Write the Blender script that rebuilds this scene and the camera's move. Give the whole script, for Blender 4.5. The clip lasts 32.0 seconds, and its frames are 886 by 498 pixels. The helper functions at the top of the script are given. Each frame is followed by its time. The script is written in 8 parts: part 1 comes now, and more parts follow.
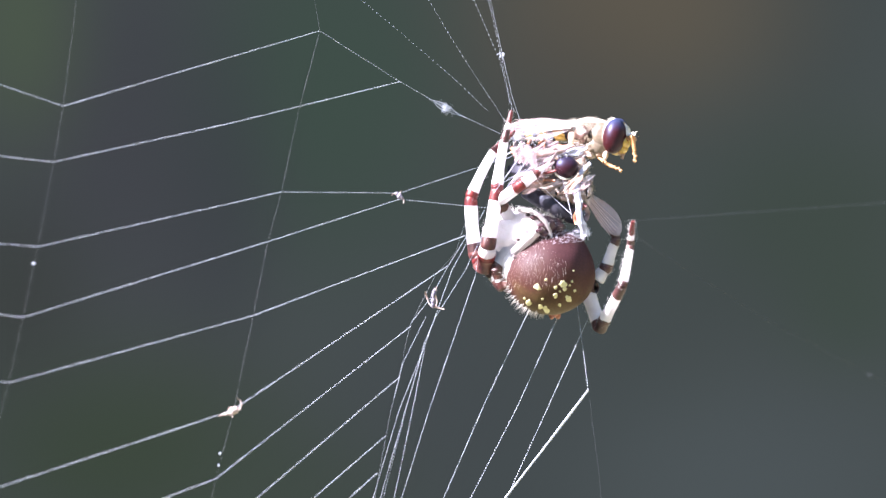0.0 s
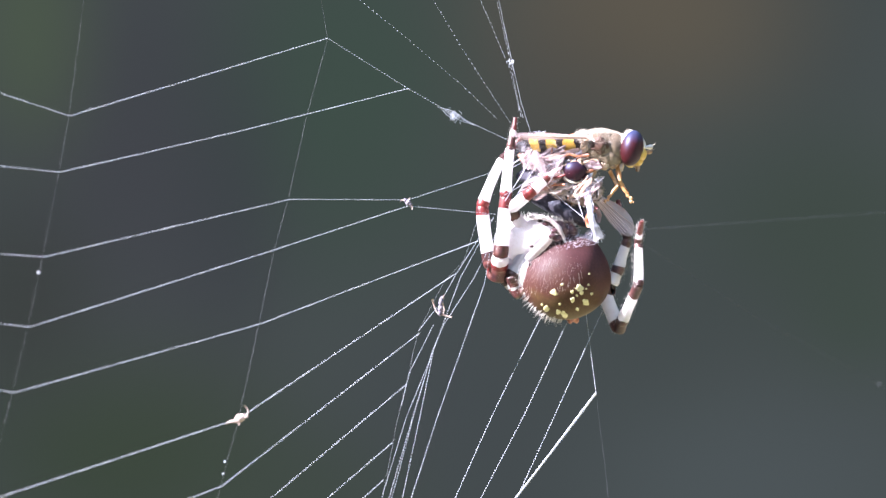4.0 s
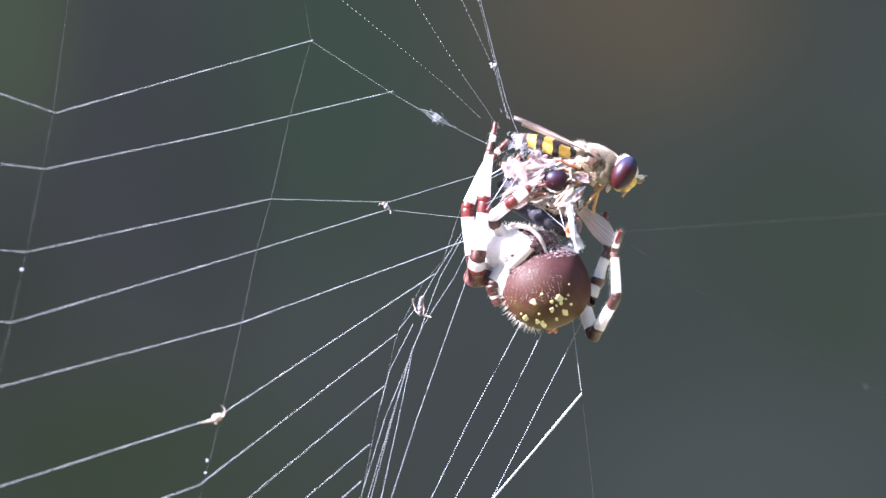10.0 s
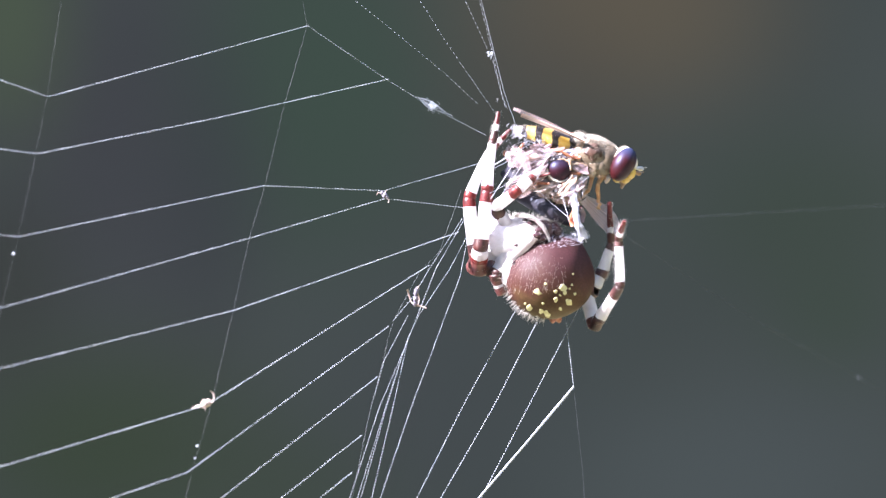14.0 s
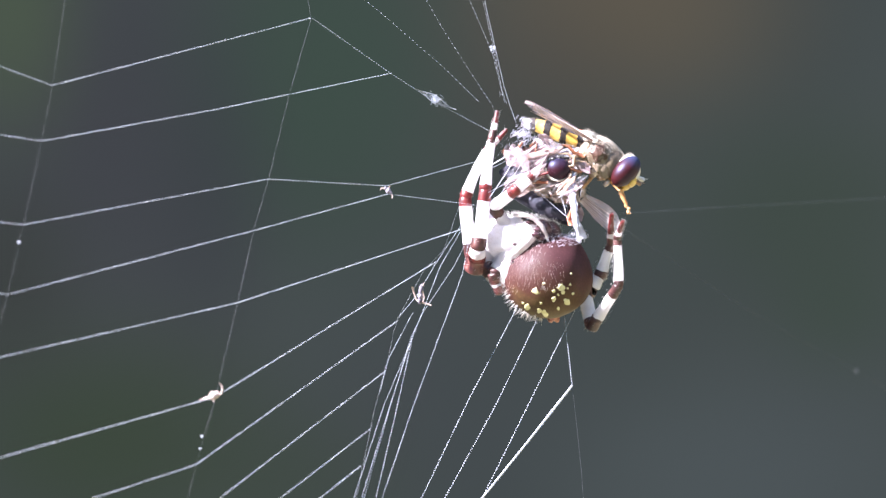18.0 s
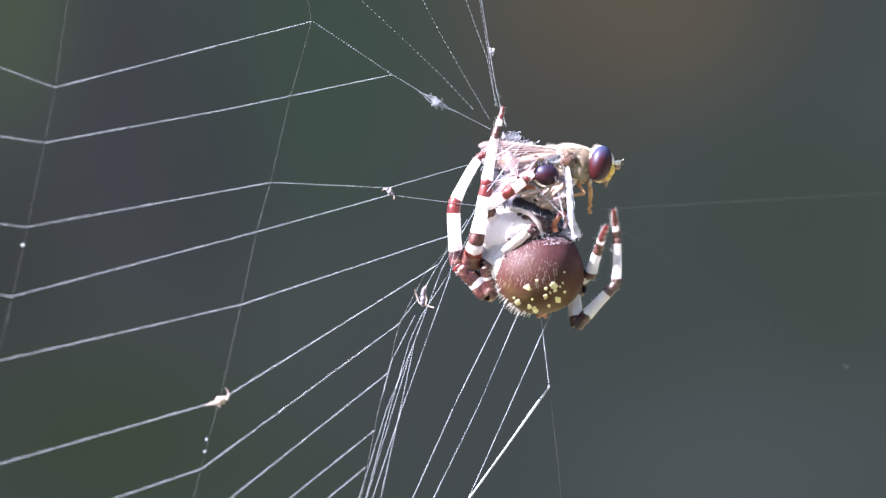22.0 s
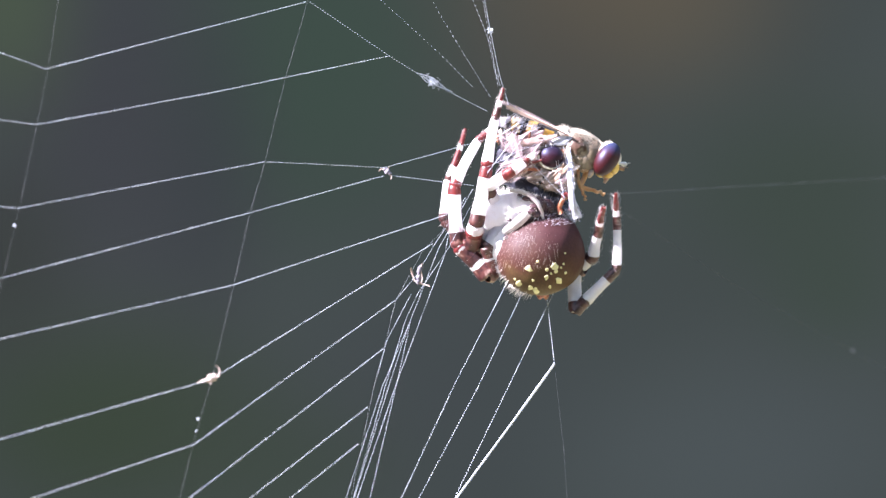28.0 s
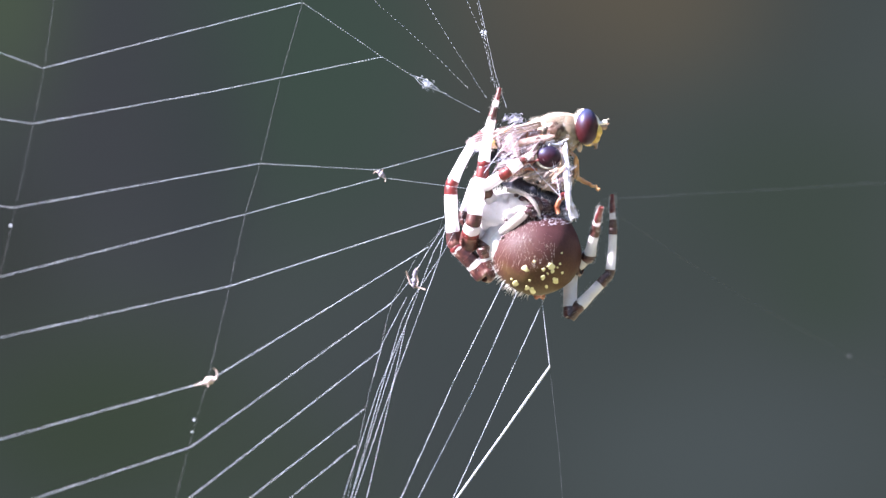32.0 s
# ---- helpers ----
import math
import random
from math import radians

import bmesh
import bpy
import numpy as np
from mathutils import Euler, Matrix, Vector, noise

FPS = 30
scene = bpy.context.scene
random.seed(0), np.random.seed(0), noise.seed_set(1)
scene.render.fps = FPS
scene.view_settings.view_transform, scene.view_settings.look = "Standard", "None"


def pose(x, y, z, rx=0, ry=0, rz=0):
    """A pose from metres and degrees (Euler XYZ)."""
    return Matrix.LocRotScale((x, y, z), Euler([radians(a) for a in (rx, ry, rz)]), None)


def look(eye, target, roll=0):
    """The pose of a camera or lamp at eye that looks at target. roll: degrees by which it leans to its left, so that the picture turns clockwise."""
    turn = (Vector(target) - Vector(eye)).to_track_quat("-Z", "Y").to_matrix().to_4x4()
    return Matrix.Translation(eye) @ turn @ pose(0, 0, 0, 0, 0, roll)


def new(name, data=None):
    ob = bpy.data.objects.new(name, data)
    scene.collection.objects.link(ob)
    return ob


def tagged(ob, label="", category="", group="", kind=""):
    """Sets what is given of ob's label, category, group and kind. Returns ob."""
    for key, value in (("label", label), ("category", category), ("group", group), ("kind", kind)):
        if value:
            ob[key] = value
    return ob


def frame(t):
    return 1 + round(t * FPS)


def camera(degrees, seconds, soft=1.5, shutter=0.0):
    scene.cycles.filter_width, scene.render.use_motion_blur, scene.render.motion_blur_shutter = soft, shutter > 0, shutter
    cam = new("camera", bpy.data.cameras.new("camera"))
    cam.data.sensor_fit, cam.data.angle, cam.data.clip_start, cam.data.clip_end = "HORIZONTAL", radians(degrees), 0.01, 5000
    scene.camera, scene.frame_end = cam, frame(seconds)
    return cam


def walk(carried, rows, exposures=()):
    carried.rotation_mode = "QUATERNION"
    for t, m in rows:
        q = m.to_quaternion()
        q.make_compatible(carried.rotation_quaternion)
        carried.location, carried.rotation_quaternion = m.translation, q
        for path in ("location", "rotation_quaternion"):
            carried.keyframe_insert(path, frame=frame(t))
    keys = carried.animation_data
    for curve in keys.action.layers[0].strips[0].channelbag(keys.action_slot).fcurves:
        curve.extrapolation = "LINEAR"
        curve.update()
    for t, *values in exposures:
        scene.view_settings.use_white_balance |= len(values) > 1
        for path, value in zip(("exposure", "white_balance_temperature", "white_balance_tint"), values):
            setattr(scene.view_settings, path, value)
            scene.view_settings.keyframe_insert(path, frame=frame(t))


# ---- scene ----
cam = camera(9.72, 32.0, soft=1.35, shutter=0.6)
cam.data.dof.use_dof = True
cam.data.dof.focus_distance = 0.5985
cam.data.dof.aperture_fstop = 18
PATH = [
    (0, pose(0, -0.6, 0, 90, 0.004, 0)), (0.5, pose(0, -0.6, 0, 89.951, 0.033, 0.039)), (1, pose(0, -0.6, 0, 89.967, -0.065, 0.097)),
    (1.5, pose(0, -0.6, 0, 89.96, -0.096, 0.13)), (2, pose(0, -0.6, 0, 90.007, -0.111, 0.111)), (2.5, pose(0, -0.6, 0, 89.984, -0.172, 0.065)),
    (3, pose(0, -0.6, 0, 90.079, -0.083, 0.058)), (3.5, pose(0, -0.6, 0, 90.068, -0.078, 0.112)), (5.5, pose(0, -0.6, 0, 90.151, 0.113, 0.023)),
    (6, pose(0, -0.6, 0, 90.091, 0.106, 0.116)), (6.5, pose(0, -0.6, 0, 90.08, 0.104, 0.02)), (7, pose(0, -0.6, 0, 90.026, 0.008, -0.111)),
    (7.5, pose(0, -0.6, 0, 90.112, -0.021, -0.12)), (8, pose(0, -0.6, 0, 90.134, 0.01, -0.048)), (8.5, pose(0, -0.6, 0, 90.201, -0.11, -0.065)),
    (9, pose(0, -0.6, 0, 90.111, -0.056, -0.121)), (9.5, pose(0, -0.6, 0, 90.101, -0.251, -0.147)), (10, pose(0, -0.6, 0, 90.11, -0.243, -0.107)),
    (10.5, pose(0, -0.6, 0, 90.132, -0.255, -0.042)), (11, pose(0, -0.6, 0, 90.122, -0.255, -0.063)), (11.5, pose(0, -0.6, 0, 90.05, -0.292, -0.039)),
    (12, pose(0, -0.6, 0, 90.012, -0.347, -0.041)), (12.5, pose(0, -0.6, 0, 90.004, -0.38, -0.07)), (13, pose(0, -0.6, 0, 89.92, -0.44, -0.076)),
    (13.5, pose(0, -0.6, 0, 89.95, -0.64, -0.164)), (15.5, pose(0, -0.6, 0, 90.009, -0.613, -0.13)), (16, pose(0, -0.6, 0, 89.929, -0.739, -0.261)),
    (16.5, pose(0, -0.6, 0, 89.934, -0.744, -0.234)), (17, pose(0, -0.6, 0, 89.893, -0.738, -0.119)), (17.5, pose(0, -0.6, 0, 89.909, -0.655, -0.105)),
    (18, pose(0, -0.6, 0, 89.916, -0.769, -0.13)), (18.5, pose(0, -0.6, 0, 89.931, -0.787, -0.134)), (19, pose(0, -0.6, 0, 89.948, -0.815, -0.142)),
    (19.5, pose(0, -0.6, 0, 89.913, -0.685, -0.157)), (20, pose(0, -0.6, 0, 89.864, -0.661, -0.151)), (20.5, pose(0, -0.6, 0, 89.825, -0.712, -0.141)),
    (21, pose(0, -0.6, 0, 89.9, -0.66, -0.161)), (21.5, pose(0, -0.6, 0, 89.929, -0.742, -0.133)), (22, pose(0, -0.6, 0, 89.939, -0.693, -0.134)),
    (22.5, pose(0, -0.6, 0, 89.901, -0.663, -0.13)), (23, pose(0, -0.6, 0, 89.825, -0.696, -0.168)), (23.5, pose(0, -0.6, 0, 89.814, -0.695, -0.193)),
    (24, pose(0, -0.6, 0, 89.836, -0.642, -0.172)), (24.5, pose(0, -0.6, 0, 89.856, -0.631, -0.173)), (26.5, pose(0, -0.6, 0, 89.842, -0.492, -0.27)),
    (27, pose(0, -0.6, 0, 89.823, -0.546, -0.193)), (27.5, pose(0, -0.6, 0, 89.769, -0.575, -0.172)), (28, pose(0, -0.6, 0, 89.721, -0.607, -0.155)),
    (28.5, pose(0, -0.6, 0, 89.728, -0.751, -0.136)), (29, pose(0, -0.6, 0, 89.743, -0.731, -0.098)), (29.5, pose(0, -0.6, 0, 89.77, -0.819, -0.185)),
    (30, pose(0, -0.6, 0, 89.757, -0.676, -0.264)), (30.5, pose(0, -0.6, 0, 89.787, -0.72, -0.295)), (31, pose(0, -0.6, 0, 89.803, -0.644, -0.216)),
    (31.5, pose(0, -0.6, 0, 89.793, -0.665, -0.225)), (32, pose(0, -0.6, 0, 89.748, -0.692, -0.225)),
]
walk(cam, PATH, [(0, 2.95), (32, 2.95)])

# ---- light ----
SUN_TO = Vector((-0.74, -0.29, 0.60)).normalized()
world = bpy.data.worlds.new("world")
scene.world = world
world.use_nodes = True
wn = world.node_tree
sky = wn.nodes.new("ShaderNodeTexSky")
sky.sky_type = "NISHITA"
sky.sun_disc = False
sky.sun_elevation = math.asin(SUN_TO.z)
sky.sun_rotation = math.atan2(SUN_TO.x, SUN_TO.y)
wn.nodes["Background"].inputs["Strength"].default_value = 0.08
wn.links.new(sky.outputs[0], wn.nodes["Background"].inputs["Color"])
sun_data = bpy.data.lights.new("sun", "SUN")
sun_data.energy = 5.0
sun_data.angle = radians(0.5)
sun_data.color = (1.0, 0.94, 1.05)
sun = new("sun", sun_data)
sun.matrix_world = look(SUN_TO * 3, (0, 0, 0))


# ---- materials ----
def material(name, base, rough=0.5, metal=0.0, **more):
    m = bpy.data.materials.new(name)
    m.use_nodes = True
    b = m.node_tree.nodes["Principled BSDF"]
    b.inputs["Base Color"].default_value = (*base, 1)
    b.inputs["Roughness"].default_value = rough
    b.inputs["Metallic"].default_value = metal
    for key, value in more.items():
        b.inputs[key.replace("_", " ")].default_value = value
    return m


def mottled(m, colours, scale, bump=0.0, bump_scale=0.0, detail=4.0, spread=(0.3, 0.7)):
    """Noise between colours over the object's own space (metres), with fine relief."""
    t = m.node_tree
    b = t.nodes["Principled BSDF"]
    co = t.nodes.new("ShaderNodeTexCoord")
    n = t.nodes.new("ShaderNodeTexNoise")
    n.inputs["Scale"].default_value = scale
    n.inputs["Detail"].default_value = detail
    r = t.nodes.new("ShaderNodeValToRGB")
    els = r.color_ramp.elements
    while len(els) < len(colours):
        els.new(0.5)
    for i, c in enumerate(colours):
        els[i].position = spread[0] + (spread[1] - spread[0]) * i / (len(colours) - 1)
        els[i].color = (*c, 1)
    t.links.new(co.outputs["Object"], n.inputs["Vector"])
    t.links.new(n.outputs["Fac"], r.inputs["Fac"])
    t.links.new(r.outputs["Color"], b.inputs["Base Color"])
    if bump:
        n2 = t.nodes.new("ShaderNodeTexNoise")
        n2.inputs["Scale"].default_value = bump_scale
        n2.inputs["Detail"].default_value = 3
        bp = t.nodes.new("ShaderNodeBump")
        bp.inputs["Strength"].default_value = bump
        bp.inputs["Distance"].default_value = 0.0001
        t.links.new(co.outputs["Object"], n2.inputs["Vector"])
        t.links.new(n2.outputs["Fac"], bp.inputs["Height"])
        t.links.new(bp.outputs["Normal"], b.inputs["Normal"])
    return m


def translucent(m, colour, share):
    t = m.node_tree
    b, o = t.nodes["Principled BSDF"], t.nodes["Material Output"]
    tr = t.nodes.new("ShaderNodeBsdfTranslucent")
    tr.inputs["Color"].default_value = (*colour, 1)
    mx = t.nodes.new("ShaderNodeMixShader")
    mx.inputs["Fac"].default_value = share
    t.links.new(b.outputs[0], mx.inputs[1])
    t.links.new(tr.outputs[0], mx.inputs[2])
    t.links.new(mx.outputs[0], o.inputs["Surface"])
    return m


SILK = translucent(material("glue_silk", (0.46, 0.49, 0.56), 0.25), (0.46, 0.49, 0.57), 0.3)
DRY_SILK = translucent(material("dry_silk", (0.22, 0.24, 0.27), 0.3), (0.28, 0.28, 0.32), 0.3)
FAINT_SILK = translucent(material("old_silk", (0.07, 0.076, 0.088), 0.5), (0.07, 0.075, 0.085), 0.3)
SWATHE = translucent(mottled(material("swathing_silk", (0.8, 0.8, 0.88), 0.45), [(0.42, 0.42, 0.52), (0.78, 0.78, 0.86)], 900, 0.6, 4000), (0.75, 0.75, 0.86), 0.3)
HUSK = mottled(material("husk", (0.3, 0.27, 0.32), 0.7), [(0.06, 0.05, 0.07), (0.22, 0.2, 0.25)], 1500, 0.5, 5000)
HUSK_TAN = mottled(material("tan_husk", (0.5, 0.38, 0.3), 0.7), [(0.18, 0.11, 0.09), (0.48, 0.4, 0.38)], 1200, 0.5, 5000)
LEG_PALE = translucent(mottled(material("pale_leg", (0.7, 0.66, 0.63), 0.5), [(0.5, 0.465, 0.465), (0.68, 0.655, 0.665), (0.8, 0.785, 0.8)], 700, 0.5, 6000), (0.86, 0.83, 0.87), 0.5)
LEG_DARK = translucent(mottled(material("dark_band", (0.1, 0.03, 0.02), 0.4), [(0.012, 0.007, 0.008), (0.04, 0.014, 0.014), (0.08, 0.028, 0.023)], 1300, 0.4, 6000), (0.25, 0.04, 0.03), 0.1)
LEG_RED = translucent(mottled(material("red_band", (0.3, 0.05, 0.03), 0.4), [(0.03, 0.006, 0.007), (0.1, 0.013, 0.015), (0.17, 0.026, 0.024)], 1300, 0.4, 6000), (0.32, 0.035, 0.025), 0.22)
LEG_BROWN = translucent(mottled(material("tan_band", (0.3, 0.1, 0.07), 0.4), [(0.03, 0.011, 0.014), (0.12, 0.04, 0.036), (0.42, 0.3, 0.26)], 900, 0.4, 6000, spread=(0.38, 0.7)), (0.36, 0.12, 0.08), 0.2)
HAIR = translucent(material("pale_hair", (0.76, 0.72, 0.7), 0.4), (0.8, 0.75, 0.72), 0.4)
SPOT = mottled(material("yellow_spot", (0.5, 0.47, 0.24), 0.55), [(0.34, 0.31, 0.13), (0.56, 0.53, 0.32)], 2500, 0.3, 6000)
SPINNERET = mottled(material("spinneret", (0.3, 0.1, 0.06), 0.45), [(0.2, 0.05, 0.04), (0.45, 0.2, 0.13)], 1500, 0.4, 5000)
CARAPACE = translucent(mottled(material("pale_carapace", (0.82, 0.79, 0.8), 0.5), [(0.45, 0.38, 0.37), (0.84, 0.82, 0.82), (0.9, 0.88, 0.9)], 500, 0.5, 5000, spread=(0.2, 0.4)), (0.9, 0.88, 0.89), 0.5)
PALP = translucent(mottled(material("grey_palp", (0.4, 0.35, 0.32), 0.4), [(0.26, 0.2, 0.2), (0.6, 0.56, 0.55)], 500, 0.4, 5000), (0.7, 0.66, 0.63), 0.35)
JAW = mottled(material("dark_jaw", (0.05, 0.025, 0.03), 0.3), [(0.02, 0.01, 0.014), (0.085, 0.035, 0.042)], 900, 0.15, 4000)


def eye_material(name, low, sky_sheen, z0, z1, rough):
    """Compound eye: dark red facets with a fine facet grain; the sky's blue reflection is painted into the colour
    above.
    """
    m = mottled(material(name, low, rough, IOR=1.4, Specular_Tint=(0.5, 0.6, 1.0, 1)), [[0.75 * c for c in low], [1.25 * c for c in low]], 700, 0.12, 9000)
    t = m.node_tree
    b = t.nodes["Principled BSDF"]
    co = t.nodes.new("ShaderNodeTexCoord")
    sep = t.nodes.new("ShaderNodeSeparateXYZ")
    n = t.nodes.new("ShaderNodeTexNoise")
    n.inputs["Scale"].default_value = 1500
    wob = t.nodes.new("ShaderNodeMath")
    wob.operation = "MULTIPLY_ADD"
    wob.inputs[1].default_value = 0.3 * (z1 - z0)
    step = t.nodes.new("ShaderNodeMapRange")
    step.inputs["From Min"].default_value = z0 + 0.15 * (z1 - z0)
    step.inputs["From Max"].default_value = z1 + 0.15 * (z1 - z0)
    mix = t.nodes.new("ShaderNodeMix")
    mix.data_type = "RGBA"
    mix.inputs[7].default_value = (*sky_sheen, 1)
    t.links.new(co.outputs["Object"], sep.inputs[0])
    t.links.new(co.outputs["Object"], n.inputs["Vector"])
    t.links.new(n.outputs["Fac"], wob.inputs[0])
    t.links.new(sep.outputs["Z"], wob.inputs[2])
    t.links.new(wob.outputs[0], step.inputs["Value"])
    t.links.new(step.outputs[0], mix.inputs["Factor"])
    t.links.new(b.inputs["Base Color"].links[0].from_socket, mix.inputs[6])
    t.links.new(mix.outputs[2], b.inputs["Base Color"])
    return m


# second colour: blue sky reflection painted on each eye's upper half
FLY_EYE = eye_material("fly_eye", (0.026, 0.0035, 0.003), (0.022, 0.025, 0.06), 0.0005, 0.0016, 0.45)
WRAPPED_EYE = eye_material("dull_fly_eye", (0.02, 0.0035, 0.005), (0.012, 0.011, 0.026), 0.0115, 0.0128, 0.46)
FLY_THORAX = mottled(material("bronze_thorax", (0.1, 0.08, 0.06), 0.42, Specular_Tint=(0.85, 0.9, 1.0, 1)), [(0.075, 0.05, 0.032), (0.13, 0.098, 0.066), (0.19, 0.15, 0.11)], 190, 0.3, 6000)
FLY_YELLOW = mottled(material("fly_yellow", (0.7, 0.4, 0.03), 0.4), [(0.56, 0.33, 0.05), (0.72, 0.49, 0.14)], 800, 0.3, 5000)
FLY_BLACK = mottled(material("fly_black", (0.025, 0.022, 0.025), 0.25), [(0.012, 0.012, 0.014), (0.05, 0.04, 0.04)], 800, 0.3, 5000)
FLY_FACE = mottled(material("fly_face", (0.5, 0.33, 0.06), 0.4), [(0.34, 0.2, 0.03), (0.56, 0.4, 0.11)], 900, 0.3, 5000)
FLY_CREAM = mottled(material("fly_cream", (0.66, 0.62, 0.56), 0.5), [(0.46, 0.4, 0.32), (0.72, 0.68, 0.62)], 900, 0.4, 5000)
FLY_DUST = mottled(material("fly_dust", (0.36, 0.31, 0.25), 0.6), [(0.2, 0.16, 0.12), (0.42, 0.37, 0.31)], 500, 0.5, 6000)
FLY_TAN = translucent(mottled(material("fly_flank", (0.45, 0.3, 0.2), 0.45), [(0.22, 0.12, 0.07), (0.44, 0.31, 0.22), (0.6, 0.5, 0.42)], 700, 0.5, 5000), (0.55, 0.38, 0.27), 0.2)
FLY_BROWN = mottled(material("fly_brown", (0.06, 0.03, 0.02), 0.45), [(0.025, 0.012, 0.01), (0.09, 0.045, 0.03)], 900, 0.5, 5000)
FLY_RUST = mottled(material("fly_rust", (0.2, 0.07, 0.035), 0.45), [(0.09, 0.03, 0.018), (0.3, 0.11, 0.05)], 800, 0.5, 5000)
FLY_GREY = mottled(material("fly_tip", (0.45, 0.44, 0.45), 0.35), [(0.16, 0.15, 0.17), (0.6, 0.58, 0.58)], 700, 0.4, 5000)
FLY_HAIR = translucent(material("golden_hair", (0.34, 0.31, 0.27), 0.4), (0.5, 0.45, 0.38), 0.45)
FLY_LEG = translucent(mottled(material("amber_leg", (0.6, 0.36, 0.16), 0.35), [(0.34, 0.15, 0.05), (0.6, 0.38, 0.2)], 900), (0.75, 0.42, 0.16), 0.25)
FLY_DULL = mottled(material("wrapped_body", (0.03, 0.03, 0.04), 0.5, Specular_Tint=(0.7, 0.78, 1.0, 1)), [(0.008, 0.008, 0.014), (0.045, 0.04, 0.05)], 900, 0.6, 3000)
PINK = translucent(mottled(material("pale_membrane", (0.5, 0.42, 0.42), 0.45), [(0.13, 0.075, 0.075), (0.42, 0.33, 0.36)], 1100, 0.4, 5000), (0.5, 0.38, 0.4), 0.4)
ORANGE = translucent(mottled(material("orange_soft", (0.45, 0.16, 0.08), 0.4), [(0.2, 0.05, 0.025), (0.5, 0.22, 0.12)], 1300, 0.4, 5000), (0.6, 0.22, 0.09), 0.3)


def wing_material(name="wing_membrane", tint=(0.6, 0.48, 0.5), cover=0.4):
    m = material(name, tint, 0.2)
    t = m.node_tree
    b, o = t.nodes["Principled BSDF"], t.nodes["Material Output"]
    clear = t.nodes.new("ShaderNodeBsdfTransparent")
    thin = t.nodes.new("ShaderNodeBsdfTranslucent")
    thin.inputs["Color"].default_value = (0.58, 0.45, 0.46, 1)
    half = t.nodes.new("ShaderNodeMixShader")
    half.inputs["Fac"].default_value = 0.45
    mx = t.nodes.new("ShaderNodeMixShader")
    mx.inputs["Fac"].default_value = cover
    t.links.new(b.outputs[0], half.inputs[1])
    t.links.new(thin.outputs[0], half.inputs[2])
    t.links.new(clear.outputs[0], mx.inputs[1])
    t.links.new(half.outputs[0], mx.inputs[2])
    t.links.new(mx.outputs[0], o.inputs["Surface"])
    return m


WING = wing_material()
VEIL = wing_material("silk_veil", (0.6, 0.6, 0.68), 0.12)
LOOSE = wing_material("grey_wing", (0.6, 0.53, 0.56), 0.46)
BROWN_FILM = wing_material("brown_film", (0.5, 0.36, 0.27), 0.75)
TAN_WING = wing_material("tan_wing", (0.46, 0.34, 0.3), 0.62)
VEIN = material("wing_vein", (0.52, 0.4, 0.37), 0.5)


def abdomen_material():
    """Purple-brown above, olive-brown towards the spinnerets, with a fine netted grain."""
    m = material("abdomen_skin", (0.12, 0.05, 0.04), 0.6, Specular_IOR_Level=0.18)
    t = m.node_tree
    b = t.nodes["Principled BSDF"]
    co = t.nodes.new("ShaderNodeTexCoord")
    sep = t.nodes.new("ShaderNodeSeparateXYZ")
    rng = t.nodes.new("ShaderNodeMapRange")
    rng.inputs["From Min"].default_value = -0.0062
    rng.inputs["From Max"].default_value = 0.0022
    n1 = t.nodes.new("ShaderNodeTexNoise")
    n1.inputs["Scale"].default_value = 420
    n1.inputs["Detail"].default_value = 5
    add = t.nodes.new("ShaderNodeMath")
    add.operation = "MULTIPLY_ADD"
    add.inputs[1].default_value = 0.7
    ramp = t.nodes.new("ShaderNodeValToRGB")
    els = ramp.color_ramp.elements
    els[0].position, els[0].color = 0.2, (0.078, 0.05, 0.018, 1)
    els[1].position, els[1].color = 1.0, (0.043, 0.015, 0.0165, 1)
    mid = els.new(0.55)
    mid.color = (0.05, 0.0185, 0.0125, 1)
    vor = t.nodes.new("ShaderNodeTexVoronoi")
    vor.feature = "DISTANCE_TO_EDGE"
    vor.inputs["Scale"].default_value = 2600
    vr = t.nodes.new("ShaderNodeMapRange")
    vr.inputs["From Max"].default_value = 0.16
    vr.inputs["To Min"].default_value = 0.72
    mul = t.nodes.new("ShaderNodeMix")
    mul.data_type = "RGBA"
    mul.blend_type = "MULTIPLY"
    mul.inputs["Factor"].default_value = 1.0
    bp = t.nodes.new("ShaderNodeBump")
    bp.inputs["Strength"].default_value = 0.22
    bp.inputs["Distance"].default_value = 0.00008
    L = t.links.new
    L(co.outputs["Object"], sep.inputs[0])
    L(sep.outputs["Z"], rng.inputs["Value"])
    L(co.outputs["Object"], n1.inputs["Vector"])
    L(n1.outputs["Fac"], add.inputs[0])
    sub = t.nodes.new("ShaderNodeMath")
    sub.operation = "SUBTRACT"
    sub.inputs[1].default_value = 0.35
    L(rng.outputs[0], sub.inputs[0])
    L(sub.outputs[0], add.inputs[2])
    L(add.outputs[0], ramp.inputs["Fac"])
    L(co.outputs["Object"], vor.inputs["Vector"])
    L(vor.outputs["Distance"], vr.inputs["Value"])
    L(ramp.outputs["Color"], mul.inputs[6])
    L(vr.outputs[0], mul.inputs[7])
    L(mul.outputs[2], b.inputs["Base Color"])
    L(vor.outputs["Distance"], bp.inputs["Height"])
    L(bp.outputs["Normal"], b.inputs["Normal"])
    return m


ABDOMEN = abdomen_material()


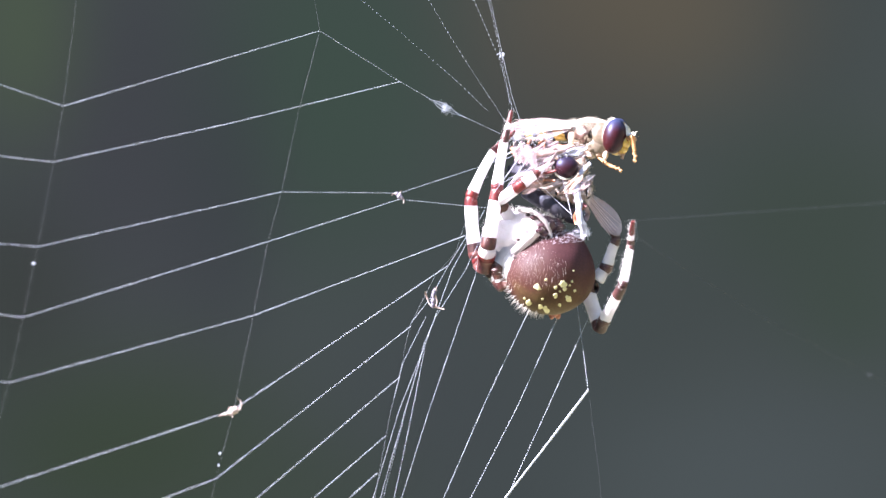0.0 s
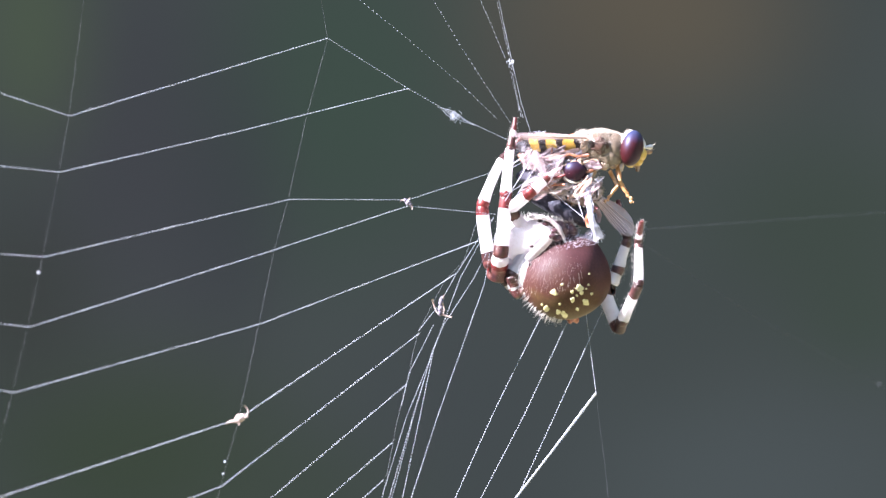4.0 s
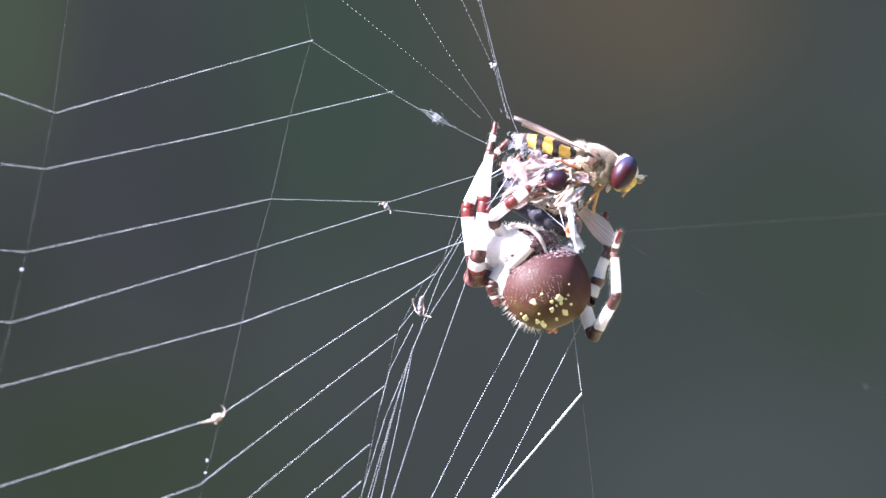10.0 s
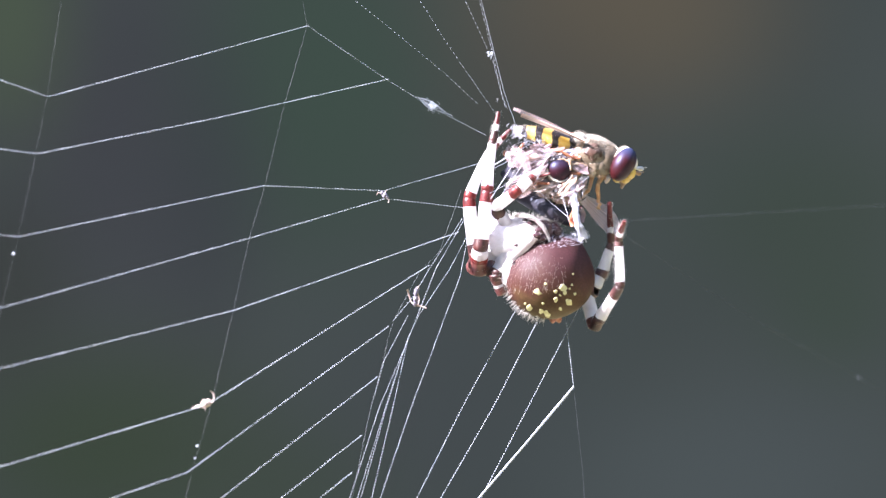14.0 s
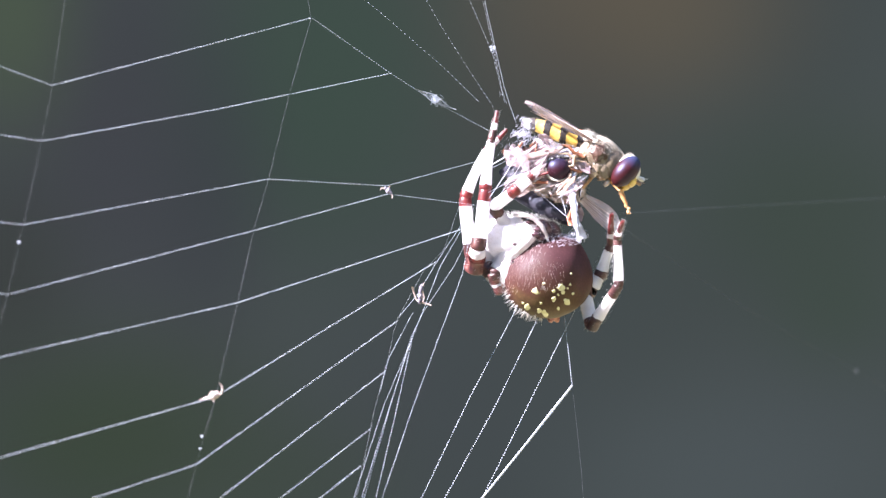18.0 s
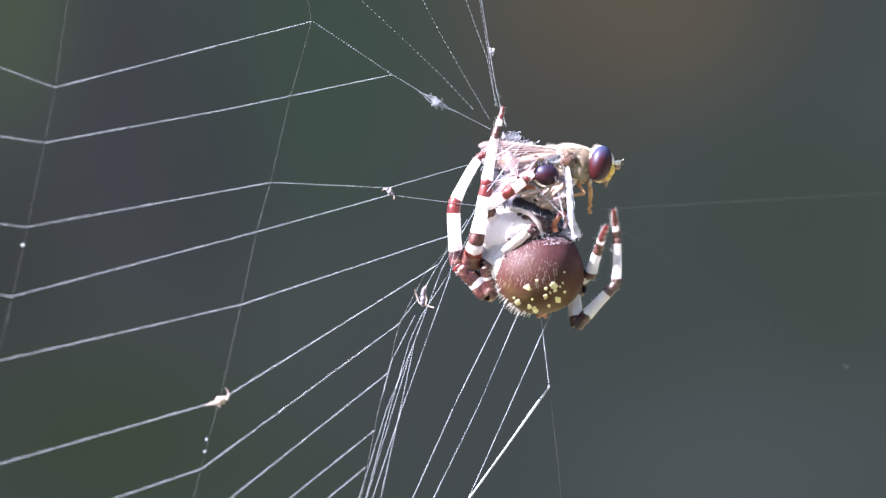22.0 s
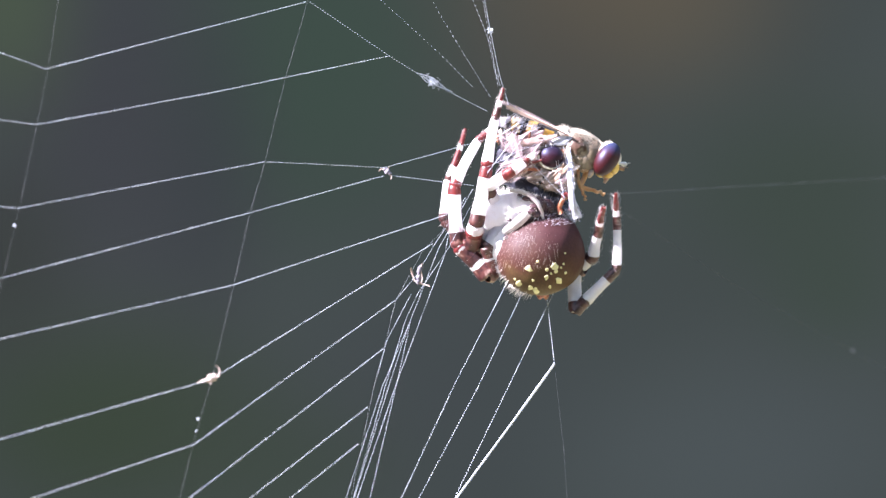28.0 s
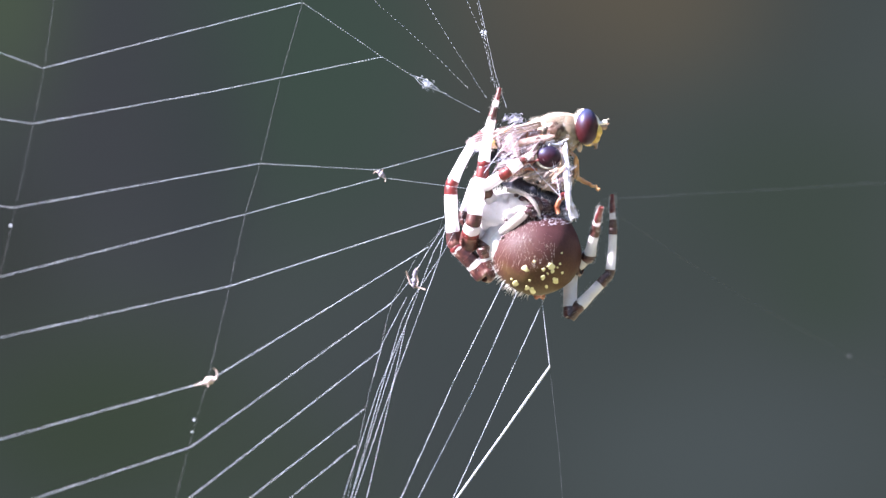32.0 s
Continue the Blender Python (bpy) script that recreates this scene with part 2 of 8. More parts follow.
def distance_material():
    """Far vegetation out of focus: broad soft patches of dark green, slate and brown on a sheet that glows by itself.
    """
    m = bpy.data.materials.new("far_vegetation_glow")
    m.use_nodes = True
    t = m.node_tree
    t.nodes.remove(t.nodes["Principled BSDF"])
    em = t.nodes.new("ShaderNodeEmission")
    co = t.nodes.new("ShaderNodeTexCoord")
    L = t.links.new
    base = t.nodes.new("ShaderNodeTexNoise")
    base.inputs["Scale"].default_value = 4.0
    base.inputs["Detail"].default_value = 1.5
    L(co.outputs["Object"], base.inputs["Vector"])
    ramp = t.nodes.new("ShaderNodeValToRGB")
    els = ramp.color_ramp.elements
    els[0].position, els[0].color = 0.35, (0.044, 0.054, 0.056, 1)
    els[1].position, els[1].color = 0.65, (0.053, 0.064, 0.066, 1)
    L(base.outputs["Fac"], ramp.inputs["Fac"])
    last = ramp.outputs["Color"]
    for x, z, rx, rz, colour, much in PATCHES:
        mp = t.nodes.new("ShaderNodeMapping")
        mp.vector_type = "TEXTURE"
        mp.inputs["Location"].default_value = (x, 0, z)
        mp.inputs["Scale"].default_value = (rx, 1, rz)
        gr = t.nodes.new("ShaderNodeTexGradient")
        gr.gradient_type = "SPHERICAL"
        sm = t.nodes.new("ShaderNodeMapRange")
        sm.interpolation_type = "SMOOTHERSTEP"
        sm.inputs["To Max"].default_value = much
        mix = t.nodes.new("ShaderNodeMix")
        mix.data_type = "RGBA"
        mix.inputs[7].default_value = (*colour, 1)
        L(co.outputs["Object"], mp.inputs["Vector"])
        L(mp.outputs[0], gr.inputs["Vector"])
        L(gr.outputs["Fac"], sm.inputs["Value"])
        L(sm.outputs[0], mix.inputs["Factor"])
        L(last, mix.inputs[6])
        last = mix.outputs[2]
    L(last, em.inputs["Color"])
    # daylight on the vegetation is put in as the sheet's own emission
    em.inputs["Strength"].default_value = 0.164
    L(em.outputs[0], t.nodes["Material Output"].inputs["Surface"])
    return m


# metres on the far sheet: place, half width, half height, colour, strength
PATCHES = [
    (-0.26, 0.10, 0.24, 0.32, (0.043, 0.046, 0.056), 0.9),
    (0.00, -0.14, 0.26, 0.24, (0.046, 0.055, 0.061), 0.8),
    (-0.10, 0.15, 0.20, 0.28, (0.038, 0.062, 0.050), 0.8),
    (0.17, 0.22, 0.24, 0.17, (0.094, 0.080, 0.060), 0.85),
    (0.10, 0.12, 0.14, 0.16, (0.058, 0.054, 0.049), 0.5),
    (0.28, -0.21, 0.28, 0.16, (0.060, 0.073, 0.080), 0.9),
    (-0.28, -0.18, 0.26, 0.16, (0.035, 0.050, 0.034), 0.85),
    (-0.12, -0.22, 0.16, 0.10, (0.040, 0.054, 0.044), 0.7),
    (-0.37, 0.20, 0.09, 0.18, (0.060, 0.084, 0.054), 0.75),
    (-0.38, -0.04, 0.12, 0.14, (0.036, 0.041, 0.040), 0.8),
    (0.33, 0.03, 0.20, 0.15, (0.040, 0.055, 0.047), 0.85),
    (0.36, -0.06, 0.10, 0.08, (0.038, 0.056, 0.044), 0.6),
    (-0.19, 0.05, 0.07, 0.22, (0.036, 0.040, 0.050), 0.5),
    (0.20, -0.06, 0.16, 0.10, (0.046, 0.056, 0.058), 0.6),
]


# ---- mesh helpers ----
def mesh_object(name, verts, faces, mats, slots=None, smooth=True):
    me = bpy.data.meshes.new(name)
    me.from_pydata([tuple(v) for v in verts], [], faces)
    for m in mats:
        me.materials.append(m)
    if slots:
        me.polygons.foreach_set("material_index", slots)
    me.polygons.foreach_set("use_smooth", [smooth] * len(me.polygons))
    me.update()
    return new(name, me)


def part(name, shape, mats, parent, label=""):
    """shape: (verts, faces, slots). One mesh under a thing or a part."""
    ob = mesh_object(name, shape[0], shape[1], mats if isinstance(mats, list) else [mats], shape[2])
    ob.parent = parent
    if label:
        tagged(ob, label)
    return ob


def thing(name, label, category, group="", kind=""):
    return tagged(new(name), label, category, group, kind)


def merged(*shapes):
    V, F, S = [], [], []
    for v, f, s in shapes:
        o = len(V)
        V += v
        F += [tuple(i + o for i in q) for q in f]
        S += s or [0] * len(f)
    return V, F, S


def ball(c, r, seg=24, rings=16, turn=None, lump=0.0, grain=1.0, slot=0):
    """An ellipsoid, uneven by lump."""
    turn = turn or Matrix.Identity(3)
    V, F = [], []
    c, r = Vector(c), Vector(r)
    for j in range(rings + 1):
        th = math.pi * j / rings
        for i in range(seg):
            ph = 2 * math.pi * i / seg
            n = Vector((math.sin(th) * math.cos(ph), math.sin(th) * math.sin(ph), math.cos(th)))
            k = 1 + lump * noise.noise(n * grain + c * 300)
            V.append(c + turn @ Vector((n.x * r.x * k, n.y * r.y * k, n.z * r.z * k)))
    for j in range(rings):
        for i in range(seg):
            a, b = j * seg + i, j * seg + (i + 1) % seg
            F.append((a, a + seg, b + seg, b))
    return V, F, [slot] * len(F)


def tube(points, radii, sides=10, slots=None, caps=True, flat=1.0):
    """A tube through points with a radius at each; slots: one a stretch. flat squeezes it along the view's depth."""
    pts = [Vector(p) for p in points]
    V, F, S = [], [], []
    up = Vector((0.13, 1, 0.07)).normalized()
    for i, p in enumerate(pts):
        d = (pts[min(i + 1, len(pts) - 1)] - pts[max(i - 1, 0)]).normalized()
        a = d.cross(up).normalized()
        b = d.cross(a)
        for k in range(sides):
            w = 2 * math.pi * k / sides
            V.append(p + radii[i] * (math.cos(w) * a + flat * math.sin(w) * b))
    for i in range(len(pts) - 1):
        for k in range(sides):
            q, q2 = i * sides + k, i * sides + (k + 1) % sides
            F.append((q, q2, q2 + sides, q + sides))
            S.append(slots(i, k) if callable(slots) else slots[i] if slots else 0)
    if caps:
        F.append(tuple(range(sides)))
        F.append(tuple(range(len(V) - 1, len(V) - 1 - sides, -1)))
        S += [S[0], S[-1]]
    return V, F, S


def hairs(roots, length, thick, rng, slot=0, lean=None):
    """Fine tapering bristles: roots are (place, outward way)."""
    V, F = [], []
    for p, n in roots:
        n = Vector(n).normalized()
        ln = length * rng.uniform(0.5, 1.2)
        way = (n + (lean or Vector()) + 0.35 * Vector((rng.uniform(-1, 1), rng.uniform(-1, 1), rng.uniform(-1, 1)))).normalized()
        a = way.orthogonal().normalized()
        b = way.cross(a)
        o = len(V)
        for k in range(3):
            w = 2 * math.pi * k / 3
            V.append(p + thick * (math.cos(w) * a + math.sin(w) * b))
        V.append(p + way * ln)
        F += [(o, o + 1, o + 3), (o + 1, o + 2, o + 3), (o + 2, o, o + 3)]
    return V, F, [slot] * len(F)


def scatter(c, r, n, rng, keep=None):
    out = []
    c = Vector(c)
    while len(out) < n:
        v = Vector((rng.gauss(0, 1), rng.gauss(0, 1), rng.gauss(0, 1))).normalized()
        if keep is None or keep(v):
            out.append((c + Vector((v.x * r[0], v.y * r[1], v.z * r[2])), Vector((v.x / r[0], v.y / r[1], v.z / r[2])).normalized()))
    return out


# ---- the far distance ----
def backdrop():
    V, F = [], []
    for j in range(13):
        for i in range(25):
            w = radians(-60 + 5 * i)
            V.append((5 * math.sin(w), 5 * math.cos(w) - 1, -1.2 + 0.35 * j))
    for j in range(12):
        for i in range(24):
            a = j * 25 + i
            F.append((a, a + 1, a + 26, a + 25))
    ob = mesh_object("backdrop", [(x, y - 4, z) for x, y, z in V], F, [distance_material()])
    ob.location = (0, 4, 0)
    tagged(ob, "dark green and brown vegetation, far out of focus, on a self-lit sheet", "backdrop", kind="structure")


def ground():
    m = mottled(material("grass_ground", (0.2, 0.19, 0.11), 0.9), [(0.1, 0.11, 0.05), (0.22, 0.21, 0.12), (0.32, 0.28, 0.19)], 3.0, 0.5, 60)
    n = 40
    V = [(-60 + 3 * i, -60 + 3 * j, -1.25 + 0.05 * noise.noise(Vector((i * 0.4, j * 0.4, 0)))) for j in range(n + 1) for i in range(n + 1)]
    F = [(j * (n + 1) + i, j * (n + 1) + i + 1, (j + 1) * (n + 1) + i + 1, (j + 1) * (n + 1) + i) for j in range(n) for i in range(n)]
    tagged(mesh_object("ground", V, F, [m]), "rough dry grassy ground in daylight", "ground", kind="structure")


backdrop()
def rear_backdrop():
    """The same vegetation carries on round the sides and behind, and keeps the low sky out."""
    m = mottled(material("near_vegetation", (0.05, 0.06, 0.03), 0.9), [(0.03, 0.042, 0.02), (0.085, 0.1, 0.045), (0.12, 0.11, 0.065)], 4.0, 0.6, 40)
    V, F = [], []
    for j in range(9):
        for i in range(49):
            w = radians(60 + 5 * i)
            r = 5 + 0.25 * noise.noise(Vector((i * 0.6, j * 0.7, 3)))
            V.append((r * math.sin(w), r * math.cos(w) - 1, -1.25 + 0.42 * j + (0.35 * noise.noise(Vector((i * 0.45, 7, 1))) if j == 8 else 0)))
    for j in range(8):
        for i in range(48):
            a = j * 49 + i
            F.append((a, a + 1, a + 50, a + 49))
    tagged(mesh_object("backdrop_rear", V, F, [m]), "dark green vegetation round the web", "backdrop", kind="structure")


ground()
rear_backdrop()

# ---- the web: thickness, then places in millimetres from its pivot ----
SPIRAL = []
SPIRAL.append((1, [(-60.09, -17.06, 6.47), (-57.62, -16.47, 5.42), (-50.65, -14.74, 3.06), (-22.07, -4.83, 11.92)]))
SPIRAL.append((0.7, [(-22.07, -4.83, 11.92), (-12.92, -2.95, 6.17), (-7.61, -1.81, 3.15), (-1.43, -0.39, 0.27)]))
SPIRAL.append((1, [(-59.98, -18.34, -2.34), (-51.64, -15.98, -3.25), (-32.3, -9.5, 1.2), (-12.92, -2.95, 6.17)]))
SPIRAL.append((1, [(-59.85, -19.79, -12.24), (-53.27, -17.89, -12.75), (-26.34, -8.88, -6.53)]))
SPIRAL.append((0.8, [(-26.34, -8.88, -6.53), (-12.97, -4.88, -6.61), (-1.11, -0.73, -2.67)]))
SPIRAL.append((1, [(-59.75, -20.91, -19.91), (-54.77, -19.53, -20.62), (-27.83, -10.17, -12.17), (-12.97, -4.99, -7.32)]))
SPIRAL.append((0.8, [(-12.97, -4.99, -7.32), (-3.07, -2.16, -8.27)]))
SPIRAL.append((1.05, [(-59.65, -21.98, -27.23), (-56.28, -21.07, -27.88), (-29.43, -11.91, -20.53), (-4.5, -3.02, -11.12)]))
SPIRAL.append((1.15, [(-60.7, -24.29, -40.53), (-57.06, -23.02, -39.34), (-31.76, -14.21, -31.23), (-7.48, -4.5, -15)]))
SPIRAL.append((1.05, [(-50.87, -22.04, -45.16), (-33.47, -15.86, -38.78), (-11.6, -6.75, -21.81)]))
SPIRAL.append((1.05, [(-38.5, -18.91, -49.05), (-12.88, -8, -27.57)]))
SPIRAL.append((1, [(-32.28, -17.09, -49.35), (-14.47, -9.47, -34.2)]))
SPIRAL.append((1, [(-27.9, -15.78, -49.43), (-15.42, -10.38, -38.39)]))
RADIUS = []
RADIUS.append((0.55, [(-49.06, -12.07, 17.67), (-50.65, -14.74, 3.06), (-51.64, -15.98, -3.25), (-53.27, -17.89, -12.75), (-54.77, -19.53, -20.62), (-56.28, -21.07, -27.88), (-60.91, -25.36, -47.21)]))
RADIUS.append((0.7, [(-22.92, -4.36, 16.78), (-22.07, -4.83, 11.92), (-24.34, -6.84, 3.08), (-26.34, -8.88, -6.53), (-27.83, -10.17, -12.17), (-29.43, -11.91, -20.53), (-31.57, -14.16, -31.23), (-33.47, -15.86, -38.78), (-35.52, -17.9, -48.29)]))
UPPER = []
UPPER.append((0.56, [(-19.13, -3.19, 16.97), (-13.45, -2.18, 12.35), (-6.64, -1.01, 6.55), (-2.93, -0.43, 3)]))
UPPER.append((0.53, [(-10.41, -0.58, 16.97), (-6.96, -0.42, 11.12), (-4.49, -0.26, 7.23), (-0.91, -0.01, 1.77)]))
UPPER.append((0.62, [(-5.26, 1.08, 17.7), (-1.42, 0.86, 8.57), (-0.12, 0.42, 3.02)]))
UPPER.append((0.62, [(-3.17, 1.71, 17.74), (-1.42, 1.01, 9.55), (-0.44, 0.54, 4.52), (0.08, 0.47, 2.95)]))
UPPER.append((0.9, [(-2.95, 1.71, 17.74), (-1.22, 1.01, 9.55), (-0.2, 0.54, 4.9), (0.4, 0.46, 2.9), (1.15, 0.4, 0.7)]))
BUNDLE = []
BUNDLE.append((0.6, [(-4.23, -0.21, -6.3), (-6.57, -1.99, -13.45), (-8.84, -3.05, -15.98), (-11.62, -4.7, -21.46), (-12.13, -5.14, -23.32), (-12.64, -5.7, -26.02), (-14.05, -7, -31.91), (-17.08, -10.44, -48.74)]))
BUNDLE.append((0.72, [(-3.19, -0.23, -8.51), (-6.96, -2.41, -15.46), (-10.26, -4.76, -24.56), (-12.31, -6.42, -31.48), (-17.21, -10.47, -48.74)]))
BUNDLE.append((0.75, [(-2.93, -0.48, -10.66), (-5.28, -1.9, -15.46), (-8.65, -3.71, -20.76), (-9.94, -4.53, -23.66), (-12.12, -6.36, -31.48), (-16.57, -10.28, -48.75)]))
BUNDLE.append((0.85, [(-3.06, -0.61, -11.31), (-3.85, -1.58, -16.18), (-9.16, -5.47, -31.51), (-14.59, -9.7, -48.79)]))
BUNDLE.append((0.7, [(-4.03, -0.64, -9.55), (-7.68, -2.62, -15.46), (-9.36, -3.59, -18.56), (-11.62, -4.7, -21.46)]))
BUNDLE.append((0.7, [(-9.94, -4.09, -20.76), (-12.58, -5.69, -26.08), (-13.53, -6.56, -29.99)]))
BUNDLE.append((0.7, [(-10.26, -4.76, -24.56), (-13.02, -6.63, -31.47), (-18.16, -10.76, -48.72)]))
BUNDLE.append((0.75, [(-9.94, -4.53, -23.66), (-11.48, -6.17, -31.48), (-15.1, -9.85, -48.78)]))
LOWER = []
LOWER.append((0.85, [(3.13, 0.32, -17.49), (-3.08, -3.49, -30.4), (-11.14, -8.67, -48.85)]))
LOWER.append((0.9, [(7.07, 1.5, -17.5), (0.81, -2.42, -31.08), (-8.51, -7.89, -48.9)]))
LOWER.append((0.9, [(9.5, 1.93, -19.46), (3.42, -1.83, -32.4), (-4.4, -6.66, -48.97)]))
LOWER.append((1.5, [(8.86, 0.28, -29.21), (3.73, -2.22, -35.63), (-7.1, -7.47, -48.92)]))
LOWER.append((0.8, [(7.27, 1.65, -16.85), (8.86, 0.28, -29.21)]))
LOWER.append((0.35, [(8.86, 0.28, -29.21), (10.07, -0.82, -38.93), (10.93, -2.11, -49.25)]))
MM = 0.001


def strand(points, width, beads, pitch=0.33, core=0.16, span=0.85):
    """A silk thread; glue droplets sit on it in a row where beads is set."""
    pts = [Vector(p) * MM for p in points]
    P, R = [], []
    rng = random.Random(len(points) * 7 + int(width * 100))
    if not beads:
        for a, b in zip(pts, pts[1:]):
            n = max(2, int((b - a).length / (4 * MM)))
            P += [a.lerp(b, k / n) for k in range(n)]
        P.append(pts[-1])
        return tube(P, [0.016 * MM * width * rng.uniform(0.8, 1.2) for _ in P], 5)
    pitch = pitch * MM
    for a, b in zip(pts, pts[1:]):
        n = max(1, round((b - a).length / pitch))
        for k in range(n):
            s = (rng.uniform(0.8, 1.15) if rng.random() < 0.92 else rng.uniform(1.2, 1.55)) * (1 + 0.35 * noise.noise(Vector((a.x * 900 + 0.35 * k, width * 9, 1.5))))
            for f, r in ((-0.52, core), (-0.32, core), (-0.18, 0.8 * s), (0.0, 1.05 * s), (0.18, 0.8 * s), (0.34, core)):
                P.append(a.lerp(b, (k + 0.54 + f * span) / n))
                R.append(0.049 * MM * width * r)
    P.append(pts[-1])
    R.append(0.03 * MM * width)
    return tube(P, R, 6)


web = thing("spider_web", "orb web of beaded silk threads pulled towards the spider", "spider web")
web.location = (0.008, 0, 0.013)
spiral_threads = [part("spiral_thread", strand(pts, w * 1.08, True, 0.37 if w < 1.01 else 0.27) if w > 0.9 else strand(pts, w, True, 0.34, 0.12, 0.8), SILK, web) for w, pts in SPIRAL]
for w, pts in RADIUS:
    part("radius_thread", strand(pts, w, False), FAINT_SILK, web, "thin dry thread crossing the sticky ones")
upper_threads = [part("upper_thread", strand(pts, w, True, 0.62, 0.1, 0.5) if w < 0.8 else strand(pts, 0.9, False), SILK, web) for w, pts in UPPER]
bundle_threads = [part("gathered_thread", strand(pts, w, w > 0.65), SILK if w > 0.65 else DRY_SILK, web) for w, pts in BUNDLE]
lower_threads = [part("lower_thread", strand(pts, (1.22 if w > 0.5 else 1) * w if w < 1.2 else 8.0, w < 1.2, 0.33, 0.18), FAINT_SILK if w < 0.5 else SILK, web) for w, pts in LOWER]


def debris(name, place, size, mat, label, seed, spikes=5, reach=1.5):
    rng = random.Random(seed)
    c = Vector(place) * MM
    bits = []
    for k in range(6):
        o = Vector((rng.uniform(-1, 1), rng.uniform(-0.6, 0.6), rng.uniform(-1, 1))) * size * 0.55 * MM
        bits.append(ball(c + o, [size * MM * rng.uniform(0.12, 0.42) for _ in range(3)], 10, 7, lump=0.5, grain=2.5))
    for k in range(spikes):
        d = Vector((rng.uniform(-1, 1), rng.uniform(-0.5, 0.5), rng.uniform(-1, 1))).normalized() * size * reach * rng.uniform(0.7, 1.1) * MM
        m = c + d * 0.6 + Vector((rng.uniform(-1, 1), 0, rng.uniform(-1, 1))) * 0.25 * size * MM
        bits.append(tube([c, m, c + d], [0.028 * reach * reach * size * MM, 0.024 * reach * reach * size * MM, 0.01 * reach * reach * size * MM], 6))
    return part(name, merged(*bits), mat, web, label)


def tuft(place, size, count, label, seed, stretch=(1, 1)):
    """A knot of fine curled silk."""
    rng = random.Random(seed)
    bits = []
    for _ in range(count):
        c = Vector((rng.gauss(0, 0.42) * stretch[0], rng.gauss(0, 0.3), rng.gauss(0, 0.42) * stretch[1])) * size
        u = Vector((rng.gauss(0, 1), rng.gauss(0, 1), rng.gauss(0, 1))).normalized()
        w = u.orthogonal().normalized()
        r, a0, turn = size * rng.uniform(0.15, 0.5), rng.uniform(0, 6), rng.uniform(1.5, 4.5)
        bits.append(tube([(Vector(place) + c + r * (math.cos(a0 + turn * k / 6) * u + math.sin(a0 + turn * k / 6) * w)) * MM for k in range(7)], [size * MM * rng.uniform(0.012, 0.034)] * 7, 5))
    return merged(*bits) if label is None else part("silk_tuft", merged(*bits), SILK, web, label)


tuft((-7.6, -1.9, 3.15), 0.6, 58, "white tuft of balled silk on a thread", 3)
tuft((-8.4, -2.0, 3.7), 0.4, 10, "white tuft of balled silk on a thread", 5, (1.6, 0.8))
tuft((-6.7, -1.7, 2.7), 0.32, 7, "white tuft of balled silk on a thread", 6, (1.6, 0.8))
for x0, x1, side in ((-9.6, -6.2, 0.3), (-8.9, -5.4, -0.22), (-9.2, -7.0, -0.34)):
    bow = Vector((0.5 * side, 0.2 * side, side))
    a, b = Vector((x0, -1.81 + 0.215 * (x0 + 7.61), 3.15 - 0.52 * (x0 + 7.61))), Vector((x1, -1.81 + 0.215 * (x1 + 7.61), 3.15 - 0.47 * (x1 + 7.61)))
    part("silk_tuft", tube([(a.lerp(b, f) + bow * math.sin(math.pi * f) ** 1.5) * MM for f in [q / 10 for q in range(11)]], [0.028 * MM] * 11, 5), SILK, web, "loose strand beside a tuft of silk")
tuft((-0.3, 0.5, 4.1), 0.24, 9, "white knot where the upper threads meet", 23, (0.8, 1.5))
debris("droplet", (-53.7, -18.3, -14.65), 0.24, SILK, "small white speck", 17, 0)
debris("droplet", (-33.0, -15.3, -35.9), 0.2, SILK, "small white speck", 18, 2)
debris("droplet", (-33.2, -15.4, -37.3), 0.17, SILK, "small white speck", 19, 0)
debris("droplet", (-1.25, 1.0, 9.4), 0.42, SILK, "small white speck", 20, 3)


def insect_husk(label, seed, body_mat, limb_mat, lumps, limbs):
    """A sucked-out insect: lumps (x, z, rx, rz) make the body, limbs are bent lines, all in millimetres."""
    rng = random.Random(seed)
    ob = thing("husk", label, "insect husk", "husks in the web")
    bits = [ball(Vector((x, rng.uniform(-0.1, 0.1), z)) * MM, (rx * MM, 0.8 * min(rx, rz) * MM, rz * MM), 16, 12, Matrix.Rotation(rng.uniform(-0.4, 0.4), 3, "Y"), lump=0.5, grain=2.6) for x, z, rx, rz in lumps]
    part("body", merged(*bits), body_mat, ob)
    for w, *pts in limbs:
        line = [Vector((x, -0.12, z)) * MM for x, z in pts]
        part("leg", tube(line, [w * MM * (1 - 0.5 * k / len(line)) for k in range(len(line))], 8), limb_mat, ob)
    return ob


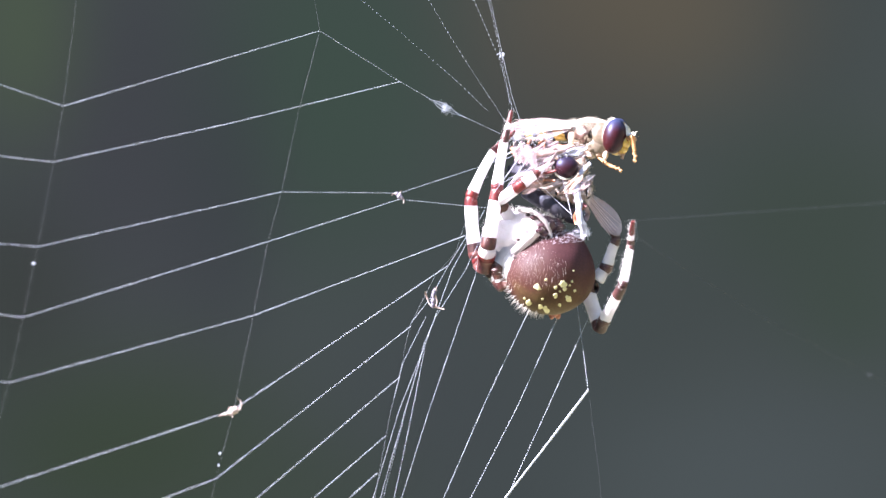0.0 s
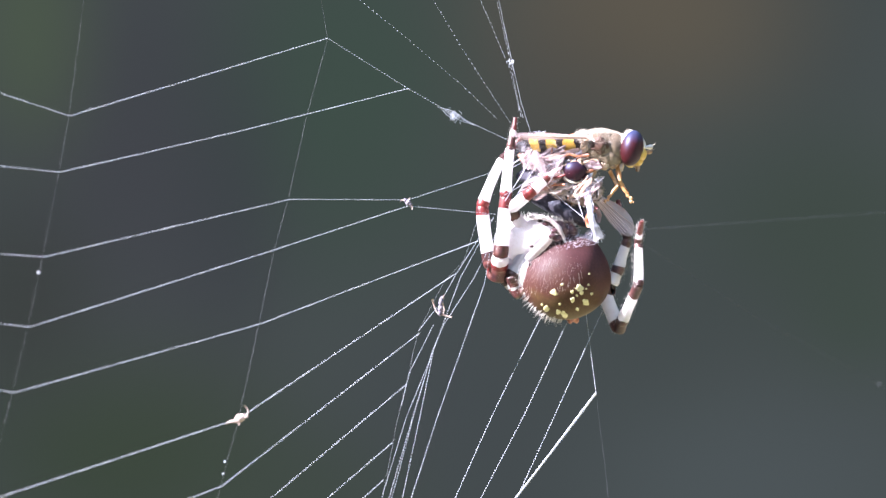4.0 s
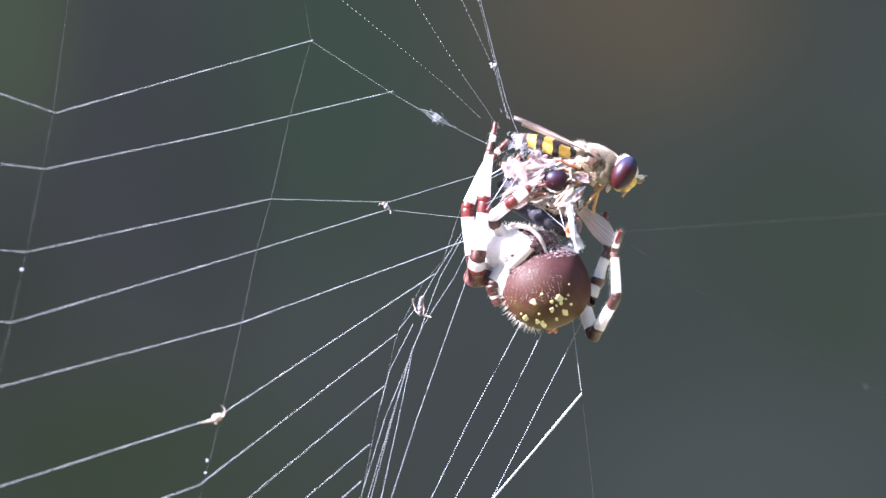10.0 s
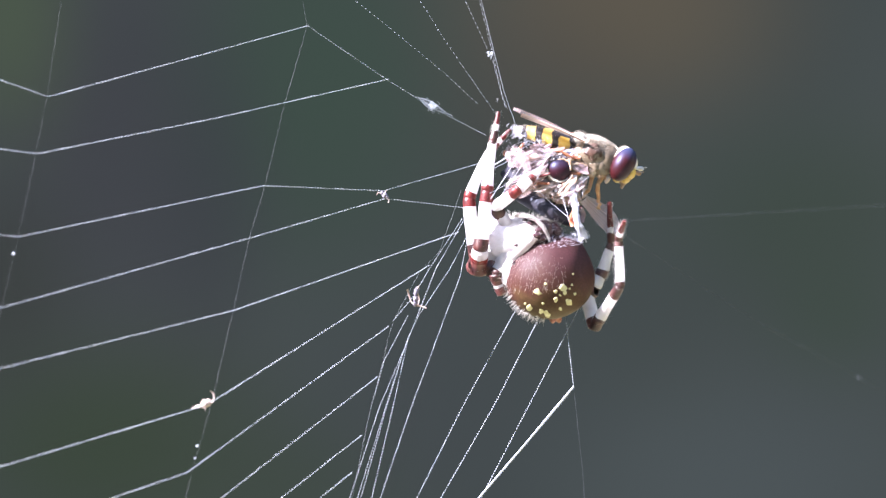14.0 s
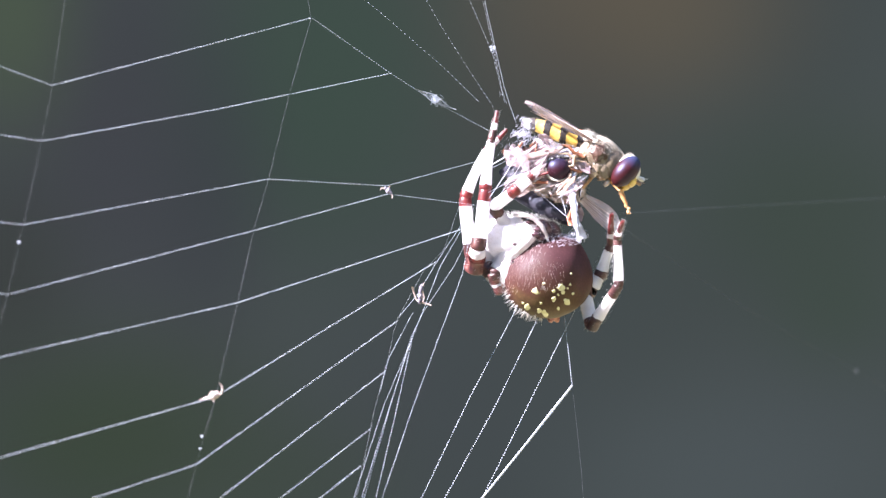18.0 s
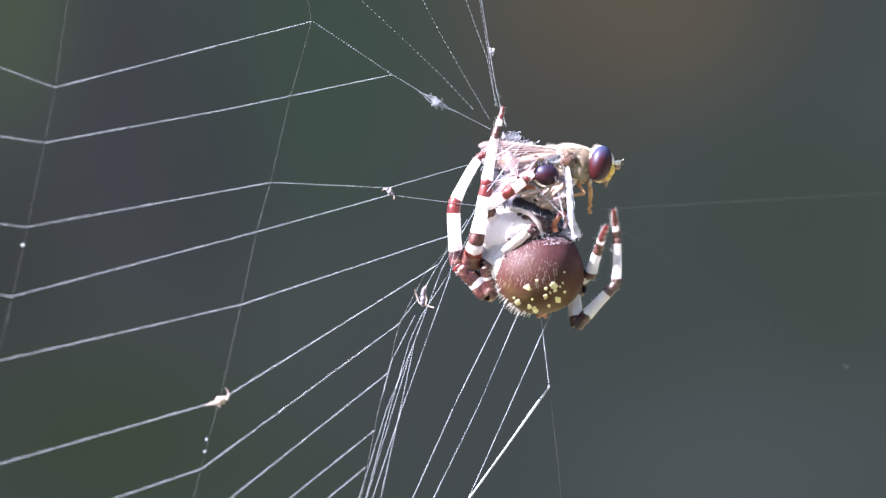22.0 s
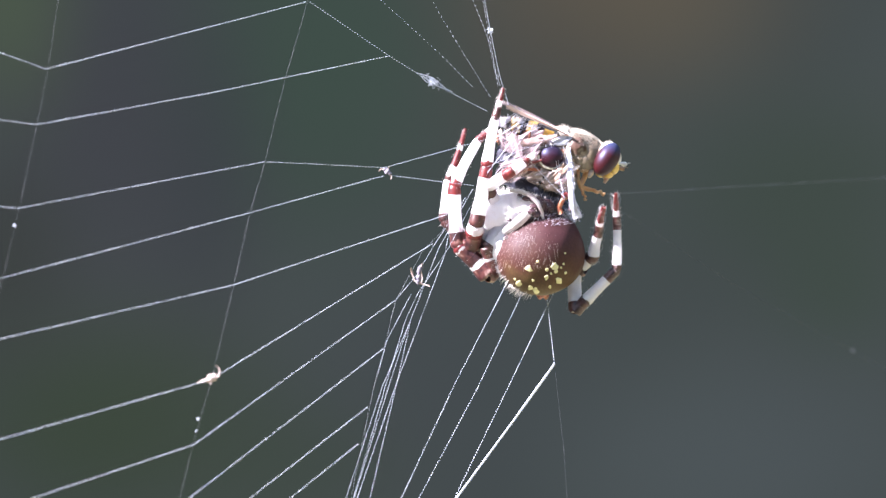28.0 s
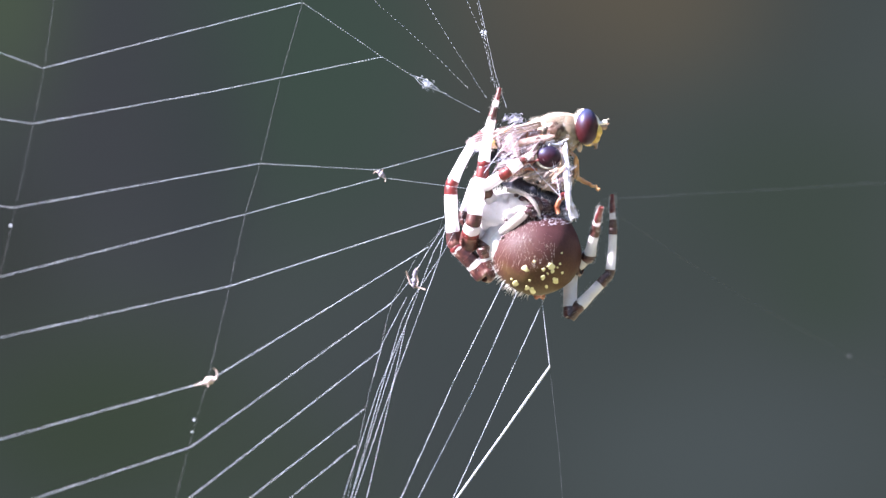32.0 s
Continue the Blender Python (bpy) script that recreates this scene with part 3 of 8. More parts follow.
husks = [insect_husk("tiny grey insect husk caught between two threads", 8, HUSK, HUSK_TAN, [(0, 0, 0.34, 0.3), (-0.3, 0.25, 0.22, 0.2), (0.25, -0.2, 0.2, 0.24)], [(0.07, (0.1, -0.2), (0.5, -0.5), (0.45, -0.85)), (0.06, (-0.3, 0.2), (-0.75, 0.3), (-0.9, 0.05)), (0.05, (0, 0.2), (0.2, 0.6))]),
         insect_husk("tan and white insect husk caught on a thread", 11, HUSK_TAN, HUSK_TAN, [(0, 0, 0.5, 0.42), (0.35, 0.22, 0.34, 0.3), (-0.3, -0.2, 0.34, 0.28), (-0.75, -0.32, 0.34, 0.16)], [(0.14, (-0.7, -0.3), (-1.2, -0.42), (-1.6, -0.55)), (0.1, (0.8, 0.3), (0.98, 0.75), (0.85, 1.2), (0.5, 1.5)), (0.08, (-0.1, -0.3), (0.0, -0.7)), (0.09, (0.4, 0.1), (0.95, 0.25))]),
         insect_husk("grey insect husk with thin legs among gathered threads", 14, HUSK, HUSK_TAN, [(0.12, 0.55, 0.26, 0.5), (0.05, -0.2, 0.3, 0.5), (-0.02, -0.75, 0.24, 0.3), (0.3, 1.0, 0.2, 0.2)], [(0.11, (-0.9, 0.85), (-0.65, 0.1), (-0.4, -0.6), (0, -0.85)), (0.11, (0.2, -0.9), (0.75, -1.05), (1.3, -1.2)), (0.08, (0.3, 0.4), (0.5, -0.3), (0.35, -0.9)), (0.06, (0.25, 0.9), (0.45, 1.35))])]
anchors = []
for pts in ([(21.0, 12.0, 3.2), (37.4, 20.0, 4.4), (59.9, 30.0, 6.0)], [(22.4, 15.0, 1.7), (37.7, 25.0, -7.8), (52.1, 35.0, -15.4), (63.8, 42.0, -21.9)]):
    ob = mesh_object("anchor_thread", *strand(pts, 1.05 if pts[-1][2] > 0 else 0.85, False)[:2], [FAINT_SILK])
    tagged(ob, "faint single silk thread behind the spider", "silk thread", "anchor threads")
    anchors.append(ob)
speck = mesh_object("speck", *ball((0.0521, 0.0350, -0.0154), (0.00012, 0.00012, 0.00012), 10, 7, lump=0.5)[:2], [FAINT_SILK])
tagged(speck, "small pale speck on a faint thread", "speck")
anchors.append(speck)

# ---- the spider: drawing units of 0.0335 mm from the middle of its abdomen ----
U = 3.35e-5


def at(x, z, d=0.0):
    return Vector((x * U, d * U, z * U))


spider = thing("orb_weaver_spider", "brown orb-weaver spider with yellow spots and banded legs", "spider")


def abdomen():
    rng = random.Random(21)
    V, F, S = ball((0, 0, 0), (155 * U, 142 * U, 150 * U), 64, 44)
    out = []
    for v in V:
        x, y, z = v.x / U, v.y / U, v.z / U
        if z > 0:
            x *= 1 - 0.10 * (z / 149) ** 2
            x += 26 * (z / 149) ** 2
        else:
            x *= 1 - 0.05 * (z / 149) ** 2
            z *= 0.92
        z += 10 * math.exp(-((x - 105) / 40) ** 2 - ((z - 110) / 40) ** 2)
        k = 1 + 0.012 * noise.noise(Vector((x, y, z)) * 0.02)
        out.append(Vector((x * k - 12, y * k, z * k)) * U)
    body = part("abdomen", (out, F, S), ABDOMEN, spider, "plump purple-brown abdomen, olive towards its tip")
    roots = scatter(at(-9, 0), (153 * U, 141 * U, 148 * U), 1300, rng, lambda v: v.x < 0.35 and v.z > -0.25)
    part("bristles", hairs(roots, 24 * U, 0.28 * U, rng, lean=Vector((0, 0, -1.9))), HAIR, body, "short pale bristles")
    rim = scatter(at(-11, 0), (152 * U, 140 * U, 140 * U), 420, rng, lambda v: v.x < -0.15 and v.z < 0.3 and v.y > -0.4)
    part("bristles", hairs(rim, 27 * U, 0.62 * U, rng, lean=Vector((-0.3, 0, -0.3))), HAIR, body, "longer pale bristles on the flank")
    top = scatter(at(8, 6), (144 * U, 136 * U, 146 * U), 650, rng, lambda v: v.z > 0.66 + 0.2 * v.x * v.x and v.y < 0.5)
    part("bristles", hairs(top, 17 * U, 0.7 * U, rng, lean=Vector((0.5, -0.5, -0.5))), SWATHE, body, "silvery bristles on the front of the abdomen")
    for x, z, r in SPOTS:
        part("yellow_spot", spot(x, z, r * 0.84, rng), SPOT, body)
    cone = merged(ball(at(0, -123, 30), (27 * U, 26 * U, 22 * U), 14, 10, lump=0.3, grain=2),
                  ball(at(-9, -139, 26), (10 * U, 10 * U, 13 * U), 10, 8), ball(at(12, -139, 26), (10 * U, 10 * U, 13 * U), 10, 8))
    part("spinnerets", cone, SPINNERET, body, "reddish spinnerets")


SPOTS = [(-53, -45, 17), (37, -36, 15), (42, -52, 9), (52, -84, 12), (9, -74, 10), (-84, -98, 13), (-44, -110, 10), (-25, -122, 13),
         (-23, -20, 6), (10, -47, 7), (67, -27, 6), (75, -58, 6), (72, 10, 5), (-98, -82, 6), (22, -106, 6), (-36, -86, 5), (58, -40, 5), (25, -60, 5)]


def spot(x, z, r, rng):
    """A raised patch that follows the abdomen's curve."""
    V, F = [], []
    edge = [r * (0.95 + 0.55 * noise.noise(Vector((math.cos(w), math.sin(w), x * 0.37)) * 1.8)) for w in [2 * math.pi * k / 14 for k in range(14)]]

    def lift(px, pz, h):
        # nearer side of the rounded body
        q = max(0.02, 1 - ((px + 12) / 156) ** 2 - (pz / (150 if pz > 0 else 139)) ** 2)
        return at(px, pz, -142 * math.sqrt(q) - 0.4 * h)

    V.append(lift(x, z, 2.5))
    for f, h in ((0.55, 2.3), (1.0, 0.2), (1.08, -3)):
        for k in range(14):
            w = 2 * math.pi * k / 14
            V.append(lift(x + edge[k] * f * math.cos(w), z + edge[k] * f * math.sin(w), h))
    for k in range(14):
        F.append((0, 1 + (k + 1) % 14, 1 + k))
        for ring in range(2):
            a, b = 1 + ring * 14 + k, 1 + ring * 14 + (k + 1) % 14
            F.append((a, b, b + 14, a + 14))
    return V, F, [0] * len(F)


abdomen()


def head_part():
    rng = random.Random(5)
    head = part("cephalothorax", merged(ball(at(-140, 142, 20), (98 * U, 80 * U, 80 * U), 40, 28, lump=0.1, grain=3),
                                        ball(at(-70, 172, -5), (60 * U, 62 * U, 44 * U), 24, 16, lump=0.12, grain=2.8),
                                        ball(at(-138, 42, 10), (68 * U, 72 * U, 86 * U), 28, 20, lump=0.14, grain=3)), CARAPACE, spider, "pale hairy cephalothorax")
    part("bristles", hairs(scatter(at(-140, 145, 20), (92 * U, 80 * U, 76 * U), 2200, rng) + scatter(at(-70, 172, -5), (60 * U, 62 * U, 44 * U), 900, rng) + scatter(at(-138, 42, 10), (64 * U, 70 * U, 82 * U), 1200, rng), 24 * U, 0.5 * U, rng, lean=Vector((0, -0.2, 0.3))), HAIR, head, "pale bristles")
    for x, z, d in ((-18, 172, -40), (12, 165, -20)):
        part("chelicera", merged(ball(at(x, z, d), (27 * U, 28 * U, 34 * U), 16, 12, Matrix.Rotation(-0.5, 3, "Y"), lump=0.1, grain=2),
                                 tube([at(x + 12, z - 20, d), at(x + 24, z - 36, d - 5), at(x + 22, z - 54, d)], [8 * U, 5 * U, 1 * U], 8),
                                 hairs(scatter(at(x, z, d), (27 * U, 28 * U, 34 * U), 120, rng), 20 * U, 0.5 * U, rng, slot=1)), [JAW, HAIR], head, "dark hairy jaw")
    palp = tube([at(-136, 78, -50), at(-104, 102, -70), at(-78, 124, -78), at(-60, 142, -78), at(-46, 158, -70)], [14 * U, 17 * U, 17 * U, 16 * U, 12 * U], 18)
    part("pedipalp", merged(palp, hairs([(at(-112 + 66 * f, 92 + 66 * f, -86), Vector((rng.uniform(-0.6, 0.3), -1, 0.5))) for f in [rng.random() for _ in range(160)]], 22 * U, 0.4 * U, rng, slot=1)), [PALP, HAIR], head, "greyish translucent feeler")
    palp = tube([at(-118, 222, -62), at(-80, 218, -80), at(-48, 204, -90), at(-24, 180, -92), at(-8, 146, -84), at(-4, 120, -70)], [6 * U, 8 * U, 8 * U, 8 * U, 6 * U, 3 * U], 14, [0, 0, 0, 0, 0])
    part("pedipalp", merged(palp, hairs([(at(-118 + 105 * f, 224 - 60 * f * f, -92), Vector((rng.uniform(-0.3, 0.6), -1, 0.8))) for f in [rng.random() for _ in range(160)]], 20 * U, 0.4 * U, rng, slot=1)), [PALP, HAIR], head, "greyish translucent feeler")
    for x, z, d, r in ((-62, 196, -66, 15), (-34, 190, -74, 17), (-98, 64, -66, 15), (-84, 206, -60, 10), (-44, 150, -92, 15), (-38, 166, -88, 14), (-30, 140, -84, 15), (-120, 120, -74, 7), (-130, 60, -66, 8)):
        part("dark_patch", merged(ball(at(x, z, d), (r * U, 10 * U, r * 0.7 * U), 18, 12, lump=0.3, grain=2.2), hairs(scatter(at(x, z, d), (r * U, 10 * U, r * U), 24, rng), 18 * U, 0.35 * U, rng, slot=1)), [JAW, HAIR], head, "dark hairy patch")


head_part()
LEG_MATS = [LEG_PALE, LEG_DARK, LEG_RED, LEG_BROWN, HAIR]


def segment(name, p0, p1, r0, r1, bands, parent, rng, fuzz=60, fur=12, belly=0.08):
    """One leg segment: swollen towards its ends, ringed by bands (from, to, slot)."""
    p0, p1 = at(*p0), at(*p1)
    over = (p1 - p0).normalized() * U
    p0, p1 = p0 - over * r0 * 0.25, p1 + over * r1 * 0.25
    n = 44
    P, R = [], []
    sag = (p1 - p0).cross(Vector((0, 1, 0))).normalized() * (p1 - p0).length * rng.uniform(-0.025, 0.025)
    for i in range(n + 1):
        f = i / n
        P.append(p0.lerp(p1, f) + sag * math.sin(math.pi * f))
        r = r0 + (r1 - r0) * f
        r *= 1 + belly * math.sin(math.pi * f) + 0.08 * math.cos(2 * math.pi * f) + 0.02 * math.sin(11 * f + r0)
        end = min(i, n - i)
        if end < 5:
            r *= (0.72, 0.9, 0.96, 0.99, 1.0)[end]
        R.append(r * U)
    phase = rng.uniform(0, 9)

    def S(i, k):
        f = (i + 0.5) / n + 0.022 * noise.noise(Vector((math.cos(0.393 * k), math.sin(0.393 * k), phase + i * 0.1)) * 1.7)
        return next((s for a, b, s in bands if a <= f < b or (f < 0 and a == 0) or (f >= 1 and b == 1)), 0)

    shape = tube(P, R, 16, S)
    d = (p1 - p0).normalized()
    roots = []
    for _ in range(fuzz):
        f = rng.uniform(0.03, 0.97)
        a = d.orthogonal()
        a.rotate(Matrix.Rotation(rng.uniform(0, 2 * math.pi), 3, d))
        roots.append((p0.lerp(p1, f) + a.normalized() * (r0 + (r1 - r0) * f) * U * 0.95, a.normalized() + d * 0.9))
    return part(name, merged(shape, hairs(roots, fur * U, 0.22 * U, rng, slot=4)), LEG_MATS, parent)


def leg(joints, radii, bands, seed, furry, label=""):
    """A leg of five segments from the body out; furry where furry is set."""
    rng = random.Random(seed)
    holder = new("leg")
    holder.parent = spider
    if label:
        tagged(holder, label)
    names = ("femur", "patella", "tibia", "metatarsus", "tarsus")[5 - (len(joints) - 1):]
    for i, nm in enumerate(names):
        segment(nm, joints[i], joints[i + 1], radii[i], radii[i + 1], bands[i], holder, rng, (170 if furry else 90) if nm != "patella" else 40, 18 if furry else 14)
    return holder


D, RD, BR = 1, 2, 3
LEFT_A = leg([(-140, 140, 40), (-246, 42, -6), (-232, 100, -64), (-198, 302, -70), (-170, 474, -60), (-146, 572, -50)], [36, 38, 25, 20, 14, 6],
             [[(0.8, 1, BR)], [(0, 0.5, BR), (0.5, 0.7, RD)], [(0, 0.2, D), (0.8, 1, RD)], [(0, 0.12, RD), (0.92, 1, D)], [(0, 0.36, D), (0.56, 1, RD)]], 31, None)
LEFT_B = leg([(-110, -10, 50), (-185, -68, 0), (-284, 28, -10), (-302, 234, -15), (-222, 392, -5), (-150, 462, 0)], [36, 34, 25, 20, 14, 6],
             [[(0.75, 1, BR)], [(0, 0.3, BR), (0.42, 0.6, D), (0.6, 0.85, BR), (0.9, 1, RD)], [(0, 0.12, BR), (0.12, 0.26, D), (0.84, 1, RD)], [(0, 0.14, RD)], [(0, 0.4, RD), (0.56, 1, RD)]], 32, None)
LEFT_C = leg([(-135, 140, 0), (-194, 232, -62), (-112, 285, -115), (-62, 322, -112), (-34, 342, -95)], [24, 21, 18, 14, 6],
             [[(0.7, 1, D)], [(0.72, 1, RD)], [(0, 0.2, RD), (0.85, 1, D)], [(0, 0.4, RD)]], 33, None)
LEFT_D = leg([(-120, 70, 60), (-250, 40, 50), (-338, 138, 45), (-318, 275, 40), (-250, 449, 35)], [28, 26, 20, 15, 6],
             [[(0.6, 1, D)], [(0.6, 1, D)], [(0, 0.2, D)], [(0, 0.1, D), (0.3, 0.6, RD), (0.7, 1, RD)]], 34, None)
RIGHT_A = leg([(105, -30, 60), (122, -172, 0), (150, -140, -8), (254, -25, -20), (252, 134, -15), (238, 226, -80)], [26, 22, 20, 16, 13, 6],
              [[(0.8, 1, D)], [(0, 1, D)], [(0, 0.08, D), (0.68, 1, D)], [(0, 0.12, D), (0.84, 1, D)], [(0, 0.28, D), (0.46, 1, RD)]], 35, True)
RIGHT_B = leg([(80, -40, 70), (140, -45, 40), (166, 0, 20), (195, 95, 0), (207, 180, -110)], [26, 24, 20, 15, 7],
              [[(0.8, 1, D)], [(0.6, 1, D)], [(0, 0.1, D), (0.74, 1, D)], [(0, 0.26, D), (0.4, 1, RD)]], 36, True)
leg([(-130, 118, -20), (-194, 24, -30), (-176, -40, -10)], [28, 24, 18], [[(0.84, 1, D)], [(0, 0.3, D), (0.3, 0.5, BR), (0.62, 1.0, BR)]], 37, None)

# ---- silk swathe between the spinnerets and the prey ----
swathe = thing("silk_swathe", "thick white band of swathing silk between prey and spider", "silk band")
BAND_LOW = [(84, 322, -66), (86, 285, -74), (88, 250, -78), (92, 210, -80), (100, 168, -72), (114, 132, -54)]
BAND_HIGH = [(80, 396, -44), (79, 372, -54), (80, 346, -62), (84, 322, -66)]


def ribbon(name, line, width, seed, fibres):
    """A wrinkled flat band of many fused threads, with loose threads along it."""
    rng = random.Random(seed)
    pts = [at(*p) for p in line]
    fine = [pts[k].lerp(pts[k + 1], f / 6) for k in range(len(pts) - 1) for f in range(6)] + [pts[-1]]
    n = len(fine)
    w = [width(k / (n - 1)) * (1 + 0.35 * noise.noise(Vector((k * 0.45, seed, 1)))) for k in range(n)]
    ob = part(name, tube(fine, [q * U for q in w], 14, flat=0.55), SWATHE, swathe)
    for _ in range(fibres):
        o, wave = rng.uniform(-1, 1), rng.uniform(0, 9)
        run = [p + at(o * w[k] * 1.1 + 2.5 * math.sin(wave + 0.5 * k), rng.uniform(-2, 2), -0.5 * w[k] * (1 - o * o) - 2) for k, p in enumerate(fine)]
        part("fibre", tube(run, [rng.uniform(0.8, 2.2) * U] * n, 5), SWATHE, ob)
    return ob


ribbon("band", BAND_LOW, lambda f: 10 + 6 * max(0, f - 0.7) / 0.3, 9, 12)
BAND_TOP = ribbon("band", BAND_HIGH, lambda f: 6 + 4 * f, 10, 8)
rng = random.Random(19)
for _ in range(9):
    x = rng.uniform(98, 126)
    part("fibre", tube([at(100 + rng.uniform(-6, 6), 190, -78), at(x, 146, -64), at(x + rng.uniform(-6, 10), 118, -40)], [1.8 * U, 1.4 * U, 0.8 * U], 5), SWATHE, swathe)
for a, b, w in (((-150, 330, -80), (40, 420, -60), 1.0), ((-198, 280, -110), (-84, 446, -70), 2.4), ((-60, 330, -118), (70, 200, -80), 1.5), ((-172, 276, -112), (-66, 420, -80), 1.6),
                ((60, 380, -70), (95, 200, -80), 2.0), ((-200, 300, -110), (-90, 360, -90), 1.5), ((-120, 400, -60), (-20, 440, -50), 2.0), ((-150, 310, -110), (-30, 345, -115), 1.4),
                ((34, 336, -86), (62, 216, -84), 1.6), ((-196, 390, -84), (-94, 452, -74), 4.0), ((-188, 384, -84), (-100, 430, -70), 1.4), ((44, 330, -84), (66, 190, -82), 1.0)):
    part("fibre", tube([at(*a), (at(*a) + at(*b)) / 2 + at(0, -4, -4), at(*b)], [0.38 * w * U] * 3, 6), SWATHE, swathe)


def wing_shape(length, width, thick=1.2):
    """A blade with a rounded tip along +x, its breadth along y, cambered, with raised veins."""
    V, F = [], []
    n, m = 18, 8
    for side in (1, -1):
        for i in range(n + 1):
            f = i / n
            w = width * math.sin(math.pi * min(1, 0.06 + f * 0.94)) ** 0.6 * (0.35 + 0.65 * f) if f < 1 else 0.02 * width
            for j in range(m + 1):
                g = j / m - 0.38
                V.append(Vector((length * f * U, w * g * U, (thick * side * 0.5 + 7 * math.cos(3 * g) * f - 6 * f + 1.5 * math.sin(9 * g + 3 * f)) * U)))
    o = (n + 1) * (m + 1)
    for i in range(n):
        for j in range(m):
            a = i * (m + 1) + j
            F.append((a, a + 1, a + m + 2, a + m + 1))
            F.append((o + a, o + a + m + 1, o + a + m + 2, o + a + 1))
    return V, F, [0] * len(F)


# ---- the older prey, already wrapped ----
wrapped = thing("wrapped_fly", "dark fly already wrapped, held under the jaws", "fly")


def tangle(c, r, count, thick, seed, length=70):
    """Loose curling fibres that fill an ellipsoid."""
    rng = random.Random(seed)
    out = []
    for p, n in scatter(at(*c), [q * U for q in r], count, rng):
        p = at(*c) + (p - at(*c)) * rng.uniform(0.5, 1.0)
        d = n.cross(Vector((rng.uniform(-1, 1), rng.uniform(-1, 1), rng.uniform(-1, 1)))).normalized()
        ln = length * rng.uniform(0.4, 1.2) * U
        bend = n * ln * rng.uniform(-0.1, 0.25)
        w = thick * rng.uniform(0.5, 1.4) * U
        side = n.cross(d) * ln * rng.uniform(-0.3, 0.3)
        out.append(tube([p - d * ln * 0.5, p - d * ln * 0.2 + bend * 0.8 + side, p + d * ln * 0.15 + bend - side * 0.5, p + d * ln * 0.5 + side], [w * 0.4, w * 0.6, w * 0.5, w * 0.3], 4, caps=False))
    return merged(*out)


def crumbs(c, r, count, size, seed, slots):
    rng = random.Random(seed)
    return merged(*[ball(p, [size * rng.uniform(0.3, 1.0) * U, size * 0.5 * U, size * rng.uniform(0.6, 2.4) * U], 10, 8, Matrix.Rotation(rng.uniform(-1.2, 1.2), 3, "Y"), lump=0.9, grain=3, slot=rng.randrange(slots)) for p, n in scatter(at(*c), [q * U for q in r], count, rng)])


def scrap(length, width, seed, thick=1.6):
    """A crumpled, folded piece of skin with an uneven outline."""
    V, F = [], []
    n, m = 16, 12
    for side in (1, -1):
        for i in range(n + 1):
            for j in range(m + 1):
                a, b = i / n * 2 - 1, j / m * 2 - 1
                edge = 1 + 0.45 * noise.noise(Vector((math.atan2(b, a) * 1.3, seed, 2)))
                q = math.sqrt(max(1e-6, a * a + b * b))
                k = max(abs(a), abs(b)) / q * edge
                x, y = a * k * length * 0.5, b * k * width * 0.5
                h = 0.3 * width * noise.noise(Vector((a * 1.1, b * 1.4, seed * 3.7))) + 0.07 * width * noise.noise(Vector((a * 3.5, b * 4, seed)))
                h += 0.035 * width * math.sin(7 * b + 4 * noise.noise(Vector((a * 2, b, seed)))) + 0.015 * width * noise.noise(Vector((a * 8, b * 7, seed)))
                V.append(Vector((x, y, h + thick * side * 0.5)) * U)
    o = (n + 1) * (m + 1)
    for i in range(n):
        for j in range(m):
            a = i * (m + 1) + j
            F.append((a, a + 1, a + m + 2, a + m + 1))
            F.append((o + a, o + a + m + 1, o + a + m + 2, o + a + 1))
    return V, F, [0] * len(F)


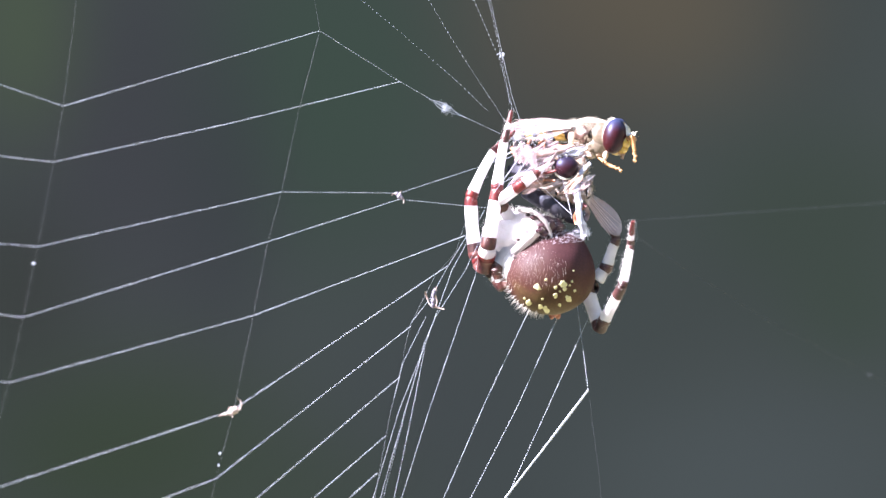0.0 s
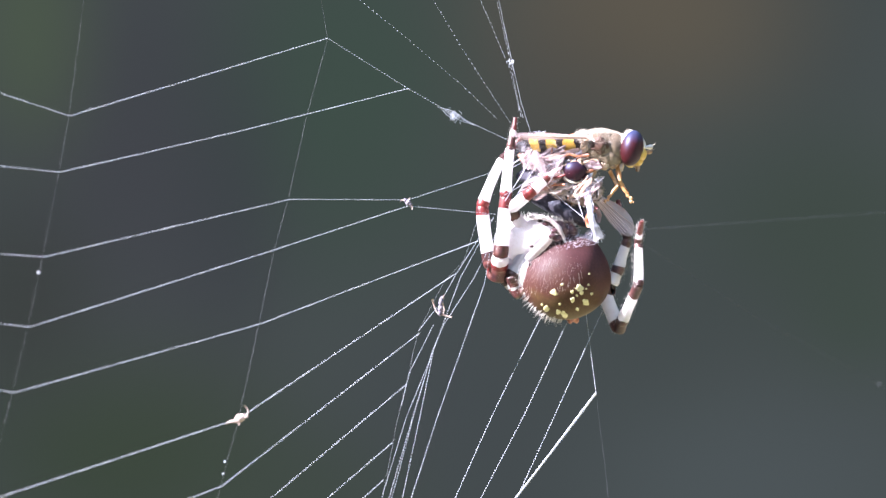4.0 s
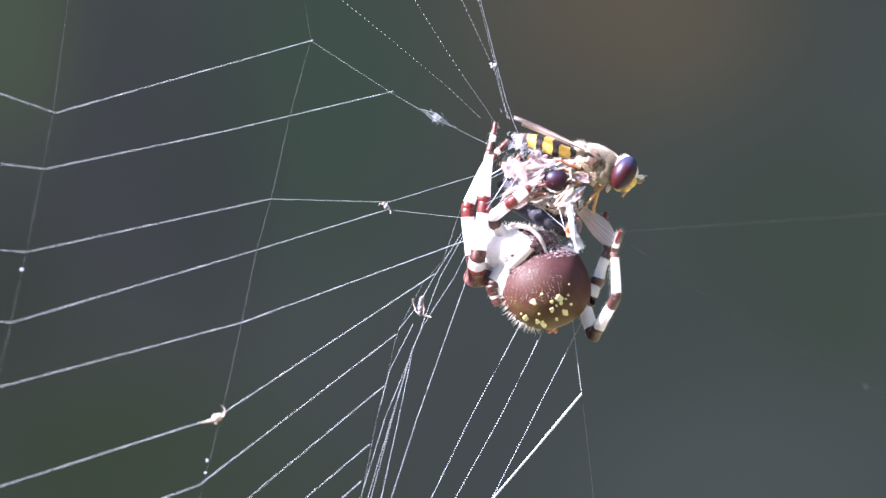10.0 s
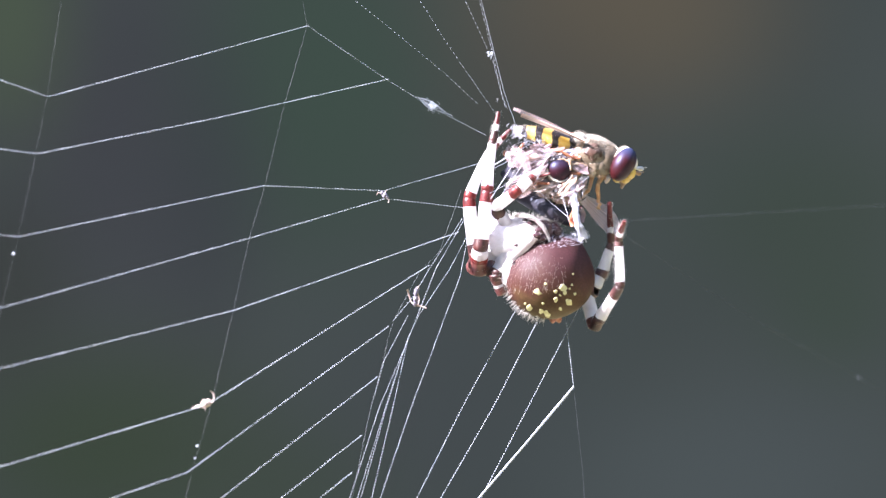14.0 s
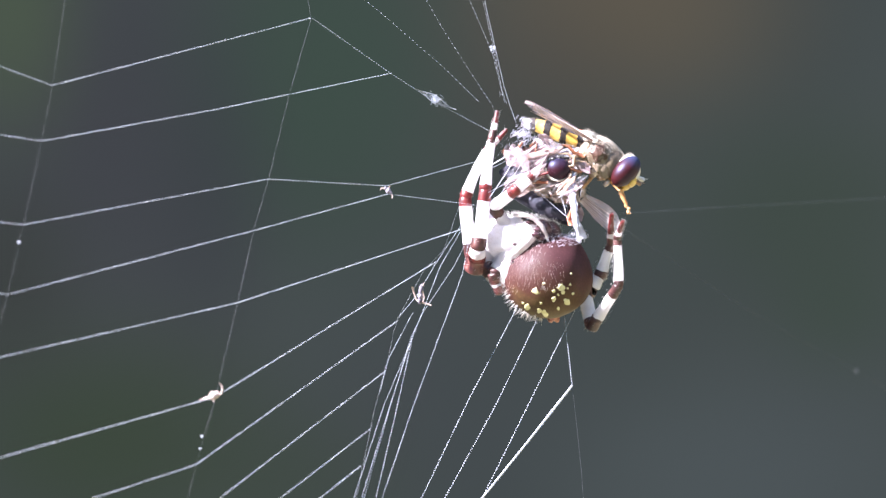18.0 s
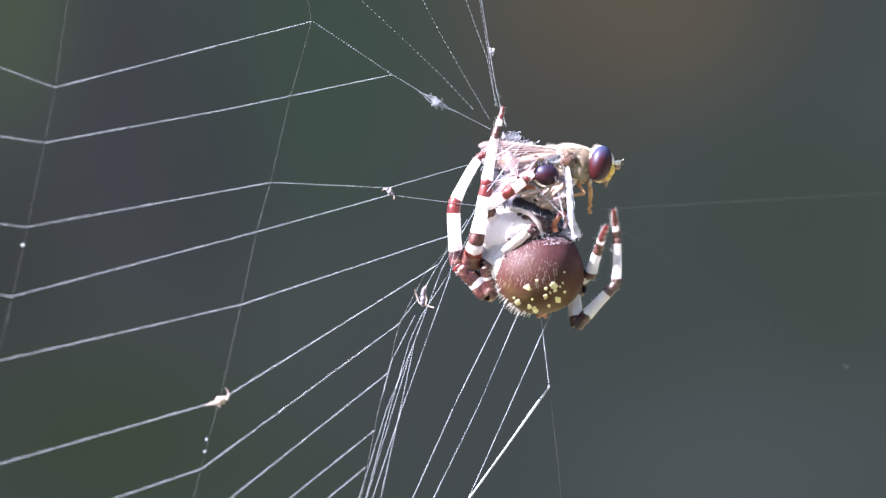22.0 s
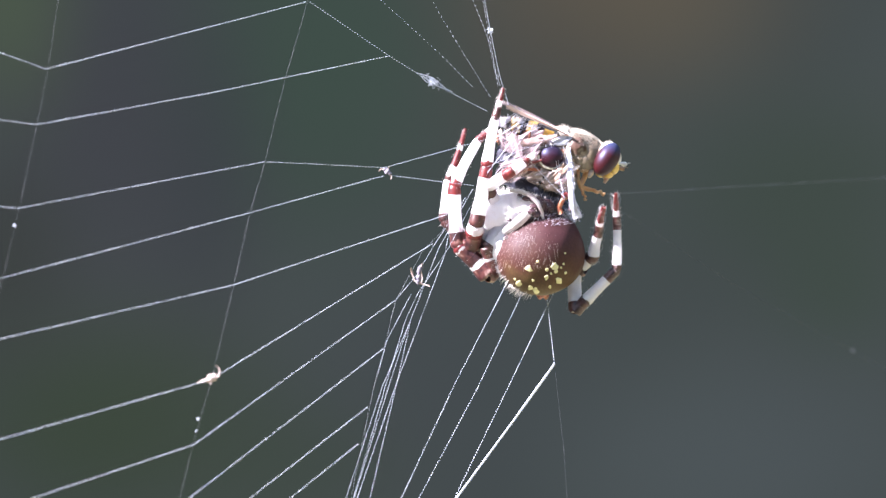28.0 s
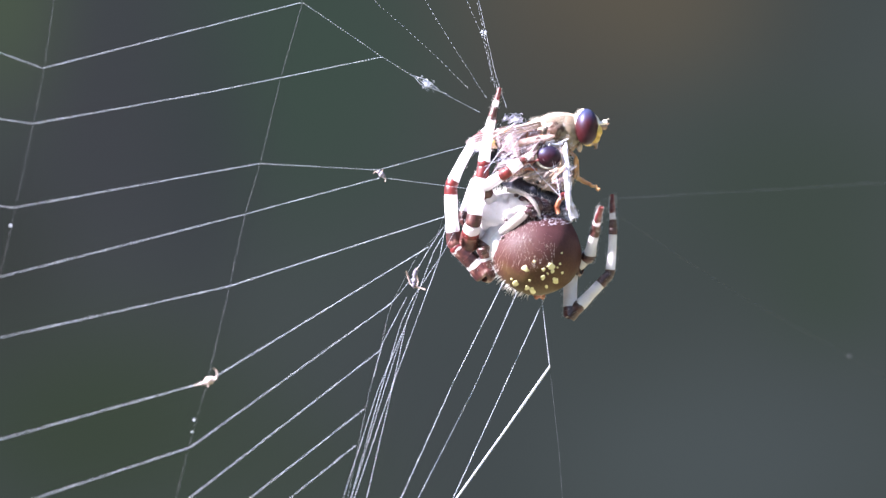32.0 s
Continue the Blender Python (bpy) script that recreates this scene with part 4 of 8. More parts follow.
def older_prey():
    rng = random.Random(8)
    head = part("head", merged(ball(at(44, 350, -26), (34 * U, 30 * U, 36 * U), 24, 16, lump=0.2, grain=2), ball(at(4, 330, -36), (46 * U, 28 * U, 36 * U), 24, 16, lump=0.1)), FLY_TAN, wrapped, "tan head with a pale rim under the eye")
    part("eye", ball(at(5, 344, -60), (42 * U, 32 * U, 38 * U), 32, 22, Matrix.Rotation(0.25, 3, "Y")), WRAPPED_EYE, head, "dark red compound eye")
    part("rim", tube([at(5 + 43 * math.cos(w), 342 + 40 * math.sin(w), -64) for w in [math.pi * (0.95 + 0.09 * k) for k in range(11)]], [4 * U] * 11, 8), FLY_CREAM, head, "pale rim below the eye")
    part("antenna", merged(ball(at(-10, 376, -70), (11 * U, 8 * U, 9 * U), 12, 8, lump=0.4, grain=2), ball(at(8, 380, -68), (7 * U, 7 * U, 10 * U), 12, 8, lump=0.4, grain=2)), FLY_BLACK, head, "black antennae")
    part("bristles", hairs(scatter(at(30, 340, -34), (52 * U, 36 * U, 42 * U), 260, rng), 16 * U, 0.6 * U, rng), HAIR, head, "fine pale hair")
    thorax = part("thorax", merged(ball(at(24, 270, -22), (66 * U, 44 * U, 46 * U), 32, 22, lump=0.2, grain=3), ball(at(-30, 282, -20), (50 * U, 40 * U, 36 * U), 24, 16, lump=0.3, grain=3)), HUSK_TAN, wrapped, "grey-brown furrowed thorax")
    part("bristles", hairs(scatter(at(24, 270, -22), (66 * U, 44 * U, 46 * U), 900, rng), 20 * U, 0.6 * U, rng, lean=Vector((0.2, -0.3, -0.5))), FLY_HAIR, thorax, "fine golden hair")
    bow = [(-150, 262, 24), (-110, 250, 16), (-64, 228, 10), (-20, 206, 4), (24, 184, 6), (64, 160, 12)]
    part("abdomen", tube([at(*p) for p in bow], [14 * U, 28 * U, 36 * U, 38 * U, 34 * U, 20 * U], 24), FLY_DULL, wrapped, "glossy blue-black abdomen")
    part("abdomen", ball(at(-110, 345, 20), (85 * U, 44 * U, 46 * U), 24, 16, lump=0.3, grain=2.6), FLY_DULL, wrapped)
    for pts, r, mat, label in (([(40, 150, -58), (34, 172, -66), (46, 196, -70), (58, 206, -68)], 10, ORANGE, "orange limb"), ([(44, 204, -72), (58, 214, -72), (70, 208, -68)], 10, LEG_RED, "red joint of a limb"),
                               ([(70, 206, -66), (78, 186, -64), (70, 160, -60)], 9, PINK, "pale shrivelled limb"), ([(-120, 372, -50), (-70, 398, -64), (-16, 412, -56)], 7, ORANGE, "orange limb"),
                               ([(-112, 286, -84), (-70, 300, -92), (-34, 296, -88)], 6, ORANGE, "orange limb"),
                               
                               ([(-96, 330, -90), (-60, 322, -96), (-30, 330, -92)], 5, LEG_RED, "red limb")):
        part("limb", merged(tube([at(*p) for p in pts], [r * U * (1 - 0.25 * k / len(pts)) for k in range(len(pts))], 10), hairs([(at(*p), Vector((rng.uniform(-1, 1), -1, rng.uniform(-1, 1)))) for p in pts for _ in range(10)], 14 * U, 0.5 * U, rng)), mat, wrapped, label)
    # scraps of skin and silk over the prey: place, turn, size, what
    films = [PINK, VEIL, HUSK_TAN, WING, HUSK_TAN, FLY_RUST, VEIL, BROWN_FILM]
    words = ["crumpled pinkish membrane", "thin veil of silk over the prey", "tan scrap of skin", "crumpled translucent wing", "tan scrap of skin", "rusty scrap of skin", "thin veil of silk over the prey", "brown crumpled membrane"]
    for k in range(10):
        x, z = rng.uniform(-150, 50), rng.uniform(300, 405)
        z -= 0.25 * max(0, -x - 60)
        if abs(x - 2) < 62 and 300 < z < 385:
            z = 288 - 0.2 * (z - 300)
        ob = part("membrane", scrap(rng.uniform(70, 140), rng.uniform(26, 56), 3 + k * 1.37), films[k % 8], wrapped, words[k % 8])
        ob.matrix_basis = Matrix.Translation(at(x, z, rng.uniform(-78, -44))) @ pose(0, 0, 0, rng.uniform(60, 115), rng.uniform(-50, 0), rng.uniform(-15, 15))
    for k, (x, z, d, r, ln, w, mat, label) in enumerate(((26, 396, -52, -12, 100, 30, SWATHE, "white sheet of silk"), (-80, 404, -52, -20, 120, 40, PINK, "crumpled pinkish membrane"), (-128, 330, -70, -40, 90, 60, VEIL, "thin veil of silk over the prey"),
                                                         (-80, 366, -66, -28, 100, 40, WING, "crumpled translucent wing"), (60, 240, -60, -70, 70, 30, VEIL, "thin veil of silk over the prey"), (-150, 400, -66, -70, 70, 44, WING, "crumpled translucent wing"))):
        ob = part("membrane", scrap(ln, w, 80 + k * 2.1), mat, wrapped, label)
        ob.matrix_basis = Matrix.Translation(at(x, z, d)) @ pose(0, 0, 0, 78, r, 0)
    for x, z, d, turn, ln, w in ((-96, 336, -84, -112, 92, 56), (-128, 352, -74, -128, 80, 44), (30, 222, -78, -60, 74, 40)):
        ob = part("membrane", wing_shape(ln, w), WING, wrapped, "upright lobe of a translucent wing")
        ob.matrix_basis = Matrix.Translation(at(x, z, d)) @ pose(0, 0, 0, 80, turn, 0)
    part("silk_knot", tuft(at(-112, 470, -36) / MM, 0.95, 70, None, 61, (1.3, 0.7)), SWATHE, wrapped, "greyish knot of curled silk")
    part("silk_knot", tuft(at(-60, 446, -44) / MM, 0.7, 40, None, 62, (1.5, 0.5)), SWATHE, wrapped, "greyish knot of curled silk")
    for c, r, count, w, seed, ln in (((-95, 405, -50), (95, 46, 50), 60, 0.22, 41, 95), ((30, 375, -34), (62, 50, 50), 50, 0.26, 42, 90), ((-60, 310, -64), (95, 36, 45), 34, 0.22, 43, 120), ((50, 230, -50), (34, 40, 60), 40, 0.4, 46, 60)):
        tagged(part("silk_tangle", tangle(c, r, count, w, seed, ln), SWATHE, wrapped, "tangled white wisps of silk"), kind="stuff")
    tagged(part("prey_debris", crumbs((-85, 388, -30), (100, 30, 48), 36, 9, 45, 5), [FLY_BLACK, FLY_DULL, HUSK_TAN, FLY_RUST, FLY_DULL], wrapped, "black and rusty scraps of prey"), kind="stuff")
    tagged(part("prey_debris", crumbs((30, 270, -40), (64, 30, 52), 26, 7, 47, 4), [FLY_BLACK, HUSK_TAN, FLY_DULL, FLY_RUST], wrapped, "black and brown scraps of prey"), kind="stuff")


older_prey()
tagged(part("silk_tangle", tangle((96, 142, -34), (34, 40, 18), 60, 0.9, 44, 45), SWATHE, swathe, "tangled white wisps of silk"), kind="stuff")


def wing(parent, m, length, width, label, mat=WING):
    ob = part("wing", wing_shape(length, width), mat, parent, label)
    ob.matrix_basis = m
    for g0, g1 in ((-0.36, -0.3), (-0.28, -0.2), (-0.2, -0.1), (-0.08, 0.02), (0.0, 0.14), (0.1, 0.35)):
        pts = [Vector((length * f * U, width * (g0 + (g1 - g0) * f) * (0.4 + 0.5 * f) * U, (3 + 1.5 * f) * U)) for f in (0.02, 0.3, 0.6, 0.88)]
        part("vein", tube(pts, [2.2 * U, 1.8 * U, 1.4 * U, 0.8 * U], 5), VEIN, ob)
    return ob


LOOSE_WING = wing(wrapped, Matrix.Translation(at(66, 258, 10)) @ pose(0, 0, 0, 80, 48, 0), 190, 100, "grey translucent wing sticking out sideways", LOOSE)
wing(wrapped, Matrix.Translation(at(-40, 330, -70)) @ pose(0, 0, 0, 75, 165, 0), 150, 90, "crumpled translucent wing")


def folded(shape, length):
    """Soft lengthwise pleats and a slow ripple in a wing."""
    V, F, S = shape
    return [v + Vector((0, 0, (5 * math.sin(v.y / U * 0.16 + 2 * v.x / U / length) + 9 * math.sin(4.2 * v.x / U / length + 0.05 * v.y / U)) * U)) for v in V], F, S


for x, z, d, rx, ry, ln, w, mat, label in ((66, 398, -40, 74, 150, 230, 84, TAN_WING, "tan folded wing draped over the prey"), (-36, 366, -74, 82, 146, 150, 52, WING, "pinkish folded wing draped over the prey"), (24, 418, -62, 68, 164, 200, 60, TAN_WING, "tan folded wing draped over the prey"), (-54, 326, -86, 84, 142, 120, 44, WING, "pinkish folded wing draped over the prey")):
    part("membrane", folded(wing_shape(ln, w), ln), mat, wrapped, label).matrix_basis = Matrix.Translation(at(x, z, d)) @ pose(0, 0, 0, rx, ry, 0)

# ---- the struggling hoverfly: same drawing units, from the middle of its near eye ----
fly = thing("hoverfly", "yellow and black hoverfly, alive, struggling in silk", "fly")
TAIL = (-168, 0, 24)


def fly_head():
    rng = random.Random(77)
    lean = Matrix.Rotation(0.14, 3, "Y")
    head = part("head", merged(ball(at(8, -10, 34), (36 * U, 46 * U, 60 * U), 28, 20, lean), ball(at(24, -40, 24), (22 * U, 34 * U, 24 * U), 20, 14)), FLY_FACE, fly, "yellow face")
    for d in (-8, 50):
        part("eye", ball(at(2, -3, d), (40 * U, 46 * U, 62 * U), 40, 28, lean), FLY_EYE, head, "large dark red compound eye with a painted blue sheen")
    part("occiput", merged(ball(at(-8, 2, 2), (32 * U, 40 * U, 58 * U), 32, 22, lean), ball(at(-2, -8, 44), (26 * U, 34 * U, 46 * U), 24, 16, lean)), FLY_CREAM, head, "cream rim behind the eyes")
    part("bristles", hairs(scatter(at(-8, 1, 4), (31 * U, 40 * U, 57 * U), 1200, rng, lambda v: v.x < 0.1 and v.z > -0.6), 8 * U, 0.15 * U, rng, lean=Vector((-0.5, 0, 0.4))), FLY_HAIR, head, "fine golden hair")
    part("forehead", ball(at(36, 14, 30), (15 * U, 44 * U, 26 * U), 24, 16, Matrix.Rotation(-0.3, 3, "Y"), lump=0.1), FLY_CREAM, head, "cream forehead between the eyes")
    part("face_bump", ball(at(36, -20, 22), (20 * U, 46 * U, 25 * U), 24, 16, lump=0.08), FLY_FACE, head, "yellow bump of the face")
    for d, z, mat, label in ((2, 4, FLY_CREAM, "pale antenna"), (36, -12, FLY_TAN, "tan antenna")):
        part("antenna", merged(tube([at(48, z - 2, d), at(57, z - 1, d - 3), at(66, z + 1, d - 5), at(74, z, d - 5)], [5 * U, 7 * U, 9 * U, 4 * U], 10), tube([at(66, z + 4, d - 5), at(82, z + 12, d - 8)], [1.6 * U, 0.7 * U], 5)), mat, head, label)
    part("mouthparts", merged(tube([at(16, -56, 22), at(28, -66, 18), at(26, -82, 18)], [12 * U, 9 * U, 5 * U], 10), ball(at(-30, -70, 8), (9 * U, 9 * U, 16 * U), 14, 10, lump=0.3)), FLY_TAN, head, "short tan mouthparts")
    return head


def fly_thorax():
    rng = random.Random(78)
    thorax = part("thorax", merged(ball(at(-108, -8, 24), (72 * U, 56 * U, 58 * U), 40, 28, lump=0.04, grain=2), ball(at(-60, -6, 24), (48 * U, 50 * U, 54 * U), 32, 22, lump=0.06, grain=2), ball(at(-70, -34, 20), (44 * U, 44 * U, 42 * U), 24, 16, lump=0.1, grain=2)), FLY_THORAX, fly, "bronze hairy thorax with a pale margin")
    part("margin", tube([at(-158, 32, 14), at(-136, 41, 12), at(-108, 45, 12), at(-80, 44, 13), at(-54, 41, 15), at(-30, 36, 18)], [8 * U, 13 * U, 15 * U, 14 * U, 12 * U, 7 * U], 16), FLY_DUST, thorax, "pale dusted margin of the back")
    part("bristles", hairs(scatter(at(-105, -8, 24), (74 * U, 56 * U, 60 * U), 4200, rng, lambda v: v.z > 0.2), 14 * U, 0.16 * U, rng, lean=Vector((-0.4, 0, 0.2))), FLY_HAIR, thorax, "fine golden hair")
    part("bristles", hairs(scatter(at(-100, -16, 24), (76 * U, 52 * U, 60 * U), 700, rng, lambda v: v.z < 0.1), 14 * U, 0.34 * U, rng, lean=Vector((0, -0.2, -0.5))), FLY_HAIR, thorax, "fine golden hair")
    scut = part("scutellum", ball(at(-164, 26, 20), (26 * U, 34 * U, 21 * U), 26, 18, Matrix.Rotation(0.3, 3, "Y"), lump=0.12, grain=2), FLY_CREAM, thorax, "cream scutellum behind the thorax")
    part("bristles", hairs(scatter(at(-166, 28, 20), (27 * U, 34 * U, 20 * U), 1200, rng), 11 * U, 0.16 * U, rng, lean=Vector((-0.3, 0, 0.3))), FLY_HAIR, scut, "fine golden hair")
    for x, z, rx, rz, mat, label in ((-152, -8, 18, 30, FLY_TAN, "tan flank below the wing"), (-108, -4, 30, 27, FLY_BROWN, "dark brown flank plate"), (-84, -38, 24, 20, FLY_THORAX, "olive flank plate"),
                                     (-140, 20, 13, 12, FLY_CREAM, "cream root of the wing"), (-126, 2, 9, 12, FLY_TAN, "tan flank plate")):
        d = 24 - 56 * math.sqrt(max(0.05, 1 - ((x + 105) / 72) ** 2 - ((z + 10) / 60) ** 2)) + 7
        part("flank_plate", ball(at(x, z, d), (rx * U, 10 * U, rz * U), 22, 16, lump=0.5, grain=2.6), mat, thorax, label)
    for x, z, d, r in ((-58, -62, 4, 15), (-88, -66, 0, 17), (-122, -58, -4, 18), (-150, -44, -4, 18)):
        part("coxa", merged(ball(at(x, z, d), (r * U, r * U, r * 0.85 * U), 18, 14, lump=0.6, grain=3), hairs(scatter(at(x, z, d), (r * U, r * U, r * 0.8 * U), 60, rng), 10 * U, 0.35 * U, rng)), FLY_TAN, thorax, "amber base of a leg")


def fly_abdomen():
    rng = random.Random(79)
    n, sides = 60, 28
    P, R = [], []
    for i in range(n + 1):
        f = i / n
        P.append(at(-228 * f, 3 * math.sin(math.pi * f), 0))
        R.append((31 * math.sin(math.pi * (0.2 + 0.74 * f)) ** 0.8 * (1 - 0.04 * math.cos(2 * math.pi * f * 4.1)) + 2) * U)

    def stripe(i, k):
        f, w = (i + 0.5) / n, 2 * math.pi * (k + 0.5) / sides
        f += 0.02 * math.sin(2 * w) + 0.012 * noise.noise(Vector((math.cos(w) * 2, math.sin(w) * 2, f * 6)))
        back = max(0.0, -math.cos(w))
        if math.cos(w) > 0.8 and f < 0.86:
            return 1
        if 0.1 < f < 0.3:
            return 0 if ((f - 0.2) / 0.09) ** 2 + (back / 0.7) ** 4 < 1 else 1
        if 0.39 < f < 0.55 - 0.03 * back or 0.65 < f < 0.79:
            return 0
        return 2 if f > 0.87 else 1

    tail = part("abdomen", tube(P, R, sides, stripe, flat=0.85), [FLY_YELLOW, FLY_BLACK, FLY_GREY], fly, "yellow abdomen with black bands and a grey tip")
    tail.location = at(*TAIL)
    roots = [(P[i] + at(0, R[i] / U * math.cos(w), R[i] / U * 0.85 * math.sin(w)), Vector((0, math.sin(w), math.cos(w)))) for i, w in [(rng.randrange(4, n), rng.uniform(0, 6.28)) for _ in range(700)]]
    part("bristles", hairs(roots, 9 * U, 0.3 * U, rng, lean=Vector((-0.6, 0, 0))), FLY_HAIR, tail, "fine golden hair")
    part("silk_wrap", tuft(at(-214, -4, -18) / MM, 0.75, 30, None, 64, (1.2, 1.0)), SWATHE, tail, "white silk round the tip")
    part("silk_wrap", scrap(60, 44, 201.3), VEIL, tail, "white silk round the tip").matrix_basis = Matrix.Translation(at(-206, 0, -26)) @ pose(0, 0, 0, 80, 10, 0)
    return tail


HEAD = fly_head()
fly_thorax()
FLY_TAIL = fly_abdomen()


def belly_tangle():
    rng = random.Random(80)
    for pts, r in (([(-146, -36, -16), (-178, -46, -28), (-212, -38, -30), (-240, -50, -26)], 8), ([(-130, -50, -10), (-162, -66, -30), (-198, -60, -32), (-226, -78, -28)], 7), ([(-118, -58, -5), (-128, -88, -24), (-162, -98, -30), (-190, -92, -30)], 8),
                   ([(-150, -40, 0), (-176, -56, -34), (-160, -84, -36), (-182, -104, -32)], 7)):
        part("leg", merged(tube([at(*p) for p in pts], [r * U, r * 0.9 * U, r * 0.6 * U, r * 0.35 * U][:len(pts)], 10), hairs([(at(*p), Vector((rng.uniform(-1, 1), -1, rng.uniform(-1, 1)))) for p in pts for _ in range(12)], 12 * U, 0.3 * U, rng)), FLY_RUST if r == 8 else FLY_TAN, fly, "brown leg tangled below")
    films = [(PINK, "crumpled pinkish membrane"), (PINK, "crumpled pinkish membrane"), (VEIL, "thin veil of silk"), (BROWN_FILM, "brown crumpled membrane"), (VEIL, "thin veil of silk")]
    for k in range(7):
        mat, label = films[k % 5]
        ob = part("silk_wrap", scrap(rng.uniform(50, 100), rng.uniform(20, 40), 140 + 1.9 * k), mat, fly, label)
        x = rng.uniform(-290, -130)
        ob.matrix_basis = Matrix.Translation(at(x, rng.uniform(-84, -40), rng.uniform(-32, 4))) @ pose(0, 0, 0, rng.uniform(60, 110), rng.uniform(-25, 25), rng.uniform(-20, 20))


belly_tangle()


def kicking_leg(label, r, upper, lower, name="front_leg", mats=(FLY_LEG, FLY_LEG)):
    """A leg in two pieces that meet at the knee, each drawn along +z from the knee."""
    rng = random.Random(int(r * 10))
    ob = [part(name, merged(tube([at(0, 0), at(0, 0.5 * upper, -3), at(0, upper)], [r * U, 1.15 * r * U, 1.2 * r * U], 12), hairs([(at(0, upper * rng.random()), Vector((rng.uniform(-1, 1), rng.uniform(-1, 1), 0))) for _ in range(60)], 11 * U, 0.35 * U, rng)), mats[0], fly, label)]
    line = [(0, 0), (2, 0.3 * lower), (0, 0.56 * lower), (3, 0.66 * lower), (-2, 0.8 * lower), (4, 0.92 * lower), (-2, lower)]
    ob.append(part(name, merged(tube([at(*p) for p in line], [r * U, 1.0 * r * U, 0.75 * r * U, 0.7 * r * U, 0.62 * r * U, 0.55 * r * U, 0.4 * r * U], 12),
                                       *[ball(at(*p), [0.85 * r * U] * 3, 10, 8, lump=0.3) for p in line[2:6]], hairs([(at(0, lower * rng.random()), Vector((rng.uniform(-1, 1), rng.uniform(-1, 1), 0.4))) for _ in range(70)], 10 * U, 0.35 * U, rng)), mats[1], fly, label))
    return ob


FRONT_LEG = kicking_leg("kicking amber front leg", 8, 62, 88)
FRONT_LEG_FAR = kicking_leg("thin amber middle leg", 6, 60, 72)
HIND_LEG = kicking_leg("rusty hind leg folded behind the back", 8.5, 74, 64, "hind_leg", (ORANGE, FLY_RUST))
WING_ROOT, WING_ROOT_FAR = (-146, 26, -30), (-146, 30, 60)
FLY_WING = wing(fly, Matrix.Translation(at(*WING_ROOT)) @ pose(0, 0, 0, 0, 180, 0), 272, 104, "pinkish translucent wing held over the back")
FLY_WING_FAR = wing(fly, Matrix.Translation(at(*WING_ROOT_FAR)) @ pose(0, 0, 0, 0, 180, 0), 272, 104, "pinkish translucent wing held over the back")

